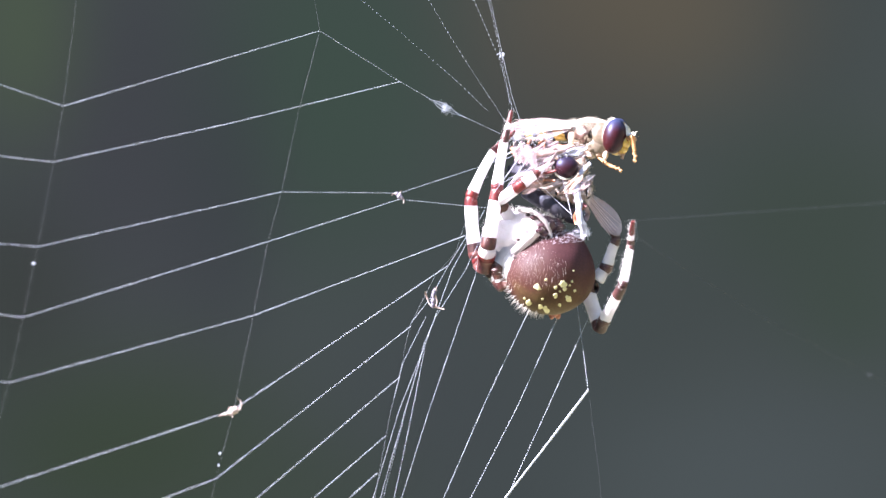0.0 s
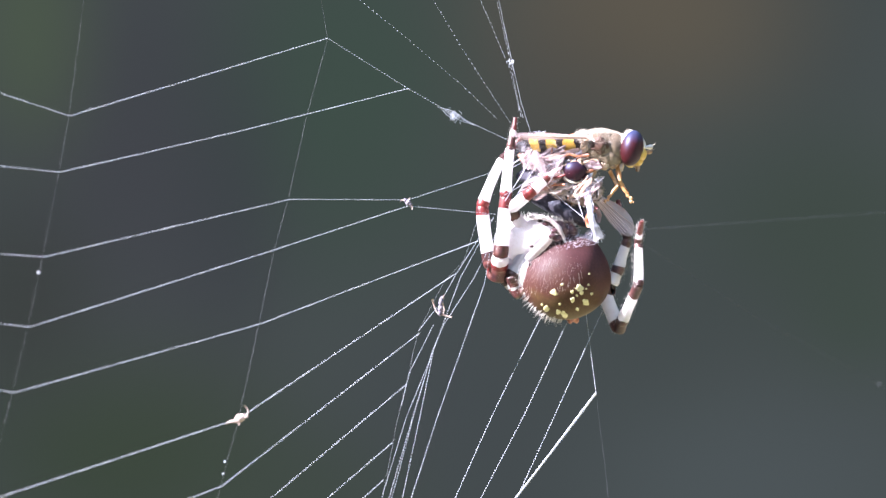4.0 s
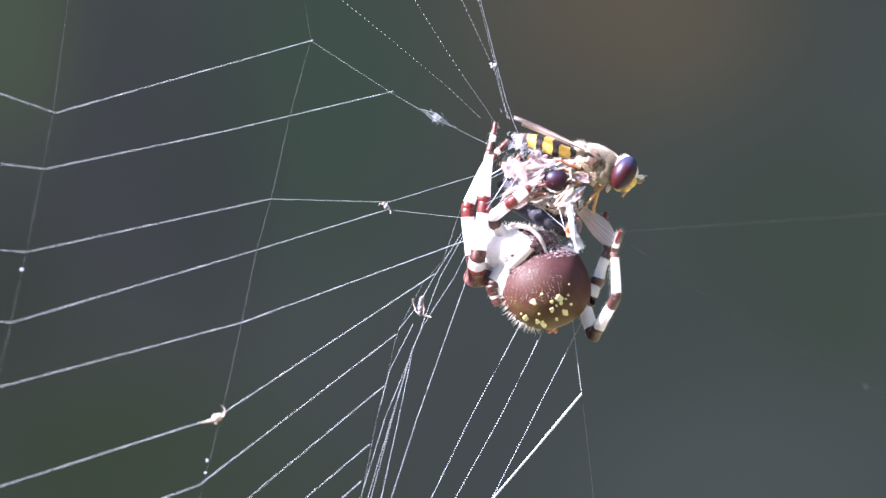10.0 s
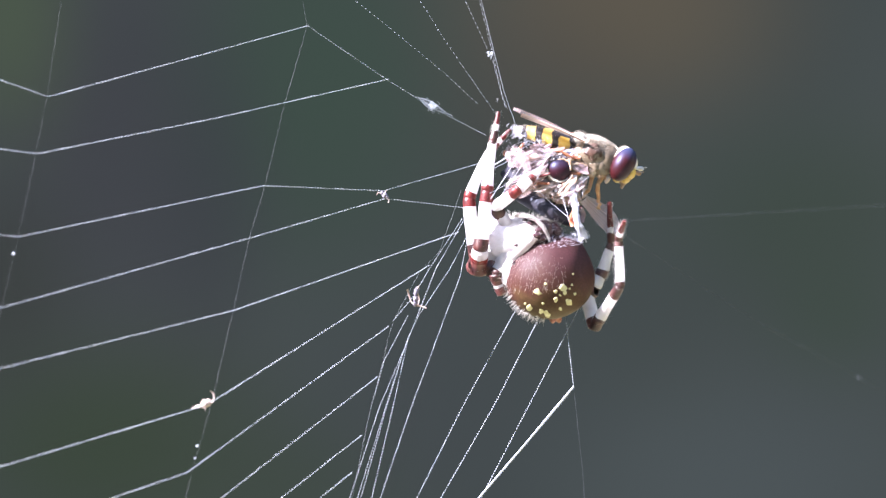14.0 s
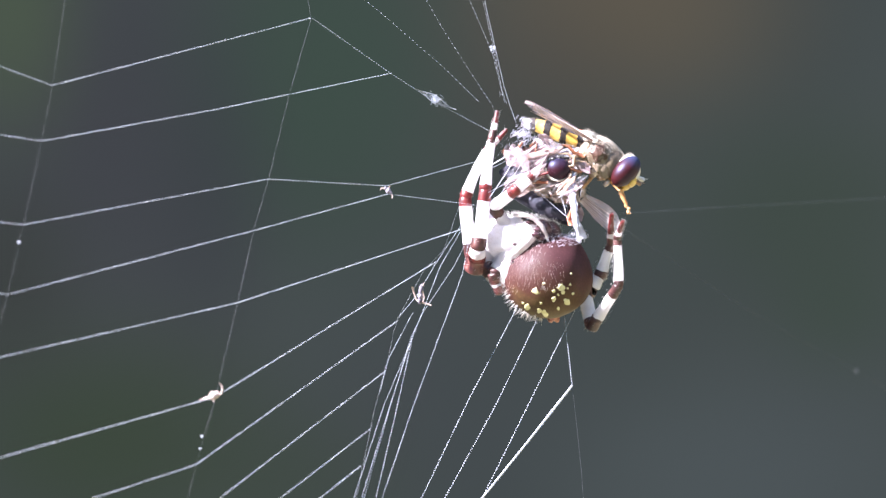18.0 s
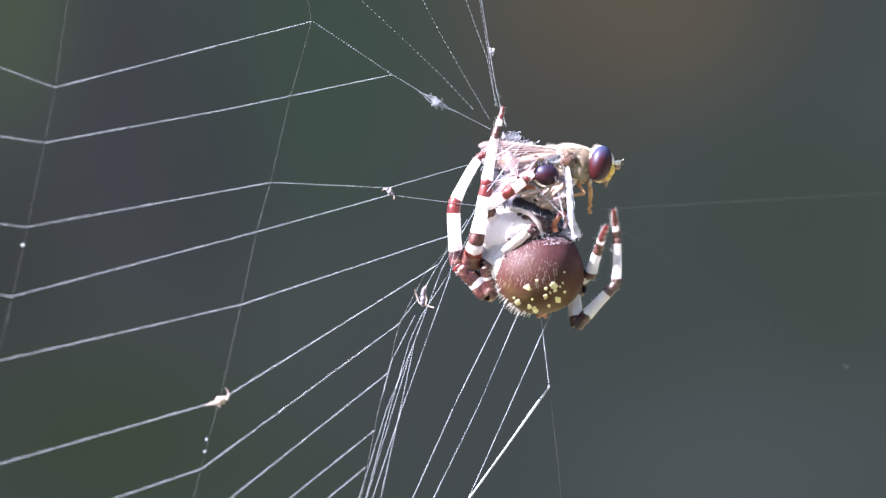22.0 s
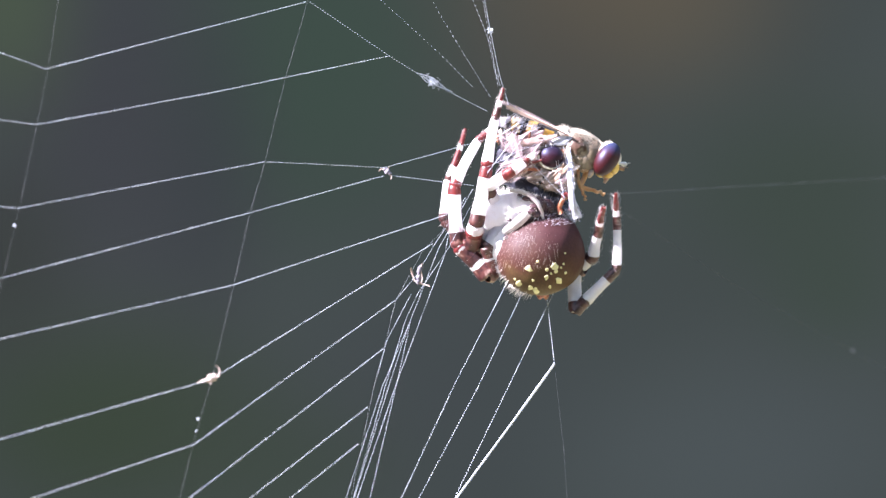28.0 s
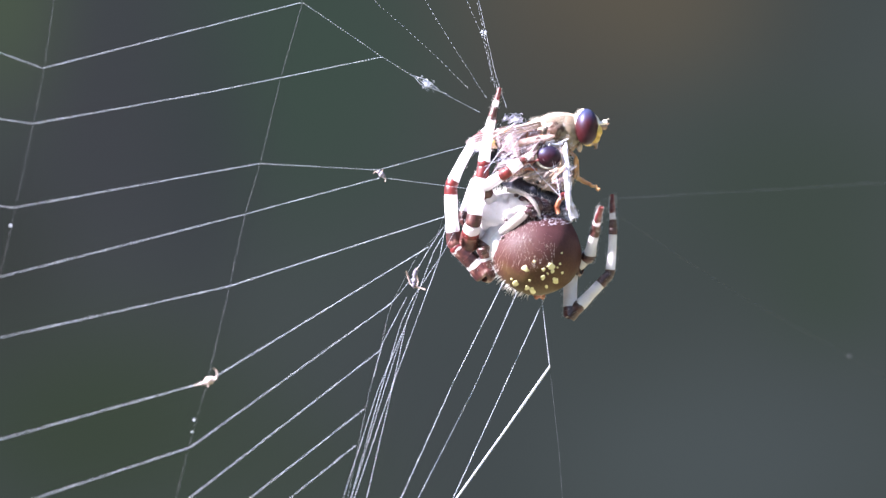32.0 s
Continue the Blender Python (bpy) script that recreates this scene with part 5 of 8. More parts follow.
# ---- what moves ----
WEB_WAY = [
    (0, pose(0.008, 0, 0.013, 0, 0, 0)), (0.5, pose(0.008, 0, 0.013, -0.14, -0.04, -0.13)), (1, pose(0.008, 0, 0.013, 0.59, -0.01, -1.51)),
    (1.5, pose(0.008, 0, 0.013, 0.57, 0.01, -1.9)), (2, pose(0.008, 0, 0.013, 0.41, 0.02, -2.37)), (2.5, pose(0.008, 0, 0.013, 0.66, 0.03, -2.59)),
    (3, pose(0.008, 0, 0.013, 0.44, 0.01, -1.52)), (3.5, pose(0.008, 0, 0.013, 0.83, -0.01, -2.65)), (5.5, pose(0.008, 0, 0.013, -0.15, -0.01, 0.51)),
    (6, pose(0.008, 0, 0.013, 0.25, -0.04, 0.66)), (6.5, pose(0.008, 0, 0.013, 0.18, -0.04, 0.03)), (7, pose(0.008, 0, 0.013, 0.34, 0, 0.57)),
    (7.5, pose(0.008, 0, 0.013, 0.67, 0.01, 1.53)), (8, pose(0.008, 0, 0.013, 0.1, 0.04, -0.28)), (8.5, pose(0.008, 0, 0.013, -0.25, 0.11, -1.44)),
    (9, pose(0.008, 0, 0.013, 0.03, 0.07, -1.68)), (9.5, pose(0.008, 0, 0.013, 0, 0.12, -1.39)), (10, pose(0.008, 0, 0.013, -0.45, 0.13, -0.74)),
    (10.5, pose(0.008, 0, 0.013, -0.76, 0.12, -1.2)), (11, pose(0.008, 0, 0.013, -1.36, 0.14, -2.2)), (11.5, pose(0.008, 0, 0.013, -1.41, 0.14, -1.88)),
    (12, pose(0.008, 0, 0.013, -0.79, 0.11, -0.69)), (12.5, pose(0.008, 0, 0.013, -1.14, 0.14, -1.22)), (13, pose(0.008, 0, 0.013, -0.68, 0.12, -1.31)),
    (13.5, pose(0.008, 0, 0.013, -0.51, 0.2, -2.71)), (15.5, pose(0.008, 0, 0.013, -1.87, 0.19, -0.17)), (16, pose(0.008, 0, 0.013, -2.17, 0.25, 0.79)),
    (16.5, pose(0.008, 0, 0.013, -2.76, 0.26, 1.47)), (17, pose(0.008, 0, 0.013, -2.36, 0.2, -0.22)), (17.5, pose(0.008, 0, 0.013, -2.45, 0.2, -1.11)),
    (18, pose(0.008, 0, 0.013, -2.13, 0.23, -0.86)), (18.5, pose(0.008, 0, 0.013, -2.41, 0.26, -0.94)), (19, pose(0.008, 0, 0.013, -2.61, 0.27, -0.76)),
    (19.5, pose(0.008, 0, 0.013, -2.82, 0.24, -0.69)), (20, pose(0.008, 0, 0.013, -2.23, 0.2, -0.93)), (20.5, pose(0.008, 0, 0.013, -1.49, 0.18, -0.11)),
    (21, pose(0.008, 0, 0.013, -1.58, 0.16, 0.21)), (21.5, pose(0.008, 0, 0.013, -2.04, 0.19, 0.81)), (22, pose(0.008, 0, 0.013, -2.13, 0.2, 1.08)),
    (22.5, pose(0.008, 0, 0.013, -2.44, 0.21, -0.05)), (23, pose(0.008, 0, 0.013, -1.73, 0.19, -0.02)), (23.5, pose(0.008, 0, 0.013, -1.73, 0.22, -0.76)),
    (24, pose(0.008, 0, 0.013, -1.84, 0.2, -0.08)), (24.5, pose(0.008, 0, 0.013, -1.42, 0.18, 0.04)), (26.5, pose(0.008, 0, 0.013, -2.07, 0.15, -0.38)),
    (27, pose(0.008, 0, 0.013, -1.75, 0.16, -1.65)), (27.5, pose(0.008, 0, 0.013, -1.8, 0.16, -2.08)), (28, pose(0.008, 0, 0.013, -2.25, 0.18, -1.98)),
    (28.5, pose(0.008, 0, 0.013, -1.95, 0.17, -2.44)), (29, pose(0.008, 0, 0.013, -2.25, 0.14, -1.14)), (29.5, pose(0.008, 0, 0.013, -1.97, 0.21, -2.68)),
    (30, pose(0.008, 0, 0.013, -2.32, 0.19, -2.14)), (30.5, pose(0.008, 0, 0.013, -2.23, 0.22, -1.25)), (31, pose(0.008, 0, 0.013, -2.44, 0.2, -1.14)),
    (31.5, pose(0.008, 0, 0.013, -2.71, 0.2, -0.94)), (32, pose(0.008, 0, 0.013, -2.83, 0.2, -0.59)),
]
SPIDER_WAY = [
    (0, pose(0.01275, 0, -0.00299, -2, -0.6, -3)), (0.5, pose(0.01264, 0, -0.00306, -2, -0.7, -3)), (1, pose(0.01274, 0, -0.00312, -2, -1.2, -3)),
    (1.5, pose(0.01319, 0, -0.00298, -2, -1.6, -3)), (2, pose(0.01314, 0, -0.00283, -2, -2.9, -3)), (2.5, pose(0.01353, 0, -0.00277, -2, -3.7, -3)),
    (3, pose(0.01429, 0, -0.00249, -2, -4, -3)), (3.5, pose(0.01353, 0, -0.00256, -2, -4.2, -3)), (5.5, pose(0.01355, 0, -0.00278, -2, -3.9, -3)),
    (6, pose(0.01402, 0, -0.00256, -2, -3.5, -3)), (6.5, pose(0.01403, 0, -0.00262, -2, -3.2, -3)), (7, pose(0.01366, 0, -0.00272, -2, -3.7, -3)),
    (7.5, pose(0.01331, 0, -0.00271, -2, -4.1, -3)), (8, pose(0.014, 0, -0.00273, -2, -4.3, -3)), (8.5, pose(0.01394, 0, -0.003, -2, -3.8, -3)),
    (9, pose(0.01373, 0, -0.00321, -2, -3.7, -3)), (9.5, pose(0.01317, 0, -0.00348, -2, -3.4, -3)), (10, pose(0.01339, 0, -0.00344, -2, -3.2, -3)),
    (10.5, pose(0.01397, 0, -0.00339, -2, -3, -3)), (11, pose(0.01418, 0, -0.00345, -2, -3.2, -3)), (11.5, pose(0.01384, 0, -0.00345, -2, -3, -3)),
    (12, pose(0.01366, 0, -0.00368, -2, -3.1, -3)), (12.5, pose(0.01397, 0, -0.00366, -2, -3.1, -3)), (13, pose(0.01433, 0, -0.00358, -2, -3.1, -3)),
    (13.5, pose(0.01438, 0, -0.00347, -2, -3.5, -3)), (15.5, pose(0.01403, 0, -0.00381, -2, -3.4, -3)), (16, pose(0.01357, 0, -0.00385, -2, -3.4, -3)),
    (16.5, pose(0.01338, 0, -0.00384, -2, -3, -3)), (17, pose(0.01387, 0, -0.0038, -2, -2.6, -3)), (17.5, pose(0.01407, 0, -0.00395, -2, -2.5, -3)),
    (18, pose(0.0139, 0, -0.00411, -2, -3.2, -3)), (18.5, pose(0.01374, 0, -0.0042, -2, -3.3, -3)), (19, pose(0.01392, 0, -0.00406, -2, -3.1, -3)),
    (19.5, pose(0.01387, 0, -0.00396, -1.7, -2.5, -2.6)), (20, pose(0.01338, 0, -0.00394, -1, -1.5, -1.6)), (20.5, pose(0.01306, 0, -0.00369, -0.4, -0.6, -0.6)),
    (21, pose(0.01259, 0, -0.0037, 0, 0.3, 0)), (21.5, pose(0.0128, 0, -0.00353, 0, 0.5, 0)), (22, pose(0.01291, 0, -0.00344, 0, 0.5, 0)),
    (22.5, pose(0.01296, 0, -0.00354, 0, 0.3, 0)), (23, pose(0.01306, 0, -0.00344, 0, 0.2, 0)), (23.5, pose(0.01312, 0, -0.00355, 0, 0.2, 0)),
    (24, pose(0.0131, 0, -0.00344, 0, 0.4, 0)), (24.5, pose(0.01331, 0, -0.00322, 0, 0.4, 0)), (26.5, pose(0.01306, 0, -0.0033, 0, 0.5, 0)),
    (27, pose(0.01331, 0, -0.00328, 0, 0.5, 0)), (27.5, pose(0.01329, 0, -0.00345, 0, 0.5, 0)), (28, pose(0.01322, 0, -0.00355, 0, 0.3, 0)),
    (28.5, pose(0.01353, 0, -0.00334, 0, 0.2, 0)), (29, pose(0.01323, 0, -0.00348, 0, 0.1, 0)), (29.5, pose(0.01345, 0, -0.00358, 0, 0.2, 0)),
    (30, pose(0.01322, 0, -0.00366, 0, 0.3, 0)), (30.5, pose(0.01296, 0, -0.00359, 0, 0.3, 0)), (31, pose(0.01326, 0, -0.00348, 0, 0.4, 0)),
    (31.5, pose(0.01356, 0, -0.00338, 0, 0.5, 0)), (32, pose(0.01356, 0, -0.00325, 0, 0.2, 0)),
]
FLY_WAY = [
    (0, pose(0.0197, -0.001, 0.01308, 0, 2, -28)), (0.5, pose(0.01986, -0.001, 0.01256, 0, 5, -22)), (1, pose(0.02095, -0.001, 0.01092, 0, 30, 0)),
    (1.5, pose(0.02159, -0.001, 0.01106, 0, 28, 0)), (2, pose(0.02145, -0.001, 0.0110, 0, 25, 0)), (2.5, pose(0.02186, -0.001, 0.01154, 0, 28, 0)),
    (3, pose(0.02007, -0.001, 0.01269, 0, 5, 0)), (3.5, pose(0.02059, -0.001, 0.01268, 0, 3, 0)), (5.5, pose(0.02054, -0.001, 0.01201, 0, 5, 0)),
    (6, pose(0.02076, -0.001, 0.01247, 0, 5, 0)), (6.5, pose(0.02107, -0.001, 0.01217, 0, 10, 0)), (7, pose(0.02053, -0.001, 0.01174, 0, 8, 0)),
    (7.5, pose(0.02081, -0.001, 0.01165, 0, 14, 0)), (8, pose(0.02146, -0.001, 0.01088, 0, 18, 0)), (8.5, pose(0.02172, -0.001, 0.01112, 0, 20, 0)),
    (9, pose(0.02201, -0.001, 0.01066, 0, 22, 0)), (9.5, pose(0.02195, -0.001, 0.01052, 0, 22, 0)), (10, pose(0.02183, -0.001, 0.01011, 0, 20, 0)),
    (10.5, pose(0.02165, -0.001, 0.01016, 0, 20, 0)), (11, pose(0.02147, -0.001, 0.01054, 0, 18, 0)), (11.5, pose(0.02141, -0.001, 0.0107, 0, 18, 0)),
    (12, pose(0.02182, -0.001, 0.01034, 0, 15, 0)), (12.5, pose(0.02212, -0.001, 0.01016, 0, 18, 0)), (13, pose(0.02227, -0.001, 0.0106, 0, 15, 0)),
    (13.5, pose(0.02226, -0.001, 0.01028, 0, 18, 0)), (15.5, pose(0.02205, -0.001, 0.00936, 0, 22, 0)), (16, pose(0.022, -0.001, 0.01035, 0, 12, 0)),
    (16.5, pose(0.02162, -0.001, 0.00971, 0, 15, 0)), (17, pose(0.02171, -0.001, 0.01009, 0, 15, 0)), (17.5, pose(0.02199, -0.001, 0.00923, 0, 22, 0)),
    (18, pose(0.02224, -0.001, 0.00845, 0, 32, 0)), (18.5, pose(0.02259, -0.001, 0.00762, 0, 35, 0)), (19, pose(0.02183, -0.001, 0.0098, 0, 8, 0)),
    (19.5, pose(0.02133, -0.001, 0.00848, 0, 13, 0)), (20, pose(0.02048, -0.001, 0.00844, 0, 12, 0)), (20.5, pose(0.02007, -0.001, 0.00914, 0, 8, 0)),
    (21, pose(0.01969, -0.001, 0.00892, 0, 8, 0)), (21.5, pose(0.01898, -0.001, 0.00943, 0, 3, 0)), (22, pose(0.0193, -0.001, 0.00952, 0, 3, 0)),
    (22.5, pose(0.01957, -0.001, 0.00872, 0, 12, 0)), (23, pose(0.01976, -0.001, 0.00893, 0, 8, 0)), (23.5, pose(0.01991, -0.001, 0.00921, 0, 5, 0)),
    (24, pose(0.02, -0.001, 0.00953, 0, 5, 0)), (24.5, pose(0.01961, -0.001, 0.00983, 0, 8, 0)), (26.5, pose(0.01985, -0.001, 0.0120, 0, -12, 0)),
    (27, pose(0.01973, -0.001, 0.01025, 0, 15, 0)), (27.5, pose(0.02052, -0.001, 0.00822, 0, 28, 0)), (28, pose(0.02034, -0.001, 0.00772, 0, 22, 0)),
    (28.5, pose(0.02001, -0.001, 0.00854, 0, 12, 0)), (29, pose(0.01941, -0.001, 0.00919, 0, 8, 0)), (29.5, pose(0.01969, -0.001, 0.01008, 0, 3, 0)),
    (30, pose(0.01995, -0.001, 0.01055, 0, 8, 0)), (30.5, pose(0.01938, -0.001, 0.00992, 0, 8, 0)), (31, pose(0.01950, -0.001, 0.01035, 0, 8, 0)),
    (31.5, pose(0.01895, -0.001, 0.01017, 0, 3, 0)), (32, pose(0.01863, -0.001, 0.01169, 0, -8, 0)),
]
# threads that give a little within the web: pivot, then seconds, shift in millimetres, turn
SPIRAL_DRIFT = [
    ((-60.09, -17.06, 6.47), [(0, 0, 0, 0), (1, -0.06, -0.09, -0.13), (2, 0.01, -0.15, -0.22), (3, 0.04, -0.09, -0.24), (3.5, 0.06, -0.15, -0.38), (5.5, 0.08, -0.07, -0.15), (6, 0.07, -0.08, -0.16), (7, 0.15, -0.05, -0.11), (8, 0.15, -0.09, -0.19), (9, 0.16, -0.09, -0.09), (10, 0.28, -0.05, -0.03), (11, 0.16, 0.05, 0.04), (12, 0.15, -0.03, -0.17), (13, 0.1, -0.04, -0.19), (13.5, 0.19, 0.01, -0.2), (15.5, 0, 0.14, 0.04), (16, 0.14, 0.12, 0.04), (17, -0.06, 0.19, 0.11), (18, -0.02, 0.15, 0), (19, 0.05, 0.19, 0.07), (20, -0.15, 0.19, 0.26), (20.5, -0.01, 0.13, 0.12), (21, -0.05, 0.06, 0.14), (22, -0.04, 0.23, 0.35), (23, -0.05, 0.17, 0.21), (24, -0.08, 0.18, 0.2), (24.5, 0.02, 0.13, 0.18), (26.5, -0.04, 0.16, 0.12), (27, -0.13, 0.13, 0.07), (28, -0.2, 0.16, 0.2), (29, -0.19, 0.12, 0.1), (30, -0.15, 0.15, -0.06), (31, -0.12, 0.2, 0.05), (32, -0.14, 0.26, 0.17)]),
    ((-22.07, -4.83, 11.92), [(0, 0, 0, 0), (1, 0.06, 0.01, 0.01), (2, 0.14, 0.01, 0.22), (3, -0.04, 0.06, 0.21), (3.5, 0.07, 0.11, 0.15), (5.5, -0.13, 0, -0.15), (6, -0.12, 0.01, -0.07), (7, -0.08, 0, 0.05), (8, -0.08, 0.01, 0.16), (9, 0.05, -0.04, 0.3), (10, -0.06, -0.09, 0.17), (11, -0.05, -0.01, 0.43), (12, -0.11, 0.05, 0.58), (13, -0.04, 0.06, 0.78), (13.5, 0.06, 0.12, 1.08), (15.5, 0.05, 0.12, 1.22), (16, -0.1, 0.06, 0.96), (17, 0.07, 0.13, 1.42), (18, 0.12, 0.17, 1.65), (19, 0.09, 0.14, 1.65), (20, 0.19, 0.07, 1), (20.5, 0.23, 0.08, 0.7), (21, 0.15, -0.01, 0.26), (22, 0.17, 0.02, 0.22), (23, 0.21, 0.06, 0.55), (24, 0.17, 0.08, 0.78), (24.5, 0.19, 0.03, 0.43), (26.5, 0.01, 0.08, 0.39), (27, 0.15, 0.12, 0.57), (28, 0.23, 0.09, 1.11), (29, 0.14, 0.1, 0.6), (30, 0.14, 0.24, 1.38), (31, 0.1, 0.2, 1.31), (32, 0.04, 0.17, 0.88)]),
    ((-59.98, -18.34, -2.34), [(0, 0, 0, 0), (1, -0.02, -0.12, -0.12), (2, -0.01, -0.19, -0.22), (3, 0.01, -0.13, -0.25), (3.5, 0.09, -0.17, -0.37), (5.5, 0.06, -0.09, -0.18), (6, 0.04, -0.08, -0.16), (7, 0.04, -0.15, -0.2), (8, 0.16, -0.11, -0.16), (9, 0.11, -0.12, -0.1), (10, 0.24, -0.1, -0.06), (11, 0.06, -0.04, 0.03), (12, 0.12, -0.08, -0.05), (13, 0.1, -0.1, -0.04), (13.5, 0.24, -0.16, -0.16), (15.5, 0.1, 0.15, 0.3), (16, 0.34, 0.13, 0.26), (17, 0.07, 0.18, 0.37), (18, 0.11, 0.15, 0.33), (19, 0.11, 0.16, 0.39), (20, -0.02, 0.19, 0.48), (20.5, 0.09, 0.16, 0.29), (21, 0.14, 0.09, 0.26), (22, 0.04, 0.25, 0.4), (23, 0.06, 0.19, 0.36), (24, 0.12, 0.2, 0.39), (24.5, 0.11, 0.16, 0.31), (26.5, 0.06, 0.17, 0.24), (27, -0.01, 0.14, 0.2), (28, -0.06, 0.15, 0.43), (29, -0.05, 0.12, 0.23), (30, 0.01, 0.13, 0.25), (31, 0.02, 0.19, 0.34), (32, -0.01, 0.25, 0.37)]),
    ((-59.85, -19.79, -12.24), [(0, 0, 0, 0), (1, 0.03, -0.13, -0.43), (2, 0.01, -0.09, -0.33), (3, 0.06, -0.14, -0.54), (3.5, 0.23, -0.18, -0.54), (5.5, -0.04, 0.13, 0.1), (6, -0.1, 0.11, 0.03), (7, -0.02, 0.06, -0.07), (8, -0.01, 0.1, -0.03), (9, -0.08, 0.02, -0.16), (10, 0.03, 0.03, -0.21), (11, -0.07, 0.03, 0.03), (12, 0.05, 0.07, -0.13), (13, 0.1, 0.02, -0.23), (13.5, 0.1, -0.06, -0.44), (15.5, 0, 0.15, 0.42), (16, 0.24, 0.13, 0.26), (17, 0, 0.15, 0.5), (18, -0.03, 0.12, 0.36), (19, -0.01, 0.21, 0.64), (20, -0.08, 0.16, 0.49), (20.5, -0.1, 0.16, 0.48), (21, 0.02, 0.2, 0.51), (22, -0.08, 0.25, 0.81), (23, -0.13, 0.19, 0.61), (24, -0.07, 0.19, 0.58), (24.5, -0.1, 0.18, 0.57), (26.5, -0.16, 0.16, 0.55), (27, -0.18, 0.12, 0.42), (28, -0.2, 0.11, 0.39), (29, -0.2, 0.08, 0.19), (30, -0.2, 0.08, 0.27), (31, -0.13, 0.15, 0.41), (32, -0.17, 0.19, 0.6)]),
    ((-26.34, -8.88, -6.53), [(0, 0, 0, 0), (1, 0.06, 0.14, 0.08), (2, 0.03, 0.11, 0.03), (3, -0.01, 0.17, 0.53), (3.5, 0.15, 0.13, -0.1), (5.5, 0.09, 0.09, 0.39), (6, 0.18, 0.14, 0.5), (7, 0.08, 0.13, 0.45), (8, -0.05, 0.11, 0.65), (9, 0, 0.13, 0.58), (10, -0.08, 0.13, 0.54), (11, -0.05, 0.02, 0.49), (12, 0, 0.14, 0.7), (13, 0.04, 0.15, 0.93), (13.5, -0.07, 0.17, 1.07), (15.5, -0.06, -0.11, 0.63), (16, -0.22, -0.1, 0.9), (17, -0.08, -0.16, 0.73), (18, -0.07, -0.11, 1.15), (19, -0.06, -0.19, 1.26), (20, 0.07, -0.11, 1.04), (20.5, -0.06, -0.12, 0.7), (21, 0.01, -0.11, 0.26), (22, -0.01, -0.22, 0.57), (23, 0.01, -0.15, 0.65), (24, -0.03, -0.15, 0.87), (24.5, -0.03, -0.15, 0.52), (26.5, -0.04, -0.15, 0.27), (27, 0.02, -0.1, 0.53), (28, 0.06, -0.09, 0.88), (29, 0.12, 0.02, 0.77), (30, -0.08, -0.06, 1.03), (31, -0.11, -0.1, 0.99), (32, -0.1, -0.16, 0.94)]),
    ((-59.75, -20.91, -19.91), [(0, 0, 0, 0), (1, 0.03, -0.13, -0.24), (2, 0.01, -0.09, -0.2), (3, 0.06, -0.14, -0.08), (3.5, 0.23, -0.18, -0.42), (5.5, -0.04, 0.13, 0.25), (6, -0.1, 0.11, 0.29), (7, -0.02, 0.06, 0.17), (8, -0.01, 0.1, 0.31), (9, -0.08, 0.02, 0.19), (10, 0.03, 0.03, 0.09), (11, -0.07, 0.03, 0.29), (12, 0.05, 0.07, 0.25), (13, 0.1, 0.02, 0.32), (13.5, 0.1, -0.06, 0.26), (15.5, 0, 0.15, 0.62), (16, 0.24, 0.13, 0.6), (17, 0, 0.15, 0.73), (18, -0.03, 0.12, 0.86), (19, -0.01, 0.21, 1.11), (20, -0.08, 0.16, 0.92), (20.5, -0.1, 0.16, 0.73), (21, 0.02, 0.2, 0.51), (22, -0.08, 0.25, 0.88), (23, -0.13, 0.19, 0.8), (24, -0.07, 0.19, 0.88), (24.5, -0.1, 0.18, 0.69), (26.5, -0.16, 0.16, 0.55), (27, -0.18, 0.12, 0.61), (28, -0.2, 0.11, 0.79), (29, -0.2, 0.08, 0.58), (30, -0.2, 0.08, 0.77), (31, -0.13, 0.15, 0.83), (32, -0.17, 0.19, 0.96)]),
    ((-12.97, -4.99, -7.32), [(0, 0, 0, 0), (1, 0.09, 0.1, 0), (2, 0.11, 0.11, 0), (3, 0.21, -0.04, 0), (3.5, 0.22, 0.18, 0), (5.5, -0.17, -0.12, 0), (6, 0.03, -0.11, 0), (7, -0.08, -0.1, 0), (8, -0.07, -0.19, 0), (9, -0.09, -0.15, 0), (10, -0.32, -0.14, 0), (11, 0.04, -0.19, 0), (12, -0.13, -0.2, 0), (13, 0.08, -0.27, 0), (13.5, 0.1, -0.28, 0), (15.5, 0.04, -0.39, 0), (16, -0.16, -0.5, 0), (17, 0.12, -0.46, 0), (18, 0.09, -0.6, 0), (19, 0.11, -0.73, 0), (20, 0.32, -0.54, 0), (20.5, 0.25, -0.39, 0), (21, 0.23, -0.2, 0), (22, 0.17, -0.45, 0), (23, 0.22, -0.41, 0), (24, 0.17, -0.51, 0), (24.5, 0.17, -0.35, 0), (26.5, 0.14, -0.24, 0), (27, 0.23, -0.31, 0), (28, 0.36, -0.44, 0), (29, 0.27, -0.31, 0), (30, 0.21, -0.49, 0), (31, 0.14, -0.51, 0), (32, 0.28, -0.53, 0)]),
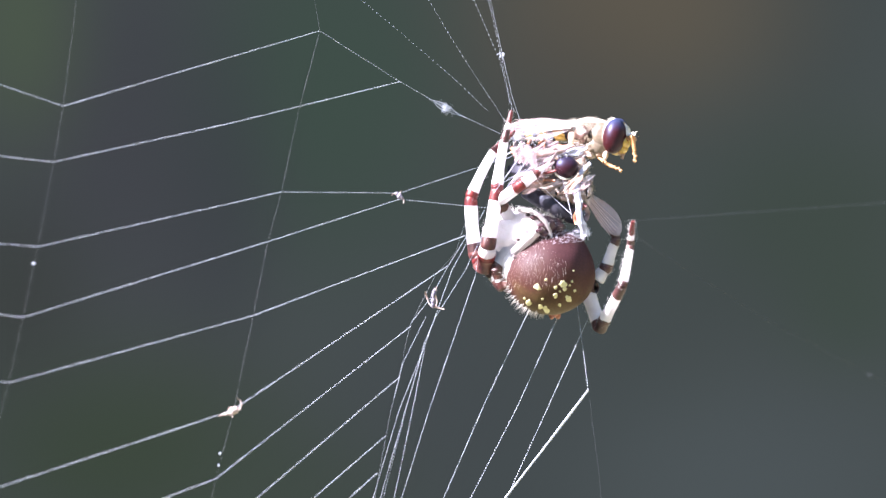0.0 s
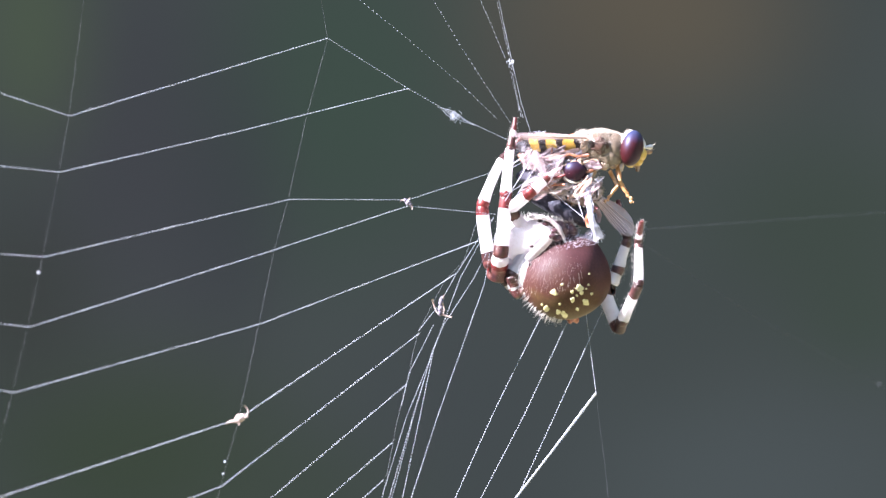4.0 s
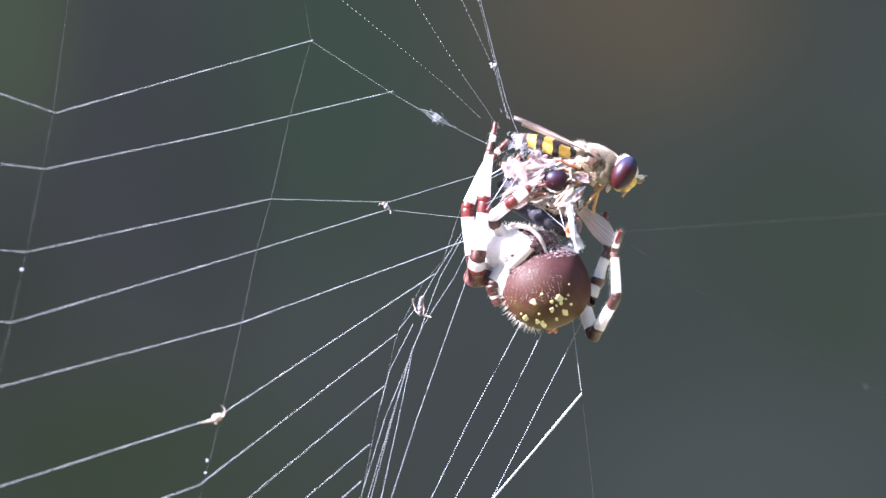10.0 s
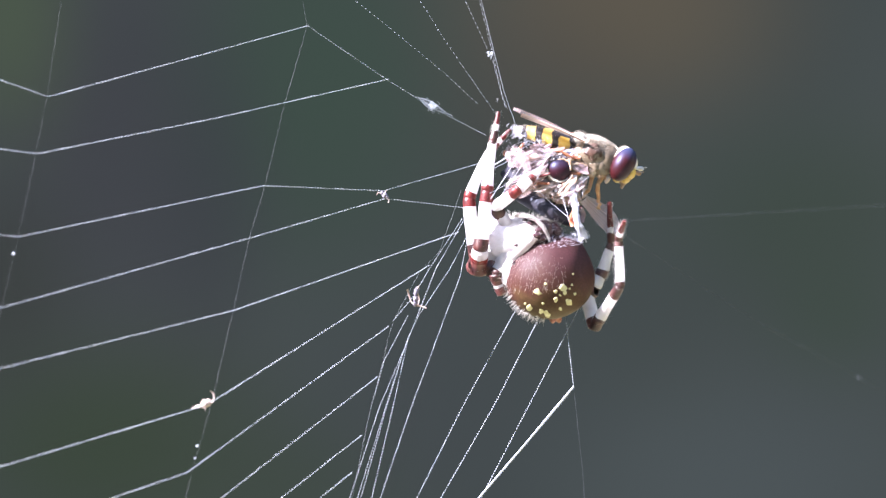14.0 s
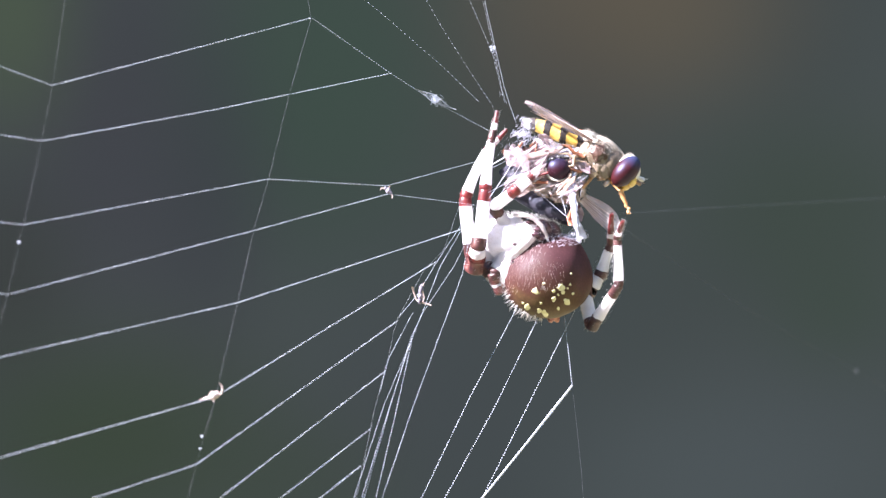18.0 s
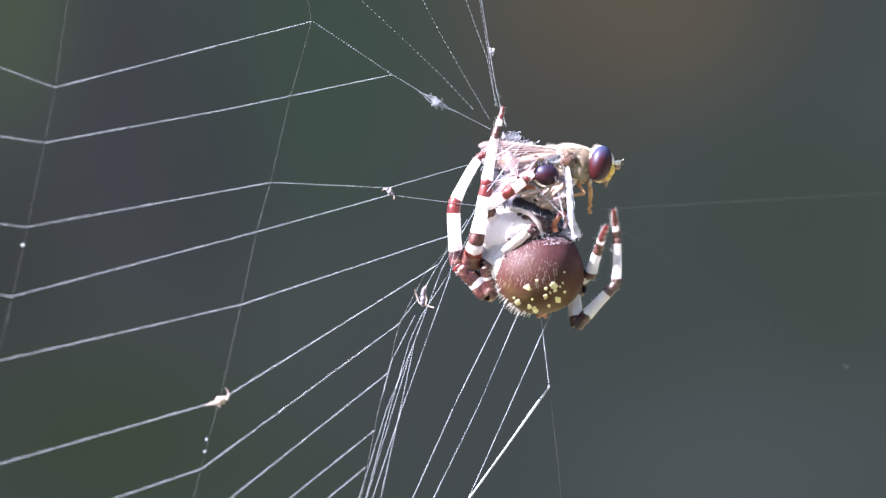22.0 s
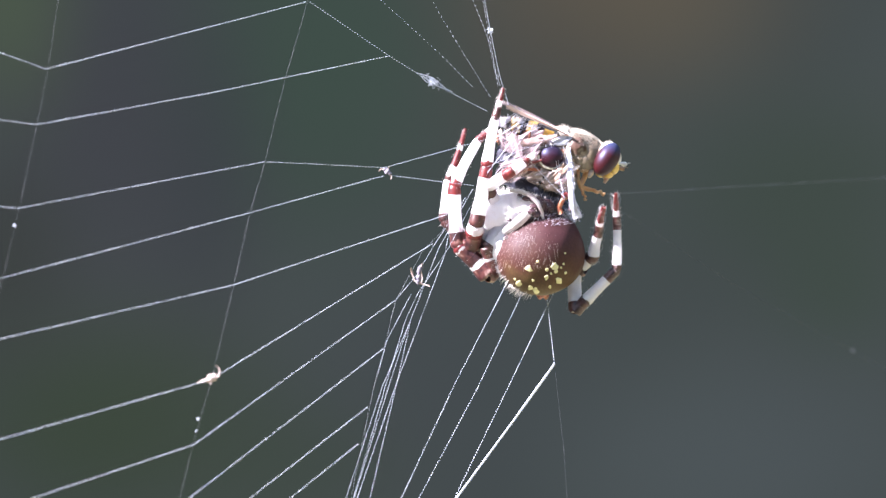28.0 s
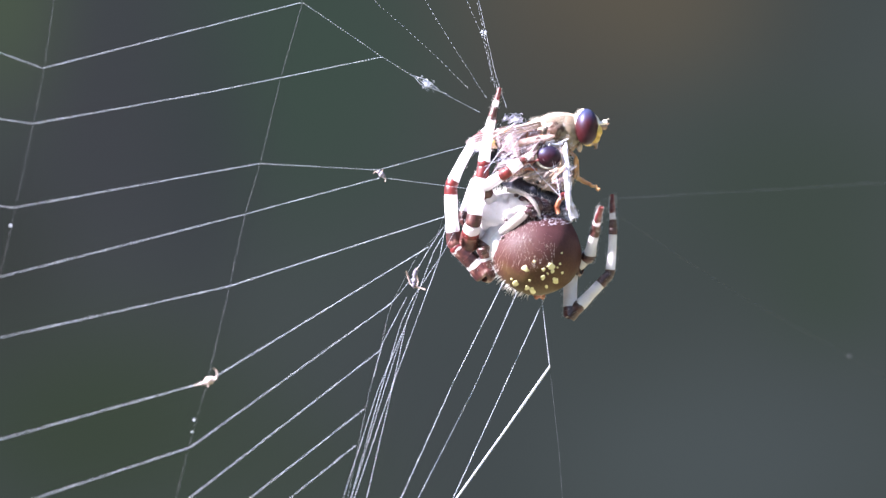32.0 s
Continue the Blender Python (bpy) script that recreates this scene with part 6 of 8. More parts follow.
    ((-59.65, -21.98, -27.23), [(0, 0, 0, -0.02), (1, 0.03, -0.13, -0.19), (2, 0.01, -0.09, -0.15), (3, 0.06, -0.14, -0.13), (3.5, 0.23, -0.18, -0.32), (5.5, -0.04, 0.13, 0.15), (6, -0.1, 0.11, 0.22), (7, -0.02, 0.06, 0.05), (8, -0.01, 0.1, 0.19), (9, -0.08, 0.02, 0.05), (10, 0.03, 0.03, -0.11), (11, -0.07, 0.03, 0.21), (12, 0.05, 0.07, 0.1), (13, 0.1, 0.02, 0.16), (13.5, 0.1, -0.06, 0.04), (15.5, 0, 0.15, 0.67), (16, 0.24, 0.13, 0.44), (17, 0, 0.15, 0.72), (18, -0.03, 0.12, 0.72), (19, -0.01, 0.21, 0.92), (20, -0.08, 0.16, 0.78), (20.5, -0.1, 0.16, 0.66), (21, 0.02, 0.2, 0.57), (22, -0.08, 0.25, 0.84), (23, -0.13, 0.19, 0.71), (24, -0.07, 0.19, 0.73), (24.5, -0.1, 0.18, 0.63), (26.5, -0.16, 0.16, 0.68), (27, -0.18, 0.12, 0.64), (28, -0.2, 0.11, 0.67), (29, -0.2, 0.08, 0.53), (30, -0.2, 0.08, 0.63), (31, -0.13, 0.15, 0.71), (32, -0.17, 0.19, 0.87)]),
    ((-60.7, -24.29, -40.53), [(0, 0, 0, -0.05), (1, -0.08, 0.05, 0.04), (2, -0.15, 0.13, 0.13), (3, -0.09, 0.06, 0.04), (3.5, 0.2, -0.03, -0.16), (5.5, -0.02, 0.02, -0.02), (6, -0.02, 0, 0.08), (7, -0.05, 0.02, -0.08), (8, -0.11, 0.05, 0.12), (9, -0.18, 0.05, 0.04), (10, -0.2, 0.04, -0.2), (11, -0.2, 0.02, 0.23), (12, -0.13, 0.04, -0.01), (13, -0.19, 0.06, 0.16), (13.5, -0.32, 0.01, 0.08), (15.5, -0.07, -0.01, 0.66), (16, -0.09, 0.03, 0.33), (17, -0.05, -0.01, 0.68), (18, -0.11, 0, 0.62), (19, -0.13, 0.03, 0.74), (20, -0.1, -0.03, 0.62), (20.5, -0.11, -0.04, 0.52), (21, -0.1, 0.04, 0.58), (22, -0.04, -0.06, 0.62), (23, -0.1, -0.05, 0.52), (24, -0.09, -0.05, 0.5), (24.5, -0.12, -0.04, 0.5), (26.5, -0.07, -0.02, 0.7), (27, -0.12, -0.02, 0.65), (28, -0.12, -0.01, 0.55), (29, -0.07, -0.01, 0.45), (30, -0.12, -0.01, 0.52), (31, -0.05, -0.04, 0.5), (32, -0.03, -0.06, 0.67)]),
    ((-50.87, -22.04, -45.16), [(0, 0, 0.0, -0.06), (1, -0.19, 0.23, 0.32), (2, -0.31, 0.36, 0.53), (3, -0.25, 0.26, 0.38), (3.5, 0.17, 0.12, -0.04), (5.5, 0, -0.09, -0.15), (6, 0.06, -0.11, -0.05), (7, -0.08, -0.03, -0.13), (8, -0.21, 0.01, 0.18), (9, -0.29, 0.08, 0.17), (10, -0.43, 0.05, -0.09), (11, -0.33, 0.01, 0.38), (12, -0.31, 0.0, 0.06), (13, -0.47, 0.1, 0.43), (13.5, -0.73, 0.07, 0.46), (15.5, -0.14, -0.16, 0.72), (16, -0.42, -0.08, 0.49), (17, -0.1, -0.17, 0.72), (18, -0.2, -0.12, 0.72), (19, -0.25, -0.15, 0.82), (20, -0.11, -0.19, 0.62), (20.5, -0.12, -0.2, 0.48), (21, -0.22, -0.07, 0.65), (22, 0.01, -0.29, 0.43), (23, -0.06, -0.18, 0.4), (24, -0.11, -0.16, 0.39), (24.5, -0.15, -0.12, 0.45), (26.5, 0.02, -0.02, 0.65), (27, -0.07, 0.01, 0.68), (28, -0.05, 0.08, 0.56), (29, 0.06, 0.14, 0.42), (30, -0.04, 0.14, 0.55), (31, 0.03, 0.03, 0.4), (32, 0.11, -0.06, 0.52)]),
    ((-38.5, -18.91, -49.05), [(0, 0, 0.0, -0.07), (1, -0.19, 0.23, 0.45), (2, -0.31, 0.36, 0.74), (3, -0.25, 0.26, 0.54), (3.5, 0.17, 0.12, -0.1), (5.5, 0, -0.09, -0.19), (6, 0.06, -0.11, -0.05), (7, -0.08, -0.03, -0.17), (8, -0.21, 0.01, 0.3), (9, -0.29, 0.08, 0.32), (10, -0.43, 0.05, -0.04), (11, -0.33, 0.01, 0.59), (12, -0.31, 0.0, 0.1), (13, -0.47, 0.1, 0.65), (13.5, -0.73, 0.07, 0.77), (15.5, -0.14, -0.16, 0.97), (16, -0.42, -0.08, 0.68), (17, -0.1, -0.17, 0.99), (18, -0.2, -0.12, 0.99), (19, -0.25, -0.15, 1.1), (20, -0.11, -0.17, 0.9), (20.5, -0.12, -0.16, 0.7), (21, -0.22, -0.01, 0.93), (22, 0.01, -0.2, 0.6), (23, -0.06, -0.07, 0.57), (24, -0.11, -0.04, 0.56), (24.5, -0.15, 0.02, 0.67), (26.5, 0.02, 0.14, 0.88), (27, -0.07, 0.19, 0.98), (28, -0.05, 0.28, 0.79), (29, 0.06, 0.36, 0.55), (30, -0.04, 0.39, 0.79), (31, 0.03, 0.28, 0.52), (32, 0.11, 0.19, 0.72)]),
    ((-32.28, -17.09, -49.35), [(0, 0, 0.0, -0.1), (1, -0.19, 0.23, 0.64), (2, -0.31, 0.36, 1.06), (3, -0.25, 0.26, 0.78), (3.5, 0.17, 0.12, -0.15), (5.5, 0, -0.09, -0.27), (6, 0.06, -0.11, -0.07), (7, -0.08, -0.03, -0.24), (8, -0.21, 0.01, 0.43), (9, -0.29, 0.08, 0.46), (10, -0.43, 0.05, -0.06), (11, -0.33, 0.01, 0.84), (12, -0.31, 0.0, 0.15), (13, -0.47, 0.1, 0.93), (13.5, -0.73, 0.07, 1.1), (15.5, -0.14, -0.16, 1.38), (16, -0.42, -0.08, 0.98), (17, -0.1, -0.17, 1.41), (18, -0.2, -0.12, 1.41), (19, -0.25, -0.15, 1.58), (20, -0.11, -0.17, 1.29), (20.5, -0.12, -0.16, 1), (21, -0.22, -0.01, 1.32), (22, 0.01, -0.2, 0.86), (23, -0.06, -0.07, 0.82), (24, -0.11, -0.04, 0.81), (24.5, -0.15, 0.02, 0.96), (26.5, 0.02, 0.14, 1.26), (27, -0.07, 0.19, 1.4), (28, -0.05, 0.28, 1.13), (29, 0.06, 0.36, 0.78), (30, -0.04, 0.39, 1.12), (31, 0.03, 0.28, 0.74), (32, 0.11, 0.19, 1.04)]),
    ((-27.9, -15.78, -49.43), [(0, 0, 0.0, -0.14), (1, -0.19, 0.23, 0.9), (2, -0.31, 0.36, 1.49), (3, -0.25, 0.26, 1.09), (3.5, 0.17, 0.12, -0.22), (5.5, 0, -0.09, -0.37), (6, 0.06, -0.11, -0.1), (7, -0.08, -0.03, -0.33), (8, -0.21, 0.01, 0.62), (9, -0.29, 0.08, 0.67), (10, -0.43, 0.05, -0.06), (11, -0.33, 0.01, 1.19), (12, -0.31, 0.0, 0.21), (13, -0.47, 0.1, 1.31), (13.5, -0.73, 0.07, 1.56), (15.5, -0.14, -0.16, 1.94), (16, -0.42, -0.08, 1.37), (17, -0.1, -0.17, 1.98), (18, -0.2, -0.12, 1.98), (19, -0.25, -0.15, 2.21), (20, -0.11, -0.17, 1.81), (20.5, -0.12, -0.16, 1.41), (21, -0.22, -0.01, 1.86), (22, 0.01, -0.2, 1.2), (23, -0.06, -0.07, 1.15), (24, -0.11, -0.04, 1.14), (24.5, -0.15, 0.02, 1.36), (26.5, 0.02, 0.14, 1.77), (27, -0.07, 0.19, 1.97), (28, -0.05, 0.28, 1.59), (29, 0.06, 0.36, 1.09), (30, -0.04, 0.39, 1.58), (31, 0.03, 0.28, 1.04), (32, 0.11, 0.19, 1.45)]),
]
BUNDLE_DRIFT = [
    ((-4.24, -2.22, -6.32), [(0, 0, 0.05, 0), (1, 0, 0.05, 0), (2, 0, 0.05, 0), (3, 0, 0.05, 0), (3.5, 0, 0.05, 0), (5.5, 0, 0.05, 0), (6, 0.09, -0.04, 0), (7, -0.09, 0.09, 0), (8, 0.04, -0.01, 0), (9, 0.07, 0.13, 0), (10, -0.23, 0.25, 0), (11, 0.07, -0.11, 0), (12, -0.22, 0, 0), (13, -0.08, -0.07, 0), (13.5, -0.08, 0.03, 0), (15.5, 0.13, -0.67, 0), (16, -0.17, -0.38, 0), (17, 0.22, -0.64, 0), (18, 0.13, -0.59, 0), (19, 0.07, -0.72, 0), (20, 0.33, -0.54, 0), (20.5, 0.24, -0.47, 0), (21, 0.2, -0.48, 0), (22, 0.23, -0.64, 0), (23, 0.21, -0.49, 0), (24, 0.16, -0.5, 0), (24.5, 0.25, -0.43, 0), (26.5, 0.29, -0.64, 0), (27, 0.42, -0.5, 0), (28, 0.28, -0.45, 0), (29, 0.18, -0.4, 0), (30, 0.34, -0.39, 0), (31, 0.14, -0.52, 0), (32, 0.38, -0.63, 0)]),
    ((-3.2, -2.24, -8.53), [(0, 0, 0.05, 0), (1, 0, 0.05, 0), (2, 0, 0.05, 0), (3, 0, 0.05, 0), (3.5, 0, 0.05, 0), (5.5, 0, 0.05, 0), (6, 0.09, -0.04, 0), (7, -0.09, 0.09, 0), (8, 0.04, -0.01, 0), (9, 0.07, 0.13, 0), (10, -0.23, 0.25, 0), (11, 0.07, -0.11, 0), (12, -0.22, 0, 0), (13, -0.08, -0.07, 0), (13.5, -0.08, 0.03, 0), (15.5, 0.13, -0.67, 0), (16, -0.17, -0.38, 0), (17, 0.22, -0.64, 0), (18, 0.13, -0.59, 0), (19, 0.07, -0.72, 0), (20, 0.33, -0.54, 0), (20.5, 0.24, -0.47, 0), (21, 0.2, -0.48, 0), (22, 0.23, -0.64, 0), (23, 0.21, -0.49, 0), (24, 0.16, -0.5, 0), (24.5, 0.25, -0.43, 0), (26.5, 0.29, -0.64, 0), (27, 0.42, -0.5, 0), (28, 0.28, -0.45, 0), (29, 0.18, -0.4, 0), (30, 0.34, -0.39, 0), (31, 0.14, -0.52, 0), (32, 0.38, -0.63, 0)]),
    ((-2.95, -2.48, -10.67), [(0, -0.14, 0.05, 0), (1, -0.13, 0.05, 0), (2, -0.12, 0.05, 0), (3, -0.12, 0.05, 0), (3.5, -0.11, 0.05, 0), (5.5, -0.1, 0.05, 0), (6, 0, -0.04, 0), (7, -0.18, 0.09, 0), (8, -0.04, -0.01, 0), (9, -0.01, 0.13, 0), (10, -0.3, 0.25, 0), (11, 0, -0.11, 0), (12, -0.28, 0, 0), (13, -0.15, -0.07, 0), (13.5, -0.16, 0.03, 0), (15.5, 0.01, -0.67, 0), (16, -0.29, -0.38, 0), (17, 0.08, -0.64, 0), (18, -0.03, -0.59, 0), (19, -0.11, -0.72, 0), (20, -0.09, -0.54, 0), (20.5, -0.3, -0.47, 0), (21, -0.34, -0.48, 0), (22, -0.32, -0.64, 0), (23, -0.36, -0.49, 0), (24, -0.43, -0.5, 0), (24.5, -0.33, -0.43, 0), (26.5, -0.29, -0.64, 0), (27, -0.16, -0.5, 0), (28, -0.3, -0.45, 0), (29, -0.39, -0.4, 0), (30, -0.23, -0.39, 0), (31, -0.43, -0.52, 0), (32, -0.19, -0.63, 0)]),
    ((-3.08, -2.62, -11.32), [(0, -0.45, 0.05, 0), (1, -0.43, 0.05, 0), (2, -0.41, 0.05, 0), (3, -0.39, 0.05, 0), (3.5, -0.38, 0.05, 0), (5.5, -0.34, 0.05, 0), (6, -0.23, -0.04, 0), (7, -0.39, 0.09, 0), (8, -0.24, -0.01, 0), (9, -0.19, 0.13, 0), (10, -0.47, 0.25, 0), (11, -0.15, -0.11, 0), (12, -0.42, 0, 0), (13, -0.33, -0.07, 0), (13.5, -0.36, 0.03, 0), (15.5, -0.26, -0.67, 0), (16, -0.58, -0.38, 0), (17, -0.25, -0.64, 0), (18, -0.4, -0.59, 0), (19, -0.51, -0.72, 0), (20, -1.17, -0.54, 0), (20.5, -1.71, -0.47, 0), (21, -1.82, -0.48, 0), (22, -1.93, -0.64, 0), (23, -2.09, -0.49, 0), (24, -2.21, -0.5, 0), (24.5, -2.12, -0.43, 0), (26.5, -2.11, -0.64, 0), (27, -2.0, -0.5, 0), (28, -2.16, -0.45, 0), (29, -2.26, -0.4, 0), (30, -2.12, -0.39, 0), (31, -2.32, -0.52, 0), (32, -2.07, -0.63, 0)]),
    ((-4.05, -2.65, -9.57), [(0, 0, 0.05, 0), (1, 0, 0.05, 0), (2, 0, 0.05, 0), (3, 0, 0.05, 0), (3.5, 0, 0.05, 0), (5.5, 0, 0.05, 0), (6, 0.09, -0.04, 0), (7, -0.09, 0.09, 0), (8, 0.04, -0.01, 0), (9, 0.07, 0.13, 0), (10, -0.23, 0.25, 0), (11, 0.07, -0.11, 0), (12, -0.22, 0, 0), (13, -0.08, -0.07, 0), (13.5, -0.08, 0.03, 0), (15.5, 0.13, -0.67, 0), (16, -0.17, -0.38, 0), (17, 0.22, -0.64, 0), (18, 0.13, -0.59, 0), (19, 0.07, -0.72, 0), (20, 0.33, -0.54, 0), (20.5, 0.24, -0.47, 0), (21, 0.2, -0.48, 0), (22, 0.23, -0.64, 0), (23, 0.21, -0.49, 0), (24, 0.16, -0.5, 0), (24.5, 0.25, -0.43, 0), (26.5, 0.29, -0.64, 0), (27, 0.42, -0.5, 0), (28, 0.28, -0.45, 0), (29, 0.18, -0.4, 0), (30, 0.34, -0.39, 0), (31, 0.14, -0.52, 0), (32, 0.38, -0.63, 0)]),
    ((-9.93, -6.09, -20.73), [(0, 0, 0.05, 0), (1, 0, 0.05, 0), (2, 0, 0.05, 0), (3, 0, 0.05, 0), (3.5, 0, 0.05, 0), (5.5, 0, 0.05, 0), (6, 0.09, -0.04, 0), (7, -0.09, 0.09, 0), (8, 0.04, -0.01, 0), (9, 0.07, 0.13, 0), (10, -0.23, 0.25, 0), (11, 0.07, -0.11, 0), (12, -0.22, 0, 0), (13, -0.08, -0.07, 0), (13.5, -0.08, 0.03, 0), (15.5, 0.13, -0.67, 0), (16, -0.17, -0.38, 0), (17, 0.22, -0.64, 0), (18, 0.13, -0.59, 0), (19, 0.07, -0.72, 0), (20, 0.33, -0.54, 0), (20.5, 0.24, -0.47, 0), (21, 0.2, -0.48, 0), (22, 0.23, -0.64, 0), (23, 0.21, -0.49, 0), (24, 0.16, -0.5, 0), (24.5, 0.25, -0.43, 0), (26.5, 0.29, -0.64, 0), (27, 0.42, -0.5, 0), (28, 0.28, -0.45, 0), (29, 0.18, -0.4, 0), (30, 0.34, -0.39, 0), (31, 0.14, -0.52, 0), (32, 0.38, -0.63, 0)]),
    ((-10.25, -6.75, -24.52), [(0, 0, 0.05, 0), (1, 0, 0.05, 0), (2, 0, 0.05, 0), (3, 0, 0.05, 0), (3.5, 0, 0.05, 0), (5.5, 0, 0.05, 0), (6, 0.09, -0.04, 0), (7, -0.09, 0.09, 0), (8, 0.04, -0.01, 0), (9, 0.07, 0.13, 0), (10, -0.23, 0.25, 0), (11, 0.07, -0.11, 0), (12, -0.22, 0, 0), (13, -0.08, -0.07, 0), (13.5, -0.08, 0.03, 0), (15.5, 0.13, -0.67, 0), (16, -0.17, -0.38, 0), (17, 0.22, -0.64, 0), (18, 0.13, -0.59, 0), (19, 0.07, -0.72, 0), (20, 0.33, -0.54, 0), (20.5, 0.24, -0.47, 0), (21, 0.2, -0.48, 0), (22, 0.23, -0.64, 0), (23, 0.21, -0.49, 0), (24, 0.16, -0.5, 0), (24.5, 0.25, -0.43, 0), (26.5, 0.29, -0.64, 0), (27, 0.42, -0.5, 0), (28, 0.28, -0.45, 0), (29, 0.18, -0.4, 0), (30, 0.34, -0.39, 0), (31, 0.14, -0.52, 0), (32, 0.38, -0.63, 0)]),
    ((-9.93, -6.52, -23.62), [(0, 0, 0.05, 0), (1, 0, 0.05, 0), (2, 0, 0.05, 0), (3, 0, 0.05, 0), (3.5, 0, 0.05, 0), (5.5, 0, 0.05, 0), (6, 0.09, -0.04, 0), (7, -0.09, 0.09, 0), (8, 0.04, -0.01, 0), (9, 0.07, 0.13, 0), (10, -0.23, 0.25, 0), (11, 0.07, -0.11, 0), (12, -0.22, 0, 0), (13, -0.08, -0.07, 0), (13.5, -0.08, 0.03, 0), (15.5, 0.13, -0.67, 0), (16, -0.17, -0.38, 0), (17, 0.22, -0.64, 0), (18, 0.13, -0.59, 0), (19, 0.07, -0.72, 0), (20, 0.33, -0.54, 0), (20.5, 0.24, -0.47, 0), (21, 0.2, -0.48, 0), (22, 0.23, -0.64, 0), (23, 0.21, -0.49, 0), (24, 0.16, -0.5, 0), (24.5, 0.25, -0.43, 0), (26.5, 0.29, -0.64, 0), (27, 0.42, -0.5, 0), (28, 0.28, -0.45, 0), (29, 0.18, -0.4, 0), (30, 0.34, -0.39, 0), (31, 0.14, -0.52, 0), (32, 0.38, -0.63, 0)]),
]
UPPER_DRIFT = [
    ((-19.13, -3.19, 16.97), [(0, 0, 0, 0.09), (1, 0, 0, 0.09), (2, 0, 0, 0.09), (3, 0, 0, 0.09), (3.5, 0, 0, 0.09), (5.5, 0, 0, 0.09), (6, 0, 0, -0.83), (7, 0, 0, -0.4), (8, 0, 0, -0.84), (9, 0, 0, -1.15), (10, 0, 0, -1.01), (11, 0, 0, -1.52), (12, 0, 0, -1.64), (13, 0, 0, -1.74), (13.5, 0, 0, -1.85), (15.5, 0, 0, -0.97), (16, 0, 0, -0.66), (17, 0, 0, -0.73), (18, 0, 0, -0.55), (19, 0, 0, 0.45), (20, 0, 0, 1.48), (20.5, 0, 0, 1.71), (21, 0, 0, 2.04), (22, 0, 0, 1.78), (23, 0, 0, 1.55), (24, 0, 0, 1.42), (24.5, 0, 0, 1.17), (26.5, 0, 0, 0.99), (27, 0, 0, 0.7), (28, 0, 0, 0.88), (29, 0, 0, 1.36), (30, 0, 0, 0.9), (31, 0, 0, 0.18), (32, 0, 0, 0.33)]),
    ((-10.41, -0.58, 16.97), [(0, 0, 0, -0.08), (1, 0, 0, -0.08), (2, 0, 0, -0.08), (3, 0, 0, -0.08), (3.5, 0, 0, -0.08), (5.5, 0, 0, -0.08), (6, 0, 0, -1.12), (7, 0, 0, -0.7), (8, 0, 0, -1.46), (9, 0, 0, -2), (10, 0, 0, -1.76), (11, 0, 0, -2.21), (12, 0, 0, -2.04), (13, 0, 0, -2.28), (13.5, 0, 0, -2.42), (15.5, 0, 0, -1.41), (16, 0, 0, -0.84), (17, 0, 0, -0.88), (18, 0, 0, -0.98), (19, 0, 0, 0.22), (20, 0, 0, 1.49), (20.5, 0, 0, 1.94), (21, 0, 0, 2.15), (22, 0, 0, 2.06), (23, 0, 0, 1.57), (24, 0, 0, 1.52), (24.5, 0, 0, 1.29), (26.5, 0, 0, 1.07), (27, 0, 0, 0.52), (28, 0, 0, 0.69), (29, 0, 0, 1.5), (30, 0, 0, 0.57), (31, 0, 0, -0.53), (32, 0, 0, -0.27)]),
    ((-5.26, 1.08, 17.7), [(0, 0, 0, -0.25), (1, 0, 0, -0.25), (2, 0, 0, -0.25), (3, 0, 0, -0.25), (3.5, 0, 0, -0.25), (5.5, 0, 0, -0.25), (6, 0, 0, -1.34), (7, 0, 0, -0.95), (8, 0, 0, -1.98), (9, 0, 0, -2.72), (10, 0, 0, -2.39), (11, 0, 0, -2.75), (12, 0, 0, -2.28), (13, 0, 0, -2.65), (13.5, 0, 0, -2.81), (15.5, 0, 0, -1.75), (16, 0, 0, -0.96), (17, 0, 0, -0.97), (18, 0, 0, -1.34), (19, 0, 0, -0.04), (20, 0, 0, 1.38), (20.5, 0, 0, 2.01), (21, 0, 0, 2.09), (22, 0, 0, 2.18), (23, 0, 0, 1.46), (24, 0, 0, 1.5), (24.5, 0, 0, 1.31), (26.5, 0, 0, 1.07), (27, 0, 0, 0.29), (28, 0, 0, 0.45), (29, 0, 0, 1.51), (30, 0, 0, 0.19), (31, 0, 0, -1.22), (32, 0, 0, -0.86)]),
    ((-3.17, 1.71, 17.74), [(0, 0, 0, -0.34), (1, 0, 0, -0.34), (2, 0, 0, -0.34), (3, 0, 0, -0.34), (3.5, 0, 0, -0.34), (5.5, 0, 0, -0.34), (6, 0, 0, -1.37), (7, 0, 0, -1.04), (8, 0, 0, -2.16), (9, 0, 0, -2.97), (10, 0, 0, -2.62), (11, 0, 0, -2.89), (12, 0, 0, -2.26), (13, 0, 0, -2.69), (13.5, 0, 0, -2.85), (15.5, 0, 0, -1.84), (16, 0, 0, -0.96), (17, 0, 0, -0.95), (18, 0, 0, -1.48), (19, 0, 0, -0.2), (20, 0, 0, 1.21), (20.5, 0, 0, 1.91), (21, 0, 0, 1.9), (22, 0, 0, 2.09), (23, 0, 0, 1.28), (24, 0, 0, 1.37), (24.5, 0, 0, 1.22), (26.5, 0, 0, 0.98), (27, 0, 0, 0.12), (28, 0, 0, 0.27), (29, 0, 0, 1.4), (30, 0, 0, -0.07), (31, 0, 0, -1.57), (32, 0, 0, -1.18)]),
]
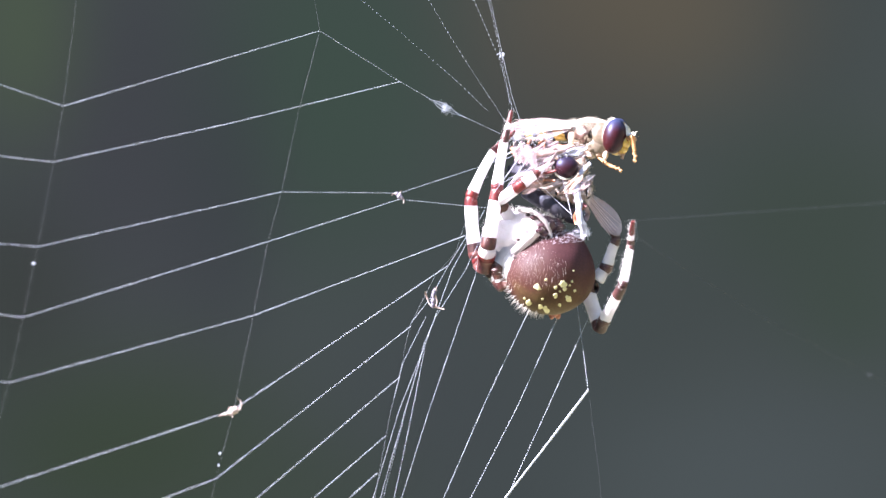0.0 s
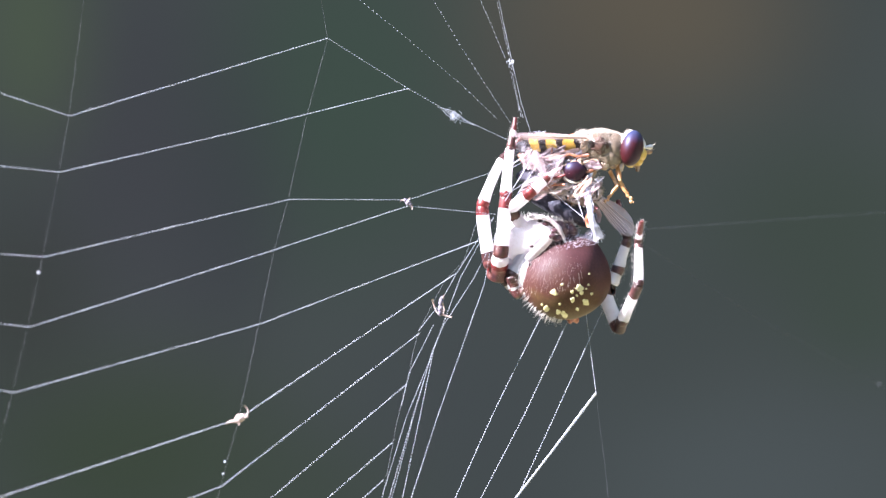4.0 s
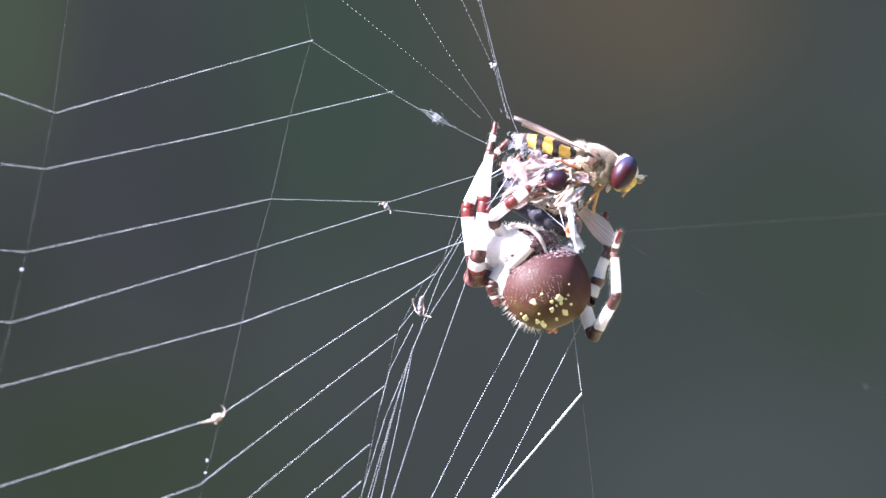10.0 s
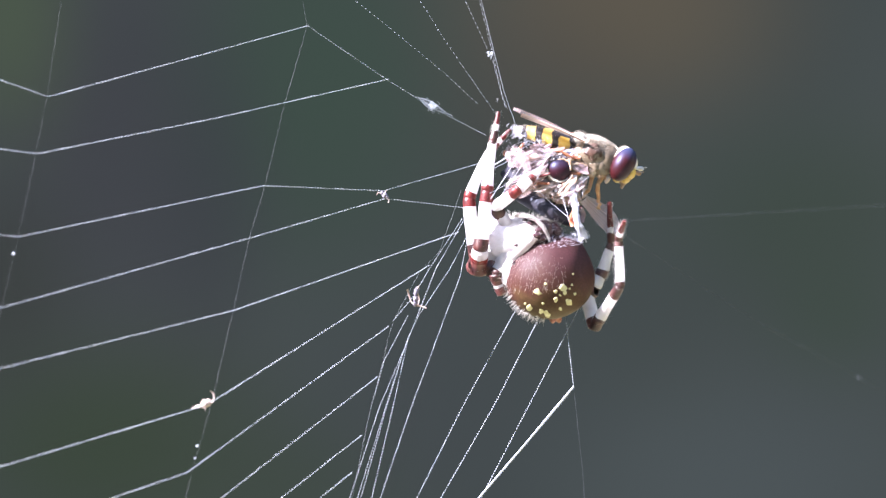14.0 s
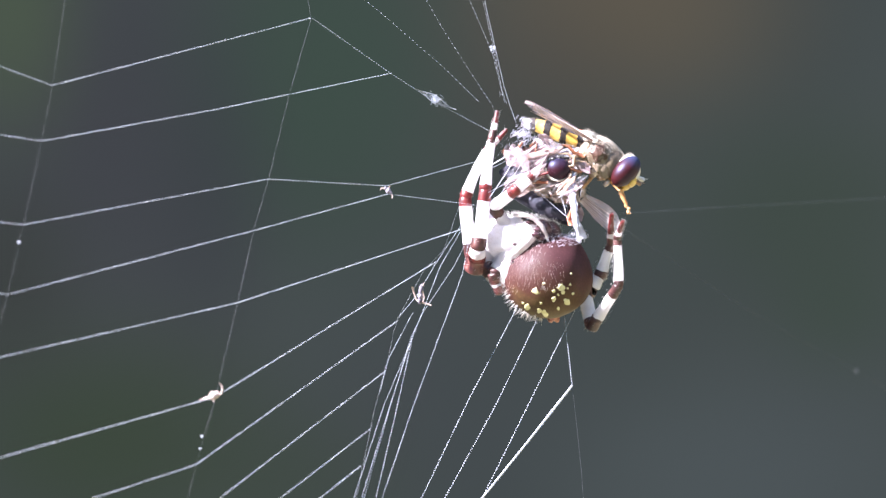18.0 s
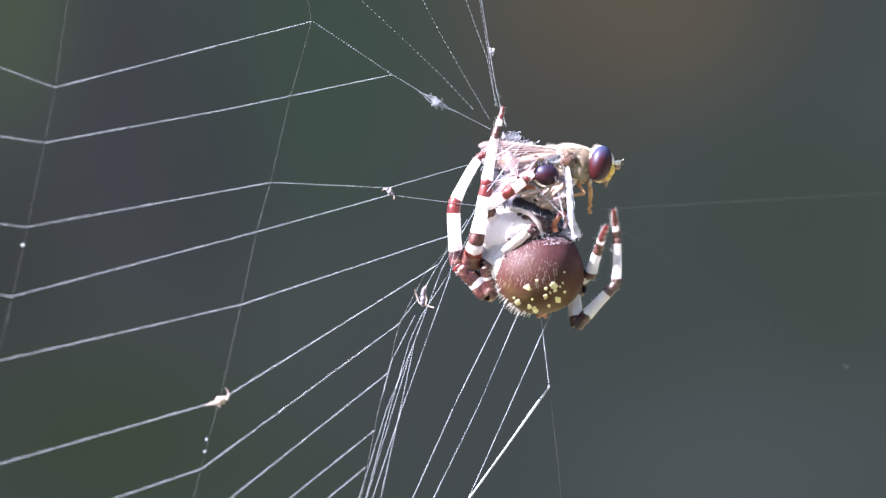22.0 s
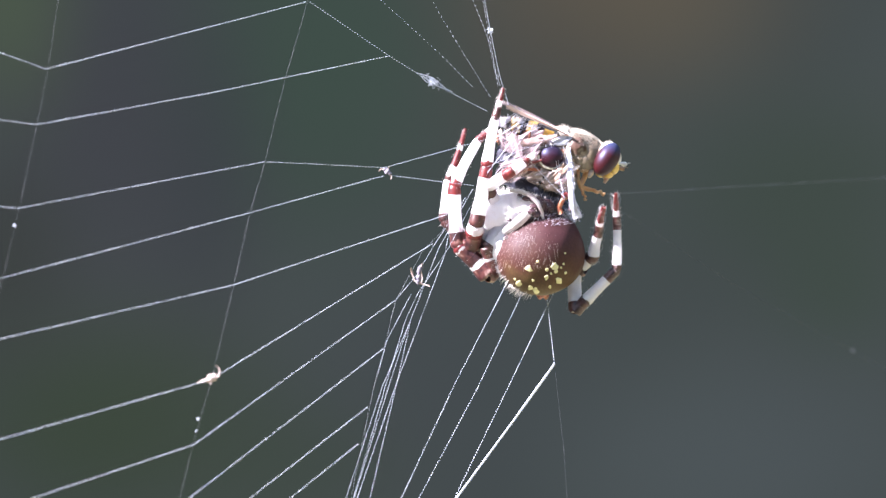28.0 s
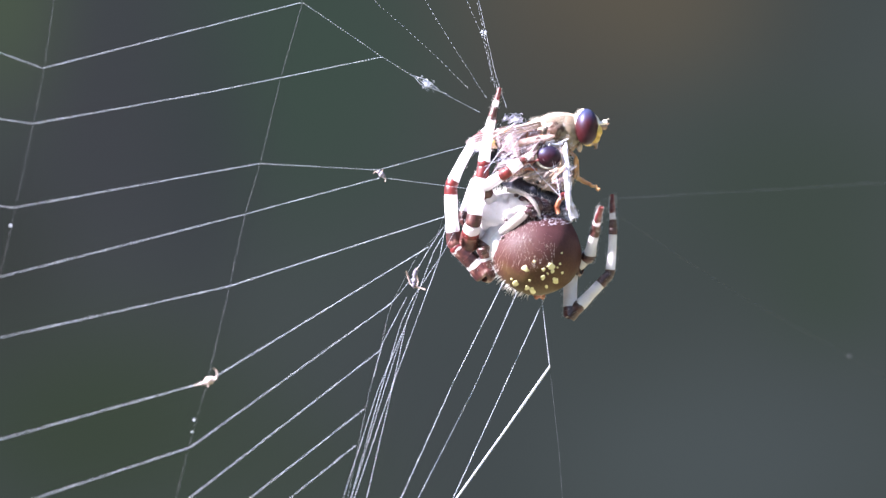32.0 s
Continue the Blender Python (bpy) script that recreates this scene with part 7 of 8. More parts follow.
LOWER_DRIFT = [
    ((1.78, -2.5, -20.26), [(0, 0, 0, 0.12), (1, 0.04, -0.08, 0.22), (2, 0.08, -0.16, 0.32), (3, 0.12, -0.24, 0.42), (3.5, 0.16, -0.21, 0.44), (5.5, 0.32, -0.07, 0.54), (6, 0.36, -0.04, 0.57), (7, 0.3, -0.22, 1.08), (8, 0.25, -0.4, 1.59), (9, 0.2, -0.58, 2.11), (10, 0.1, -0.58, 2.1), (11, -0.01, -0.59, 2.08), (12, -0.11, -0.59, 2.07), (13, -0.21, -0.6, 2.06), (13.5, -0.14, -0.64, 1.97), (15.5, 0.14, -0.83, 1.63), (16, 0.21, -0.87, 1.55), (17, 0.07, -0.91, 1.19), (18, -0.08, -0.96, 0.83), (19, -0.22, -1, 0.47), (20, -1.02, -0.95, 0.4), (20.5, -1.41, -0.93, 0.36), (21, -1.81, -0.91, 0.32), (22, -1.73, -0.78, 0.15), (23, -1.65, -0.66, -0.03), (24, -1.6, -0.72, 0.02), (24.5, -1.57, -0.74, 0.05), (26.5, -1.45, -0.85, 0.16), (27, -1.42, -0.88, 0.19), (28, -1.37, -0.94, 0.25), (29, -1.28, -0.84, 0.11), (30, -1.2, -0.74, -0.03), (31, -1.11, -0.65, -0.17), (32, -1.03, -0.55, -0.31)]),
    ((5.37, -1.55, -21.05), [(0, -0.3, 0, -0.13), (1, -0.28, -0.04, -0.05), (2, -0.27, -0.08, 0.03), (3, -0.24, -0.12, 0.11), (3.5, -0.32, -0.05, -0.01), (5.5, -0.59, 0.21, -0.47), (6, -0.66, 0.28, -0.59), (7, -0.66, 0.14, -0.01), (8, -0.66, 0.01, 0.56), (9, -0.66, -0.12, 1.14), (10, -0.72, -0.16, 1.26), (11, -0.78, -0.2, 1.37), (12, -0.83, -0.25, 1.49), (13, -0.88, -0.29, 1.61), (13.5, -0.85, -0.35, 1.46), (15.5, -0.71, -0.59, 0.87), (16, -0.69, -0.65, 0.73), (17, -0.84, -0.69, 0.37), (18, -0.99, -0.73, 0.01), (19, -1.14, -0.77, -0.34), (20, -2.34, -0.74, -1.09), (20.5, -2.95, -0.73, -1.46), (21, -3.55, -0.72, -1.84), (22, -3.5, -0.59, -2.02), (23, -3.45, -0.47, -2.2), (24, -3.36, -0.56, -1.92), (24.5, -3.32, -0.61, -1.78), (26.5, -3.15, -0.79, -1.21), (27, -3.11, -0.84, -1.07), (28, -3.03, -0.93, -0.79), (29, -3.01, -0.86, -1), (30, -3.0, -0.79, -1.21), (31, -2.95, -0.73, -1.42), (32, -2.9, -0.66, -1.63)]),
    ((7.98, -0.96, -22.36), [(0, 0.0, 0, -0.33), (1, -0.02, -0.04, -0.37), (2, -0.03, -0.08, -0.41), (3, -0.05, -0.11, -0.45), (3.5, -0.09, 0.06, -0.6), (5.5, -0.24, 0.74, -1.18), (6, -0.27, 0.92, -1.32), (7, -0.07, 0.9, -0.3), (8, 0.14, 0.88, 0.73), (9, 0.35, 0.86, 1.76), (10, 0.3, 0.72, 1.61), (11, 0.25, 0.57, 1.45), (12, 0.2, 0.42, 1.3), (13, 0.15, 0.27, 1.15), (13.5, 0.14, 0.24, 1.09), (15.5, 0.12, 0.1, 0.83), (16, 0.12, 0.07, 0.77), (17, -0.04, 0.03, 0.39), (18, -0.2, 0, 0.02), (19, -0.36, -0.04, -0.36), (20, -1.7, -0.35, -1.07), (20.5, -2.37, -0.51, -1.42), (21, -3.04, -0.66, -1.78), (22, -2.99, -0.54, -1.54), (23, -2.95, -0.41, -1.3), (24, -2.85, -0.37, -1.16), (24.5, -2.81, -0.35, -1.09), (26.5, -2.6, -0.27, -0.82), (27, -2.56, -0.25, -0.75), (28, -2.46, -0.22, -0.61), (29, -2.49, -0.19, -0.88), (30, -2.53, -0.17, -1.14), (31, -2.52, -0.15, -1.33), (32, -2.5, -0.13, -1.52)]),
    ((8.69, -1.77, -29.19), [(0, -0.12, -0.04, -0.57), (1, 0.22, -0.05, 0.17), (2, 0.02, 0.29, -0.53), (3, -0.15, -0.17, -0.06), (3.5, -0.3, 0.51, -1.34), (5.5, -0.21, 0.3, -1.1), (6, -0.49, 0.48, -1.91), (7, -0.55, 0.33, -1.04), (8, -0.29, 0.38, 0.19), (9, 0.15, 0.86, 1.08), (10, 0.35, 0.79, 1.39), (11, 0.56, 0.31, 2.33), (12, -0.02, 0.29, 1.22), (13, 0, 0.45, 0.89), (13.5, 0.17, 0.44, 0.89), (15.5, -0.29, 0.09, -0.73), (16, 0.11, 0.27, -0.58), (17, -0.17, 0, -0.92), (18, -0.29, -0.14, -1.18), (19, -0.45, 0.49, -2.56), (20, -1.52, 0.05, -2.29), (20.5, -2.53, 0.16, -3.48), (21, -2.95, -0.27, -2.86), (22, -2.96, -0.07, -3.64), (23, -2.85, -0.06, -3.94), (24, -2.53, 0.15, -3.79), (24.5, -2.62, 0.07, -3.95), (26.5, -2.05, 0.17, -3.39), (27, -2.08, 0.3, -3.71), (28, -2.13, 0.22, -3.88), (29, -2.46, 0.18, -4.71), (30, -1.77, 1.21, -4.98), (31, -2.22, 0.87, -5.65), (32, -1.94, 0.2, -4.54)]),
    ((8.8, -1.73, -29.16), [(0, -0.12, -0.04, 0), (1, 0.22, -0.05, 0), (2, 0.02, 0.29, 0), (3, -0.15, -0.17, 0), (3.5, -0.3, 0.51, 0), (5.5, -0.21, 0.3, 0), (6, -0.49, 0.48, 0), (7, -0.55, 0.33, 0), (8, -0.29, 0.38, 0), (9, 0.15, 0.86, 0), (10, 0.35, 0.79, 0), (11, 0.56, 0.31, 0), (12, -0.02, 0.29, 0), (13, 0, 0.45, 0), (13.5, 0.17, 0.44, 0), (15.5, -0.29, 0.09, 0), (16, 0.11, 0.27, 0), (17, -0.17, 0, 0), (18, -0.29, -0.14, 0), (19, -0.45, 0.49, 0), (20, -1.52, 0.05, 0), (20.5, -2.53, 0.16, 0), (21, -2.95, -0.27, 0), (22, -2.96, -0.07, 0), (23, -2.85, -0.06, 0), (24, -2.53, 0.15, 0), (24.5, -2.62, 0.07, 0), (26.5, -2.05, 0.17, 0), (27, -2.08, 0.3, 0), (28, -2.13, 0.22, 0), (29, -2.46, 0.18, 0), (30, -1.77, 1.21, 0), (31, -2.22, 0.87, 0), (32, -1.94, 0.2, 0)]),
    ((8.8, -1.73, -29.16), [(0, -0.12, -0.04, 0), (1, 0.22, -0.05, 0), (2, 0.02, 0.29, 0), (3, -0.15, -0.17, 0), (3.5, -0.3, 0.51, 0), (5.5, -0.21, 0.3, 0), (6, -0.49, 0.48, 0), (7, -0.55, 0.33, 0), (8, -0.29, 0.38, 0), (9, 0.15, 0.86, 0), (10, 0.35, 0.79, 0), (11, 0.56, 0.31, 0), (12, -0.02, 0.29, 0), (13, 0, 0.45, 0), (13.5, 0.17, 0.44, 0), (15.5, -0.29, 0.09, 0), (16, 0.11, 0.27, 0), (17, -0.17, 0, 0), (18, -0.29, -0.14, 0), (19, -0.45, 0.49, 0), (20, -1.52, 0.05, 0), (20.5, -2.53, 0.16, 0), (21, -2.95, -0.27, 0), (22, -2.96, -0.07, 0), (23, -2.85, -0.06, 0), (24, -2.53, 0.15, 0), (24.5, -2.62, 0.07, 0), (26.5, -2.05, 0.17, 0), (27, -2.08, 0.3, 0), (28, -2.13, 0.22, 0), (29, -2.46, 0.18, 0), (30, -1.77, 1.21, 0), (31, -2.22, 0.87, 0), (32, -1.94, 0.2, 0)]),
]
ANCHOR_WAY = [(0, pose(-0.00008, 0, 0.00002)), (1, pose(0.00012, 0, -0.00038)), (2, pose(0.0003, 0, -0.00031)), (3, pose(0.00046, 0, -0.00049)), (3.5, pose(-0.00004, 0, -0.0003)), (5.5, pose(0.00005, 0, 0.00012)), (6, pose(-0.00055, 0, 0.0002)), (7, pose(-0.00021, 0, 0.0001)), (8, pose(0.00024, 0, 0.00025)), (9, pose(0.00033, 0, 0.00025)), (10, pose(0.00076, 0, 0.00009)), (11, pose(0.00091, 0, 0.00013)), (12, pose(0.00069, 0, -0.00026)), (13, pose(0.00037, 0, -0.00015)), (13.5, pose(0.00066, 0, -0.00007)), (15.5, pose(-0.00005, 0, 0.00034)), (16, pose(0.00051, 0, 0.0003)), (17, pose(-0.00013, 0, 0.00023)), (18, pose(0, 0, 0.0003)), (19, pose(-0.00007, 0, 0.00069)), (20, pose(-0.00075, 0, 0.00078)), (20.5, pose(-0.00105, 0, 0.0007)), (21, pose(-0.00116, 0, 0.00065)), (22, pose(-0.00124, 0, 0.001)), (23, pose(-0.00107, 0, 0.00079)), (24, pose(-0.00073, 0, 0.00087)), (24.5, pose(-0.00103, 0, 0.00087)), (26.5, pose(-0.00009, 0, 0.00028)), (27, pose(-0.00009, 0, 0.00023)), (28, pose(-0.00028, 0, 0.00041)), (29, pose(-0.00036, 0, -0.00028)), (30, pose(0.00053, 0, -0.00018)), (31, pose(0.00041, 0, 0.00008)), (32, pose(0.0001, 0, 0.00015))]
HUSK_WAYS = [
    [(0, pose(-0.00497, -0.00493, 0.00606, 0, 0, 0)), (0.5, pose(-0.00488, -0.00492, 0.00626, 0, -0.04, 0)), (1, pose(-0.005, -0.00452, 0.00612, 0, -0.01, 0)), (1.5, pose(-0.00495, -0.00443, 0.00614, 0, 0.01, 0)), (2, pose(-0.00505, -0.00434, 0.00614, 0, 0.02, 0)), (2.5, pose(-0.00498, -0.00426, 0.00609, 0, 0.03, 0)), (3, pose(-0.00489, -0.00453, 0.006, 0, 0.01, 0)), (3.5, pose(-0.00496, -0.00422, 0.00618, 0, -0.01, 0)), (5.5, pose(-0.00509, -0.00506, 0.00596, 0, -0.01, 0)), (6, pose(-0.00488, -0.00505, 0.00593, 0, -0.04, 0)), (6.5, pose(-0.00487, -0.00492, 0.00592, 0, -0.04, 0)), (7, pose(-0.005, -0.00502, 0.00594, 0, 0, 0)), (7.5, pose(-0.0051, -0.00519, 0.00604, 0, 0.01, 0)), (8, pose(-0.00507, -0.00485, 0.00588, 0, 0.04, 0)), (8.5, pose(-0.00509, -0.00463, 0.00587, 0, 0.11, 0)), (9, pose(-0.0052, -0.00454, 0.00593, 0, 0.07, 0)), (9.5, pose(-0.00525, -0.00462, 0.006, 0, 0.12, 0)), (10, pose(-0.00537, -0.00482, 0.00599, 0, 0.13, 0)), (10.5, pose(-0.00505, -0.00475, 0.00603, 0, 0.12, 0)), (11, pose(-0.00513, -0.00459, 0.00602, 0, 0.14, 0)), (11.5, pose(-0.00529, -0.00467, 0.00596, 0, 0.14, 0)), (12, pose(-0.00518, -0.00487, 0.00596, 0, 0.11, 0)), (12.5, pose(-0.00517, -0.00479, 0.00587, 0, 0.14, 0)), (13, pose(-0.00502, -0.00472, 0.00589, 0, 0.12, 0)), (13.5, pose(-0.00512, -0.00437, 0.00587, 0, 0.2, 0)), (15.5, pose(-0.00497, -0.00512, 0.00589, 0, 0.19, 0)), (16, pose(-0.00509, -0.00537, 0.00582, 0, 0.25, 0)), (16.5, pose(-0.00518, -0.00559, 0.00577, 0, 0.26, 0)), (17, pose(-0.0049, -0.00516, 0.00586, 0, 0.2, 0)), (17.5, pose(-0.00483, -0.00497, 0.00575, 0, 0.2, 0)), (18, pose(-0.00498, -0.00499, 0.0057, 0, 0.23, 0)), (18.5, pose(-0.00504, -0.005, 0.00565, 0, 0.26, 0)), (19, pose(-0.00496, -0.00507, 0.00563, 0, 0.27, 0)), (19.5, pose(-0.00489, -0.00511, 0.00558, 0, 0.24, 0)), (20, pose(-0.00476, -0.00498, 0.00576, 0, 0.2, 0)), (20.5, pose(-0.00476, -0.00508, 0.00585, 0, 0.18, 0)), (21, pose(-0.00474, -0.00517, 0.00604, 0, 0.16, 0)), (21.5, pose(-0.00465, -0.00536, 0.00594, 0, 0.19, 0)), (22, pose(-0.00473, -0.00543, 0.00584, 0, 0.2, 0)), (22.5, pose(-0.00477, -0.00521, 0.00575, 0, 0.21, 0)), (23, pose(-0.00477, -0.00513, 0.00584, 0, 0.19, 0)), (23.5, pose(-0.00481, -0.00496, 0.00573, 0, 0.22, 0)), (24, pose(-0.00483, -0.00513, 0.00576, 0, 0.2, 0)), (24.5, pose(-0.00481, -0.00511, 0.00588, 0, 0.18, 0)), (26.5, pose(-0.00488, -0.00509, 0.00604, 0, 0.15, 0)), (27, pose(-0.0049, -0.00476, 0.00595, 0, 0.16, 0)), (27.5, pose(-0.00483, -0.00467, 0.00588, 0, 0.16, 0)), (28, pose(-0.00481, -0.00475, 0.00586, 0, 0.18, 0)), (28.5, pose(-0.00482, -0.00461, 0.00592, 0, 0.17, 0)), (29, pose(-0.00482, -0.00494, 0.00599, 0, 0.14, 0)), (29.5, pose(-0.00492, -0.00455, 0.00576, 0, 0.21, 0)), (30, pose(-0.00497, -0.00472, 0.00583, 0, 0.19, 0)), (30.5, pose(-0.00504, -0.00491, 0.00583, 0, 0.22, 0)), (31, pose(-0.00496, -0.00496, 0.00582, 0, 0.2, 0)), (31.5, pose(-0.00487, -0.00504, 0.00581, 0, 0.2, 0)), (32, pose(-0.00477, -0.00513, 0.00583, 0, 0.2, 0))],
    [(0, pose(-0.02364, -0.01417, -0.01824, 0, 0, 0)), (0.5, pose(-0.02366, -0.01418, -0.01804, 0, -0.04, 0)), (1, pose(-0.02418, -0.01301, -0.01815, 0, -0.01, 0)), (1.5, pose(-0.02441, -0.0128, -0.01815, 0, 0.01, 0)), (2, pose(-0.02451, -0.01263, -0.01797, 0, 0.02, 0)), (2.5, pose(-0.02462, -0.01237, -0.01804, 0, 0.03, 0)), (3, pose(-0.02425, -0.01309, -0.01808, 0, 0.01, 0)), (3.5, pose(-0.02406, -0.01224, -0.01832, 0, -0.01, 0)), (5.5, pose(-0.0235, -0.01454, -0.01829, 0, -0.01, 0)), (6, pose(-0.02339, -0.0144, -0.01843, 0, -0.04, 0)), (6.5, pose(-0.02358, -0.01409, -0.01835, 0, -0.04, 0)), (7, pose(-0.02357, -0.0143, -0.01835, 0, 0, 0)), (7.5, pose(-0.02345, -0.01465, -0.01845, 0, 0.01, 0)), (8, pose(-0.02394, -0.01396, -0.01823, 0, 0.04, 0)), (8.5, pose(-0.02432, -0.01351, -0.01829, 0, 0.11, 0)), (9, pose(-0.02436, -0.01322, -0.01813, 0, 0.07, 0)), (9.5, pose(-0.02452, -0.0134, -0.01803, 0, 0.12, 0)), (10, pose(-0.02432, -0.01401, -0.01801, 0, 0.13, 0)), (10.5, pose(-0.0243, -0.01392, -0.01807, 0, 0.12, 0)), (11, pose(-0.02459, -0.01369, -0.0178, 0, 0.14, 0)), (11.5, pose(-0.02462, -0.01389, -0.01767, 0, 0.14, 0)), (12, pose(-0.02418, -0.01422, -0.01797, 0, 0.11, 0)), (12.5, pose(-0.02446, -0.01411, -0.01778, 0, 0.14, 0)), (13, pose(-0.02449, -0.01382, -0.0179, 0, 0.12, 0)), (13.5, pose(-0.02512, -0.01294, -0.01792, 0, 0.2, 0)), (15.5, pose(-0.02393, -0.01509, -0.01781, 0, 0.19, 0)), (16, pose(-0.02398, -0.01578, -0.01761, 0, 0.25, 0)), (16.5, pose(-0.02356, -0.01647, -0.01753, 0, 0.26, 0)), (17, pose(-0.0239, -0.01533, -0.01768, 0, 0.2, 0)), (17.5, pose(-0.02408, -0.01488, -0.01769, 0, 0.2, 0)), (18, pose(-0.02418, -0.01485, -0.01767, 0, 0.23, 0)), (18.5, pose(-0.02423, -0.01495, -0.01762, 0, 0.26, 0)), (19, pose(-0.02423, -0.01516, -0.01755, 0, 0.27, 0)), (19.5, pose(-0.02411, -0.01531, -0.01755, 0, 0.24, 0)), (20, pose(-0.0241, -0.01486, -0.01777, 0, 0.2, 0)), (20.5, pose(-0.02388, -0.01492, -0.01799, 0, 0.18, 0)), (21, pose(-0.02388, -0.01515, -0.01787, 0, 0.16, 0)), (21.5, pose(-0.02364, -0.01573, -0.01779, 0, 0.19, 0)), (22, pose(-0.02344, -0.01592, -0.01795, 0, 0.2, 0)), (22.5, pose(-0.0238, -0.01547, -0.01776, 0, 0.21, 0)), (23, pose(-0.0238, -0.0151, -0.01798, 0, 0.19, 0)), (23.5, pose(-0.02406, -0.01469, -0.01801, 0, 0.22, 0)), (24, pose(-0.02387, -0.01513, -0.01794, 0, 0.2, 0)), (24.5, pose(-0.02387, -0.01497, -0.01802, 0, 0.18, 0)), (26.5, pose(-0.02379, -0.01508, -0.01781, 0, 0.15, 0)), (27, pose(-0.02421, -0.0142, -0.01786, 0, 0.16, 0)), (27.5, pose(-0.02423, -0.01399, -0.01785, 0, 0.16, 0)), (28, pose(-0.02429, -0.01429, -0.01767, 0, 0.18, 0)), (28.5, pose(-0.02446, -0.01386, -0.01777, 0, 0.17, 0)), (29, pose(-0.02394, -0.01476, -0.01767, 0, 0.14, 0)), (29.5, pose(-0.02463, -0.01374, -0.01768, 0, 0.21, 0)), (30, pose(-0.02433, -0.01423, -0.01764, 0, 0.19, 0)), (30.5, pose(-0.02416, -0.01468, -0.01773, 0, 0.22, 0)), (31, pose(-0.02402, -0.01486, -0.01771, 0, 0.2, 0)), (31.5, pose(-0.02391, -0.01512, -0.01771, 0, 0.2, 0)), (32, pose(-0.0238, -0.01537, -0.0177, 0, 0.2, 0))],
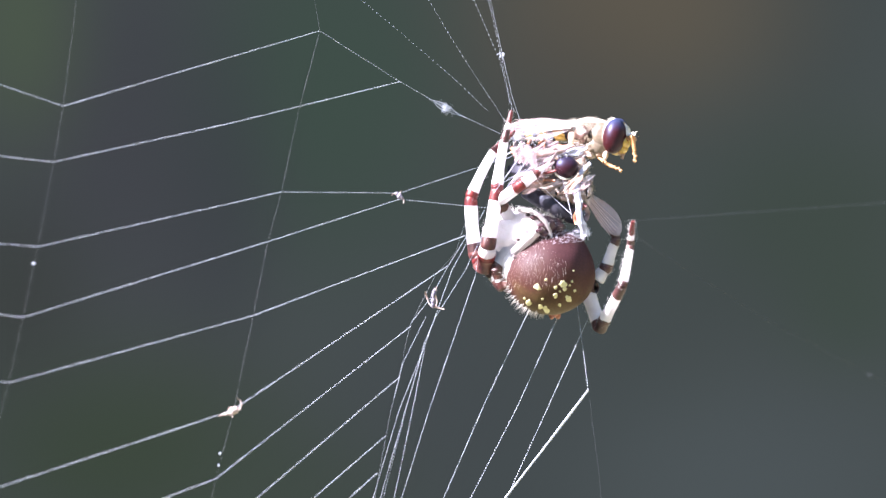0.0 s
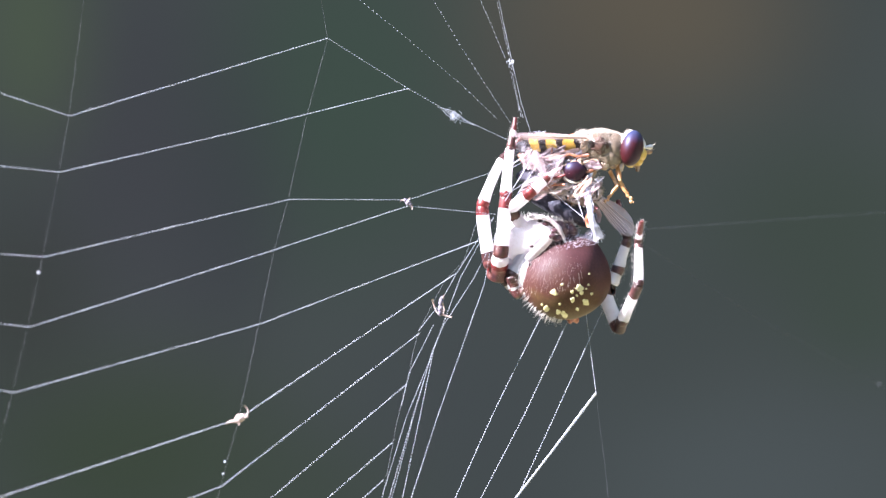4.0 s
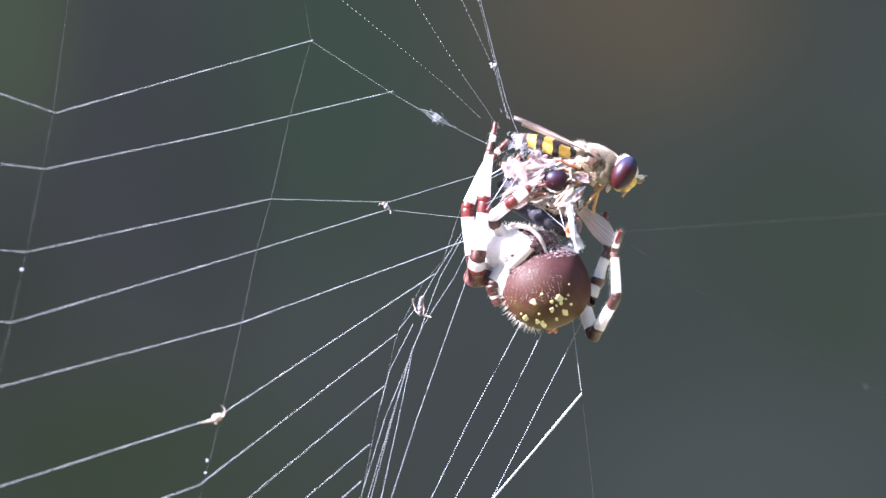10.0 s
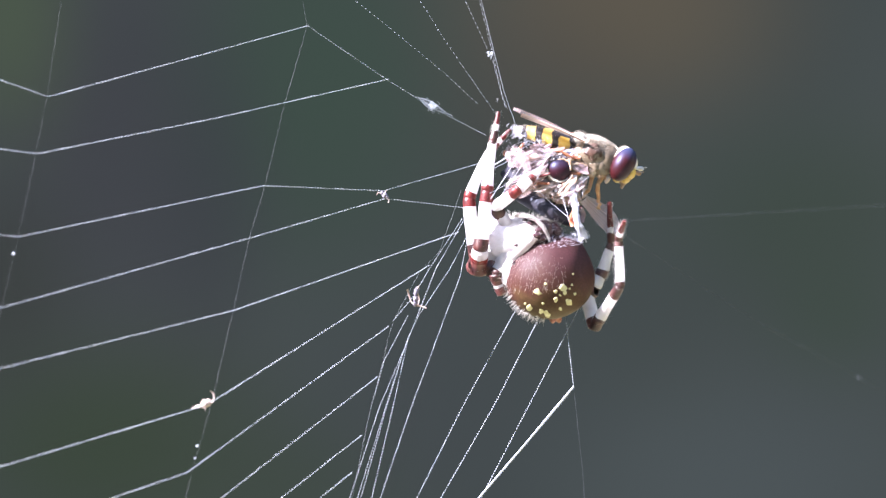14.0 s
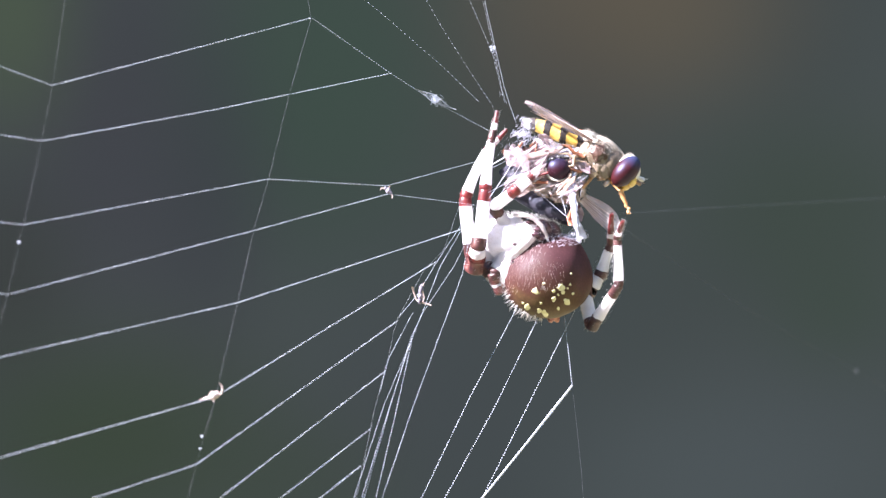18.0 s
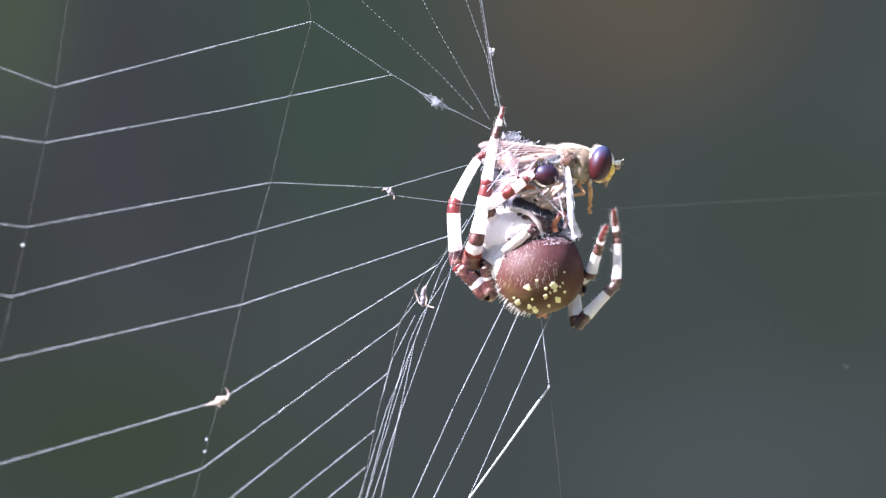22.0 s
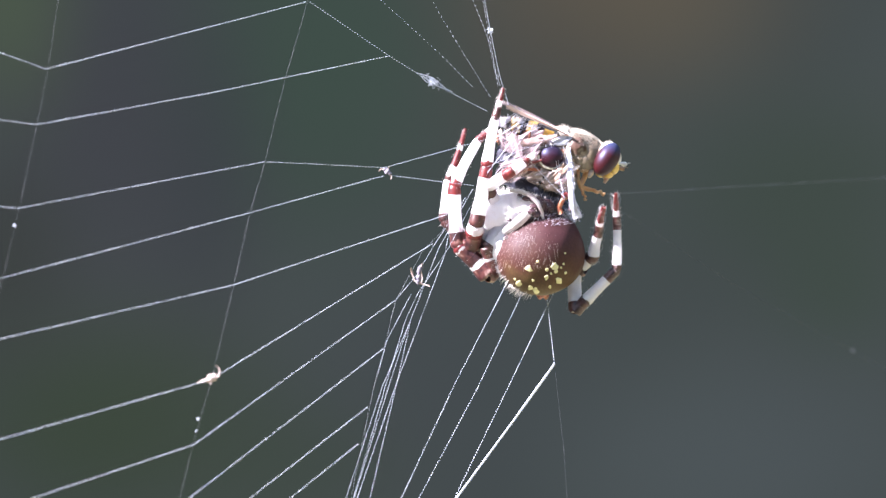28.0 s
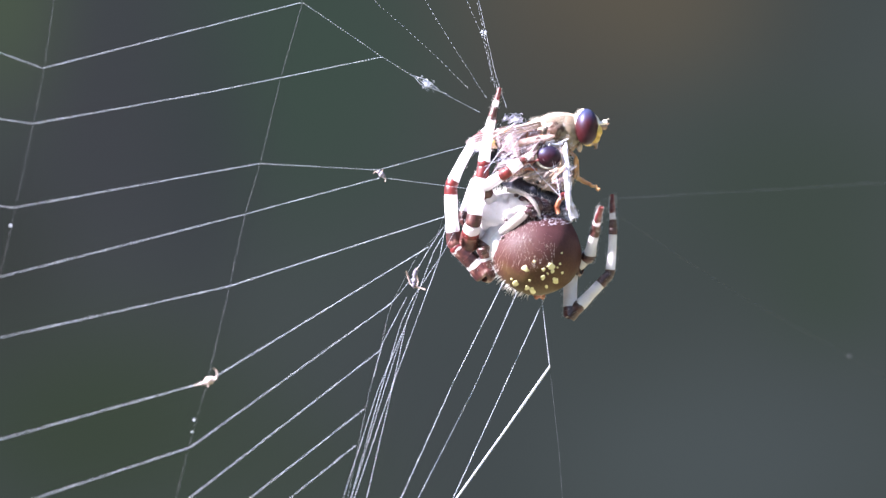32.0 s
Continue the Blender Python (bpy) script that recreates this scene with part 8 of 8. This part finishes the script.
    [(0, pose(-0.00116, -0.00556, -0.00569, 0, 0, 0)), (0.5, pose(-0.00116, -0.00558, -0.00568, 0, -0.04, 0)), (1, pose(-0.0013, -0.00512, -0.00574, 0, -0.01, 0)), (1.5, pose(-0.00134, -0.00506, -0.00574, 0, 0.01, 0)), (2, pose(-0.00139, -0.00504, -0.00572, 0, 0.02, 0)), (2.5, pose(-0.0014, -0.00492, -0.00574, 0, 0.03, 0)), (3, pose(-0.0013, -0.00517, -0.00573, 0, 0.01, 0)), (3.5, pose(-0.00139, -0.00486, -0.00577, 0, -0.01, 0)), (5.5, pose(-0.00111, -0.00569, -0.00567, 0, -0.01, 0)), (6, pose(-0.00099, -0.00558, -0.00581, 0, -0.04, 0)), (6.5, pose(-0.00098, -0.0055, -0.00572, 0, -0.04, 0)), (7, pose(-0.00119, -0.00554, -0.00568, 0, 0, 0)), (7.5, pose(-0.00139, -0.00558, -0.00559, 0, 0.01, 0)), (8, pose(-0.00116, -0.00548, -0.00575, 0, 0.04, 0)), (8.5, pose(-0.00126, -0.00541, -0.00566, 0, 0.11, 0)), (9, pose(-0.00127, -0.00528, -0.0056, 0, 0.07, 0)), (9.5, pose(-0.00158, -0.00534, -0.00552, 0, 0.12, 0)), (10, pose(-0.0015, -0.00559, -0.00543, 0, 0.13, 0)), (10.5, pose(-0.00138, -0.00561, -0.00568, 0, 0.12, 0)), (11, pose(-0.00136, -0.00564, -0.00569, 0, 0.14, 0)), (11.5, pose(-0.00151, -0.00571, -0.00545, 0, 0.14, 0)), (12, pose(-0.00149, -0.00571, -0.00564, 0, 0.11, 0)), (12.5, pose(-0.00147, -0.00573, -0.00563, 0, 0.14, 0)), (13, pose(-0.00141, -0.00557, -0.00572, 0, 0.12, 0)), (13.5, pose(-0.00156, -0.00528, -0.00563, 0, 0.2, 0)), (15.5, pose(-0.00112, -0.00614, -0.00619, 0, 0.19, 0)), (16, pose(-0.00132, -0.00639, -0.00586, 0, 0.25, 0)), (16.5, pose(-0.00131, -0.00669, -0.00599, 0, 0.26, 0)), (17, pose(-0.00103, -0.00629, -0.00611, 0, 0.2, 0)), (17.5, pose(-0.00088, -0.00618, -0.00614, 0, 0.2, 0)), (18, pose(-0.0012, -0.00611, -0.00608, 0, 0.23, 0)), (18.5, pose(-0.00135, -0.00619, -0.00602, 0, 0.26, 0)), (19, pose(-0.00127, -0.00628, -0.00614, 0, 0.27, 0)), (19.5, pose(-0.00103, -0.00636, -0.0059, 0, 0.24, 0)), (20, pose(-0.001, -0.00613, -0.00602, 0, 0.2, 0)), (20.5, pose(-0.00099, -0.00602, -0.00603, 0, 0.18, 0)), (21, pose(-0.00099, -0.00611, -0.00603, 0, 0.16, 0)), (21.5, pose(-0.00097, -0.00635, -0.00613, 0, 0.19, 0)), (22, pose(-0.00087, -0.00642, -0.00612, 0, 0.2, 0)), (22.5, pose(-0.00101, -0.00634, -0.00602, 0, 0.21, 0)), (23, pose(-0.00101, -0.00612, -0.00603, 0, 0.19, 0)), (23.5, pose(-0.00105, -0.006, -0.00605, 0, 0.22, 0)), (24, pose(-0.00108, -0.00614, -0.00602, 0, 0.2, 0)), (24.5, pose(-0.00096, -0.00603, -0.006, 0, 0.18, 0)), (26.5, pose(-0.00096, -0.00617, -0.00614, 0, 0.15, 0)), (27, pose(-0.00096, -0.00586, -0.00604, 0, 0.16, 0)), (27.5, pose(-0.00098, -0.00581, -0.00602, 0, 0.16, 0)), (28, pose(-0.00115, -0.00597, -0.00593, 0, 0.18, 0)), (28.5, pose(-0.00104, -0.00579, -0.00586, 0, 0.17, 0)), (29, pose(-0.00114, -0.00611, -0.00589, 0, 0.14, 0)), (29.5, pose(-0.00123, -0.00576, -0.00592, 0, 0.21, 0)), (30, pose(-0.00111, -0.00596, -0.00586, 0, 0.19, 0)), (30.5, pose(-0.00137, -0.00608, -0.00595, 0, 0.22, 0)), (31, pose(-0.00121, -0.00617, -0.00597, 0, 0.2, 0)), (31.5, pose(-0.00092, -0.00629, -0.00607, 0, 0.2, 0)), (32, pose(-0.00091, -0.00638, -0.00604, 0, 0.2, 0))],
]


def swing(base, rows):
    """Rows of seconds, shift (x, z), turn about the line of sight in degrees, about the drawing place base."""
    p = at(*base)
    return [(t, Matrix.Translation(p + at(x, z)) @ pose(0, 0, 0, 0, a, 0) @ Matrix.Translation(-p)) for t, x, z, a in rows]


def wing_way(base, rows):
    return [(t, Matrix.Translation(at(*base)) @ pose(0, 0, 0, rx, ry, rz)) for t, rx, ry, rz in rows]


def drift(thread, place, rows):
    p = Vector(place) * MM
    walk(thread, [(t, Matrix.Translation(p + Vector((x, 0, z)) * MM) @ pose(0, 0, 0, 0, a, 0) @ Matrix.Translation(-p)) for t, x, z, a in rows])


# right legs: seconds, then the knee and the joints outward (x, z)
RIGHT_A_WAY = [(0, (158, -186), (237, -45), (266, 100), (277, 175)), (3.5, (157, -183), (236, -42), (249, 105), (267, 175)), (6, (156, -180), (235, -39), (232, 110), (258, 176)), (12, (138, -168), (230, -42), (232, 118), (258, 178)), (18, (133, -172), (232, -36), (233, 128), (257, 178)), (19, (133, -172), (232, -36), (235, 129), (250, 190)), (20, (148, -158), (246, -22), (240, 130), (226, 232)), (20.5, (138, -164), (250, -22), (246, 132), (232, 230)), (22, (122, -172), (254, -25), (252, 134), (238, 226)), (27, (116, -182), (254, -40), (251, 123), (243, 214)), (31, (107, -206), (252, -48), (251, 125), (245, 220)), (32, (107, -206), (252, -48), (251, 125), (245, 220))]
RIGHT_B_WAY = [(0, (150, -14), (190, 40), (222, 140), (150, 287)), (3.5, (144, -18), (187, 52), (216, 140), (175, 284)), (6, (140, -20), (185, 62), (212, 140), (197, 281)), (12, (141, -24), (186, 50), (212, 130), (206, 256)), (18, (142, -29), (186, 34), (210, 110), (218, 211)), (19, (142, -26), (180, 40), (205, 118), (222, 206)), (20, (150, -5), (171, 54), (182, 140), (180, 211)),
               (22, (134, -10), (168, 10), (192, 98), (212, 168)), (27, (136, -28), (172, 0), (189, 92), (200, 168)), (32, (136, -24), (172, 2), (190, 94), (204, 168))]
# the hoverfly's kicking legs: seconds, knee, foot
KICK = [(0, 68, -3, 89, -116), (0.5, 84, 3, 149, -5), (1, -17, -89, 63, -179), (2, 16, -69, 96, -175), (3, -42, -110, -4, -162), (6, -9, -121, 38, -195), (7, -74, -96, -53, -186), (8, -62, -92, -16, -207), (9, -54, -102, 9, -208), (10, -61, -91, -47, -186), (11, -64, -86, 2, -149), (12, 14, -104, -13, -154), (13, -62, -97, -25, -217), (16, -36, -96, 27, -213), (17, -44, -95, 0, -235), (18, 22, -66, 86, -111), (19, 48, -77, 110, -131), (20, -69, -97, -25, -197), (21, -34, -125, -13, -199), (22, -26, -90, -25, -165), (23, 2, -91, 18, -168), (24, -12, -78, 6, -159), (26.5, -30, -82, 59, -116), (27, -14, -96, 47, -172), (28, -45, -124, 34, -115), (29, 40, -63, 37, -147), (30, 44, -83, 124, -114), (31, -36, -100, 53, -121), (32, -52, -171, 12, -215)]
KICK_FAR = [(0, -30, -97, 19, -113), (0.5, -62, -63, 8, -76), (1, -11, -122, -31, -190), (2, -8, -102, -57, -190), (3, -28, -140, -72, -215), (6, -51, -125, -97, -181), (7, -72, -136, -94, -208), (9, -67, -112, -83, -167), (11, -61, -97, -87, -155), (12, -60, -108, -107, -174), (13, -74, -127, -99, -197), (16, -76, -121, -134, -175), (17, -55, -114, -102, -162), (18, -87, -106, -96, -165), (20, -42, -103, 29, -87), (22, -45, -111, -83, -119), (26.5, -65, -59, -13, -96), (28, -59, -109, 0, -169), (30, -33, -124, 30, -148), (32, -47, -102, -58, -160)]
# the far hind leg, which is flung up over the back once: seconds, knee, foot
FLING = [(0, -250, 6, -300, -24), (30.8, -250, 6, -300, -24), (30.9, -256, 26, -306, 10), (31, -229, 92, -272, 138), (31.1, -184, 106, -192, 168), (31.2, -234, 92, -194, 140), (31.4, -252, 26, -300, 0), (31.6, -250, 6, -300, -24), (32, -250, 6, -300, -24)]
PREY_SHIFT = [(0, 44, 24), (18, 37, 30), (19, 34, 22), (19.5, 23, 20), (20, 19, 12), (20.5, 5, 5), (22, 0, 0), (24.5, 4, -2), (27, 15, -4), (32, 18, -3)]


def carried_to(a, b, to_a, to_b):
    """The pose that lays the stretch a-b along to_a-to_b, with a on to_a."""
    return Matrix.Translation(to_a) @ (b - a).rotation_difference(to_b - to_a).to_matrix().to_4x4() @ Matrix.Translation(-a)


def bend_leg(holder, rest, names, rows, hip=None):
    """Keys a leg's pieces along its joints; rest: the joints (x, z, depth) as built. Lengths stay, depth takes up what the view shortens."""
    seg = {o.name.split(".")[0]: o for o in holder.children}
    ways = [[] for _ in names]
    hips = []
    for t, *joints in rows:
        last = at(*joints[0], rest[0][2])
        if hip:
            hips.append((t, carried_to(at(*rest[0]), at(*hip), last, at(*hip))))
        for k in range(len(names)):
            a, b = at(*rest[k]), at(*rest[k + 1])
            x, z = joints[k + 1][0] * U - last.x, joints[k + 1][1] * U - last.z
            deep = math.sqrt(max(0.0, (b - a).length_squared - x * x - z * z))
            m = carried_to(a, b, last, last + Vector((x, deep if rest[k + 1][2] > rest[k][2] else -deep, z)))
            ways[k].append((t, m))
            last = m @ b
    for group, way in zip(names, ways):
        for n in group:
            walk(seg[n], way)
    if hip:
        walk(seg["femur"], hips)


def kick(pieces, root, rows, depth):
    up = at(0, 1)
    for piece, far in zip(pieces, (False, True)):
        way = []
        for t, kx, kz, fx, fz in rows:
            knee = at(kx, kz, depth)
            way.append((t, carried_to(at(0, 0), up, knee, at(fx, fz, depth - 6) if far else at(*root))))
        walk(piece, way)


def motions():
    walk(web, WEB_WAY)
    for threads, ways in ((spiral_threads, SPIRAL_DRIFT), (bundle_threads, BUNDLE_DRIFT), (upper_threads, UPPER_DRIFT + UPPER_DRIFT[3:]), (lower_threads, LOWER_DRIFT)):
        for thread, (place, rows) in zip(threads, ways):
            drift(thread, place, rows)
    for ob, way in zip(husks, HUSK_WAYS):
        walk(ob, way)
    for ob in anchors:
        walk(ob, ANCHOR_WAY)
    walk(spider, SPIDER_WAY)
    walk(swathe, SPIDER_WAY)
    shift = lambda t: next(Vector((a[1] + (b[1] - a[1]) * f, 0, a[2] + (b[2] - a[2]) * f)) * U for a, b in zip(PREY_SHIFT, PREY_SHIFT[1:]) if a[0] <= t <= b[0] for f in [(t - a[0]) / (b[0] - a[0])])
    walk(wrapped, [(t, m @ Matrix.Translation(shift(t))) for t, m in SPIDER_WAY])
    walk(fly, FLY_WAY)
    # the upper end of the silk band leans towards the hoverfly while it is slack
    walk(BAND_TOP, [(t, carried_to(at(84, 322, -66), at(80, 396, -44), at(84, 322, -66), at(80 + x, 396, -44))) for t, x in ((0, 62), (3, 50), (6, 46), (12, 40), (18, 40), (19, 26), (20, 4), (22, 0), (32, 2))])
    walk(LEFT_A, swing((-190, -20, 0), [(0, 8, -8, 0), (3, 8, -8, 0), (6, -14, 2, 0), (10, -8, 8, 0), (17, -14, 10, 0), (19, -12, 8, 0), (20.5, -2, 0, 0), (32, -2, 0, 0)]))
    walk(LEFT_B, swing((-200, -55, 0), [(0, 20, 36, 0), (6, 20, 42, 0), (10, 34, 58, 0), (17, 20, 58, 0), (19, 10, 46, 0), (20.5, -8, 0, 0), (32, -8, 0, 0)]))
    walk(LEFT_C, swing((-190, 235, 0), [(0, 8, 22, 0), (17, 8, 22, 0), (19, 6, 16, 0), (20.5, -6, 0, 0), (32, -6, 0, 0)]))
    walk(LEFT_D, swing((-250, 40, 0), [(0, 90, -40, 10), (24.5, 90, -40, 10), (26.5, 20, -10, -2), (27, 4, -16, -4), (29, 4, -16, -4), (30, 20, -16, -1), (32, 60, -25, 8)]))
    bend_leg(RIGHT_A, [(122, -172, 0), (254, -25, -20), (252, 134, -15), (238, 226, -80)], (("patella", "tibia"), ("metatarsus",), ("tarsus",)), RIGHT_A_WAY, (105, -30, 60))
    bend_leg(RIGHT_B, [(140, -45, 40), (166, 0, 20), (195, 95, 0), (207, 180, -110)], (("tibia",), ("metatarsus",), ("tarsus",)), RIGHT_B_WAY)
    walk(HEAD, [(t, pose(0, 0, 0, 0, 0, a)) for t, a in ((0, 17), (0.5, 14), (1, 0), (32, 0))])
    # the tail lifts while the fly rears up, and sinks among the silk between
    tails = [(0, -2), (0.5, -4), (1, -24), (2, -17), (2.5, -17), (3, -6), (7, -4), (8, -8), (10, -5), (12, -4), (13.5, -7), (16, -3), (17, -6), (18, -13), (18.5, -14), (19, -1), (20.5, -6), (26.5, -8), (27, -2), (28, -6), (30, -6), (32, -6)]
    walk(FLY_TAIL, [(t, Matrix.Translation(at(*TAIL)) @ pose(0, 0, 0, 0, a, 0)) for t, a in tails])
    rows = [(0, 82, 178, -8), (0.5, 70, 180, -6), (1, 38, 187, 0), (2.5, 38, 187, 0), (3, 14, 178, 0), (8, 13, 176, 0), (9, 12, 176, 0), (10, 12, 183, 0), (13.5, 12, 182, 0), (17, 14, 184, 0), (18, 24, 176, 0), (18.5, 24, 176, 0), (19, 20, 176, 0), (20.5, 66, 180, 0), (24.5, 66, 180, 0),
            (26.5, 60, 180, 0), (26.9, 62, 178, 0), (26.967, 58, 152, 0), (27, 44, 192, 0), (27.034, 24, 230, 0), (27.1, 6, 196, 0), (27.5, 5, 188, 0), (28, 10, 182, 0), (29, 62, 182, 0), (30.5, 60, 180, 0), (31.5, 60, 178, 0), (32, 58, 172, 0)]
    walk(FLY_WING, wing_way(WING_ROOT, rows))
    walk(FLY_WING_FAR, wing_way(WING_ROOT_FAR, [(t, rx * 0.8, ry + 0.8, rz) for t, rx, ry, rz in rows]))
    kick(FRONT_LEG, (-44, -52, 16), KICK, 6)
    kick(FRONT_LEG_FAR, (-84, -58, 14), KICK_FAR, 0)
    kick(HIND_LEG, (-186, 32, 50), FLING, 54)
    loose = Matrix.Translation(at(66, 258, 10))
    walk(LOOSE_WING, [(0, loose @ pose(0, 0, 0, 80, 52, 0)), (18, loose @ pose(0, 0, 0, 80, 45, 0)), (18.7, loose @ pose(0, 0, 0, 75, 0, 0)), (19.0, loose @ pose(0, 0, 0, 76, 28, 0)), (19.4, loose @ pose(0, 0, 10, 78, 48, 0)), (19.8, loose @ pose(0, 0, 35, 80, 62, 0)), (20.2, loose @ pose(0, 0, 60, 80, 60, 0)), (32, loose @ pose(0, 0, 60, 80, 60, 0))])


motions()
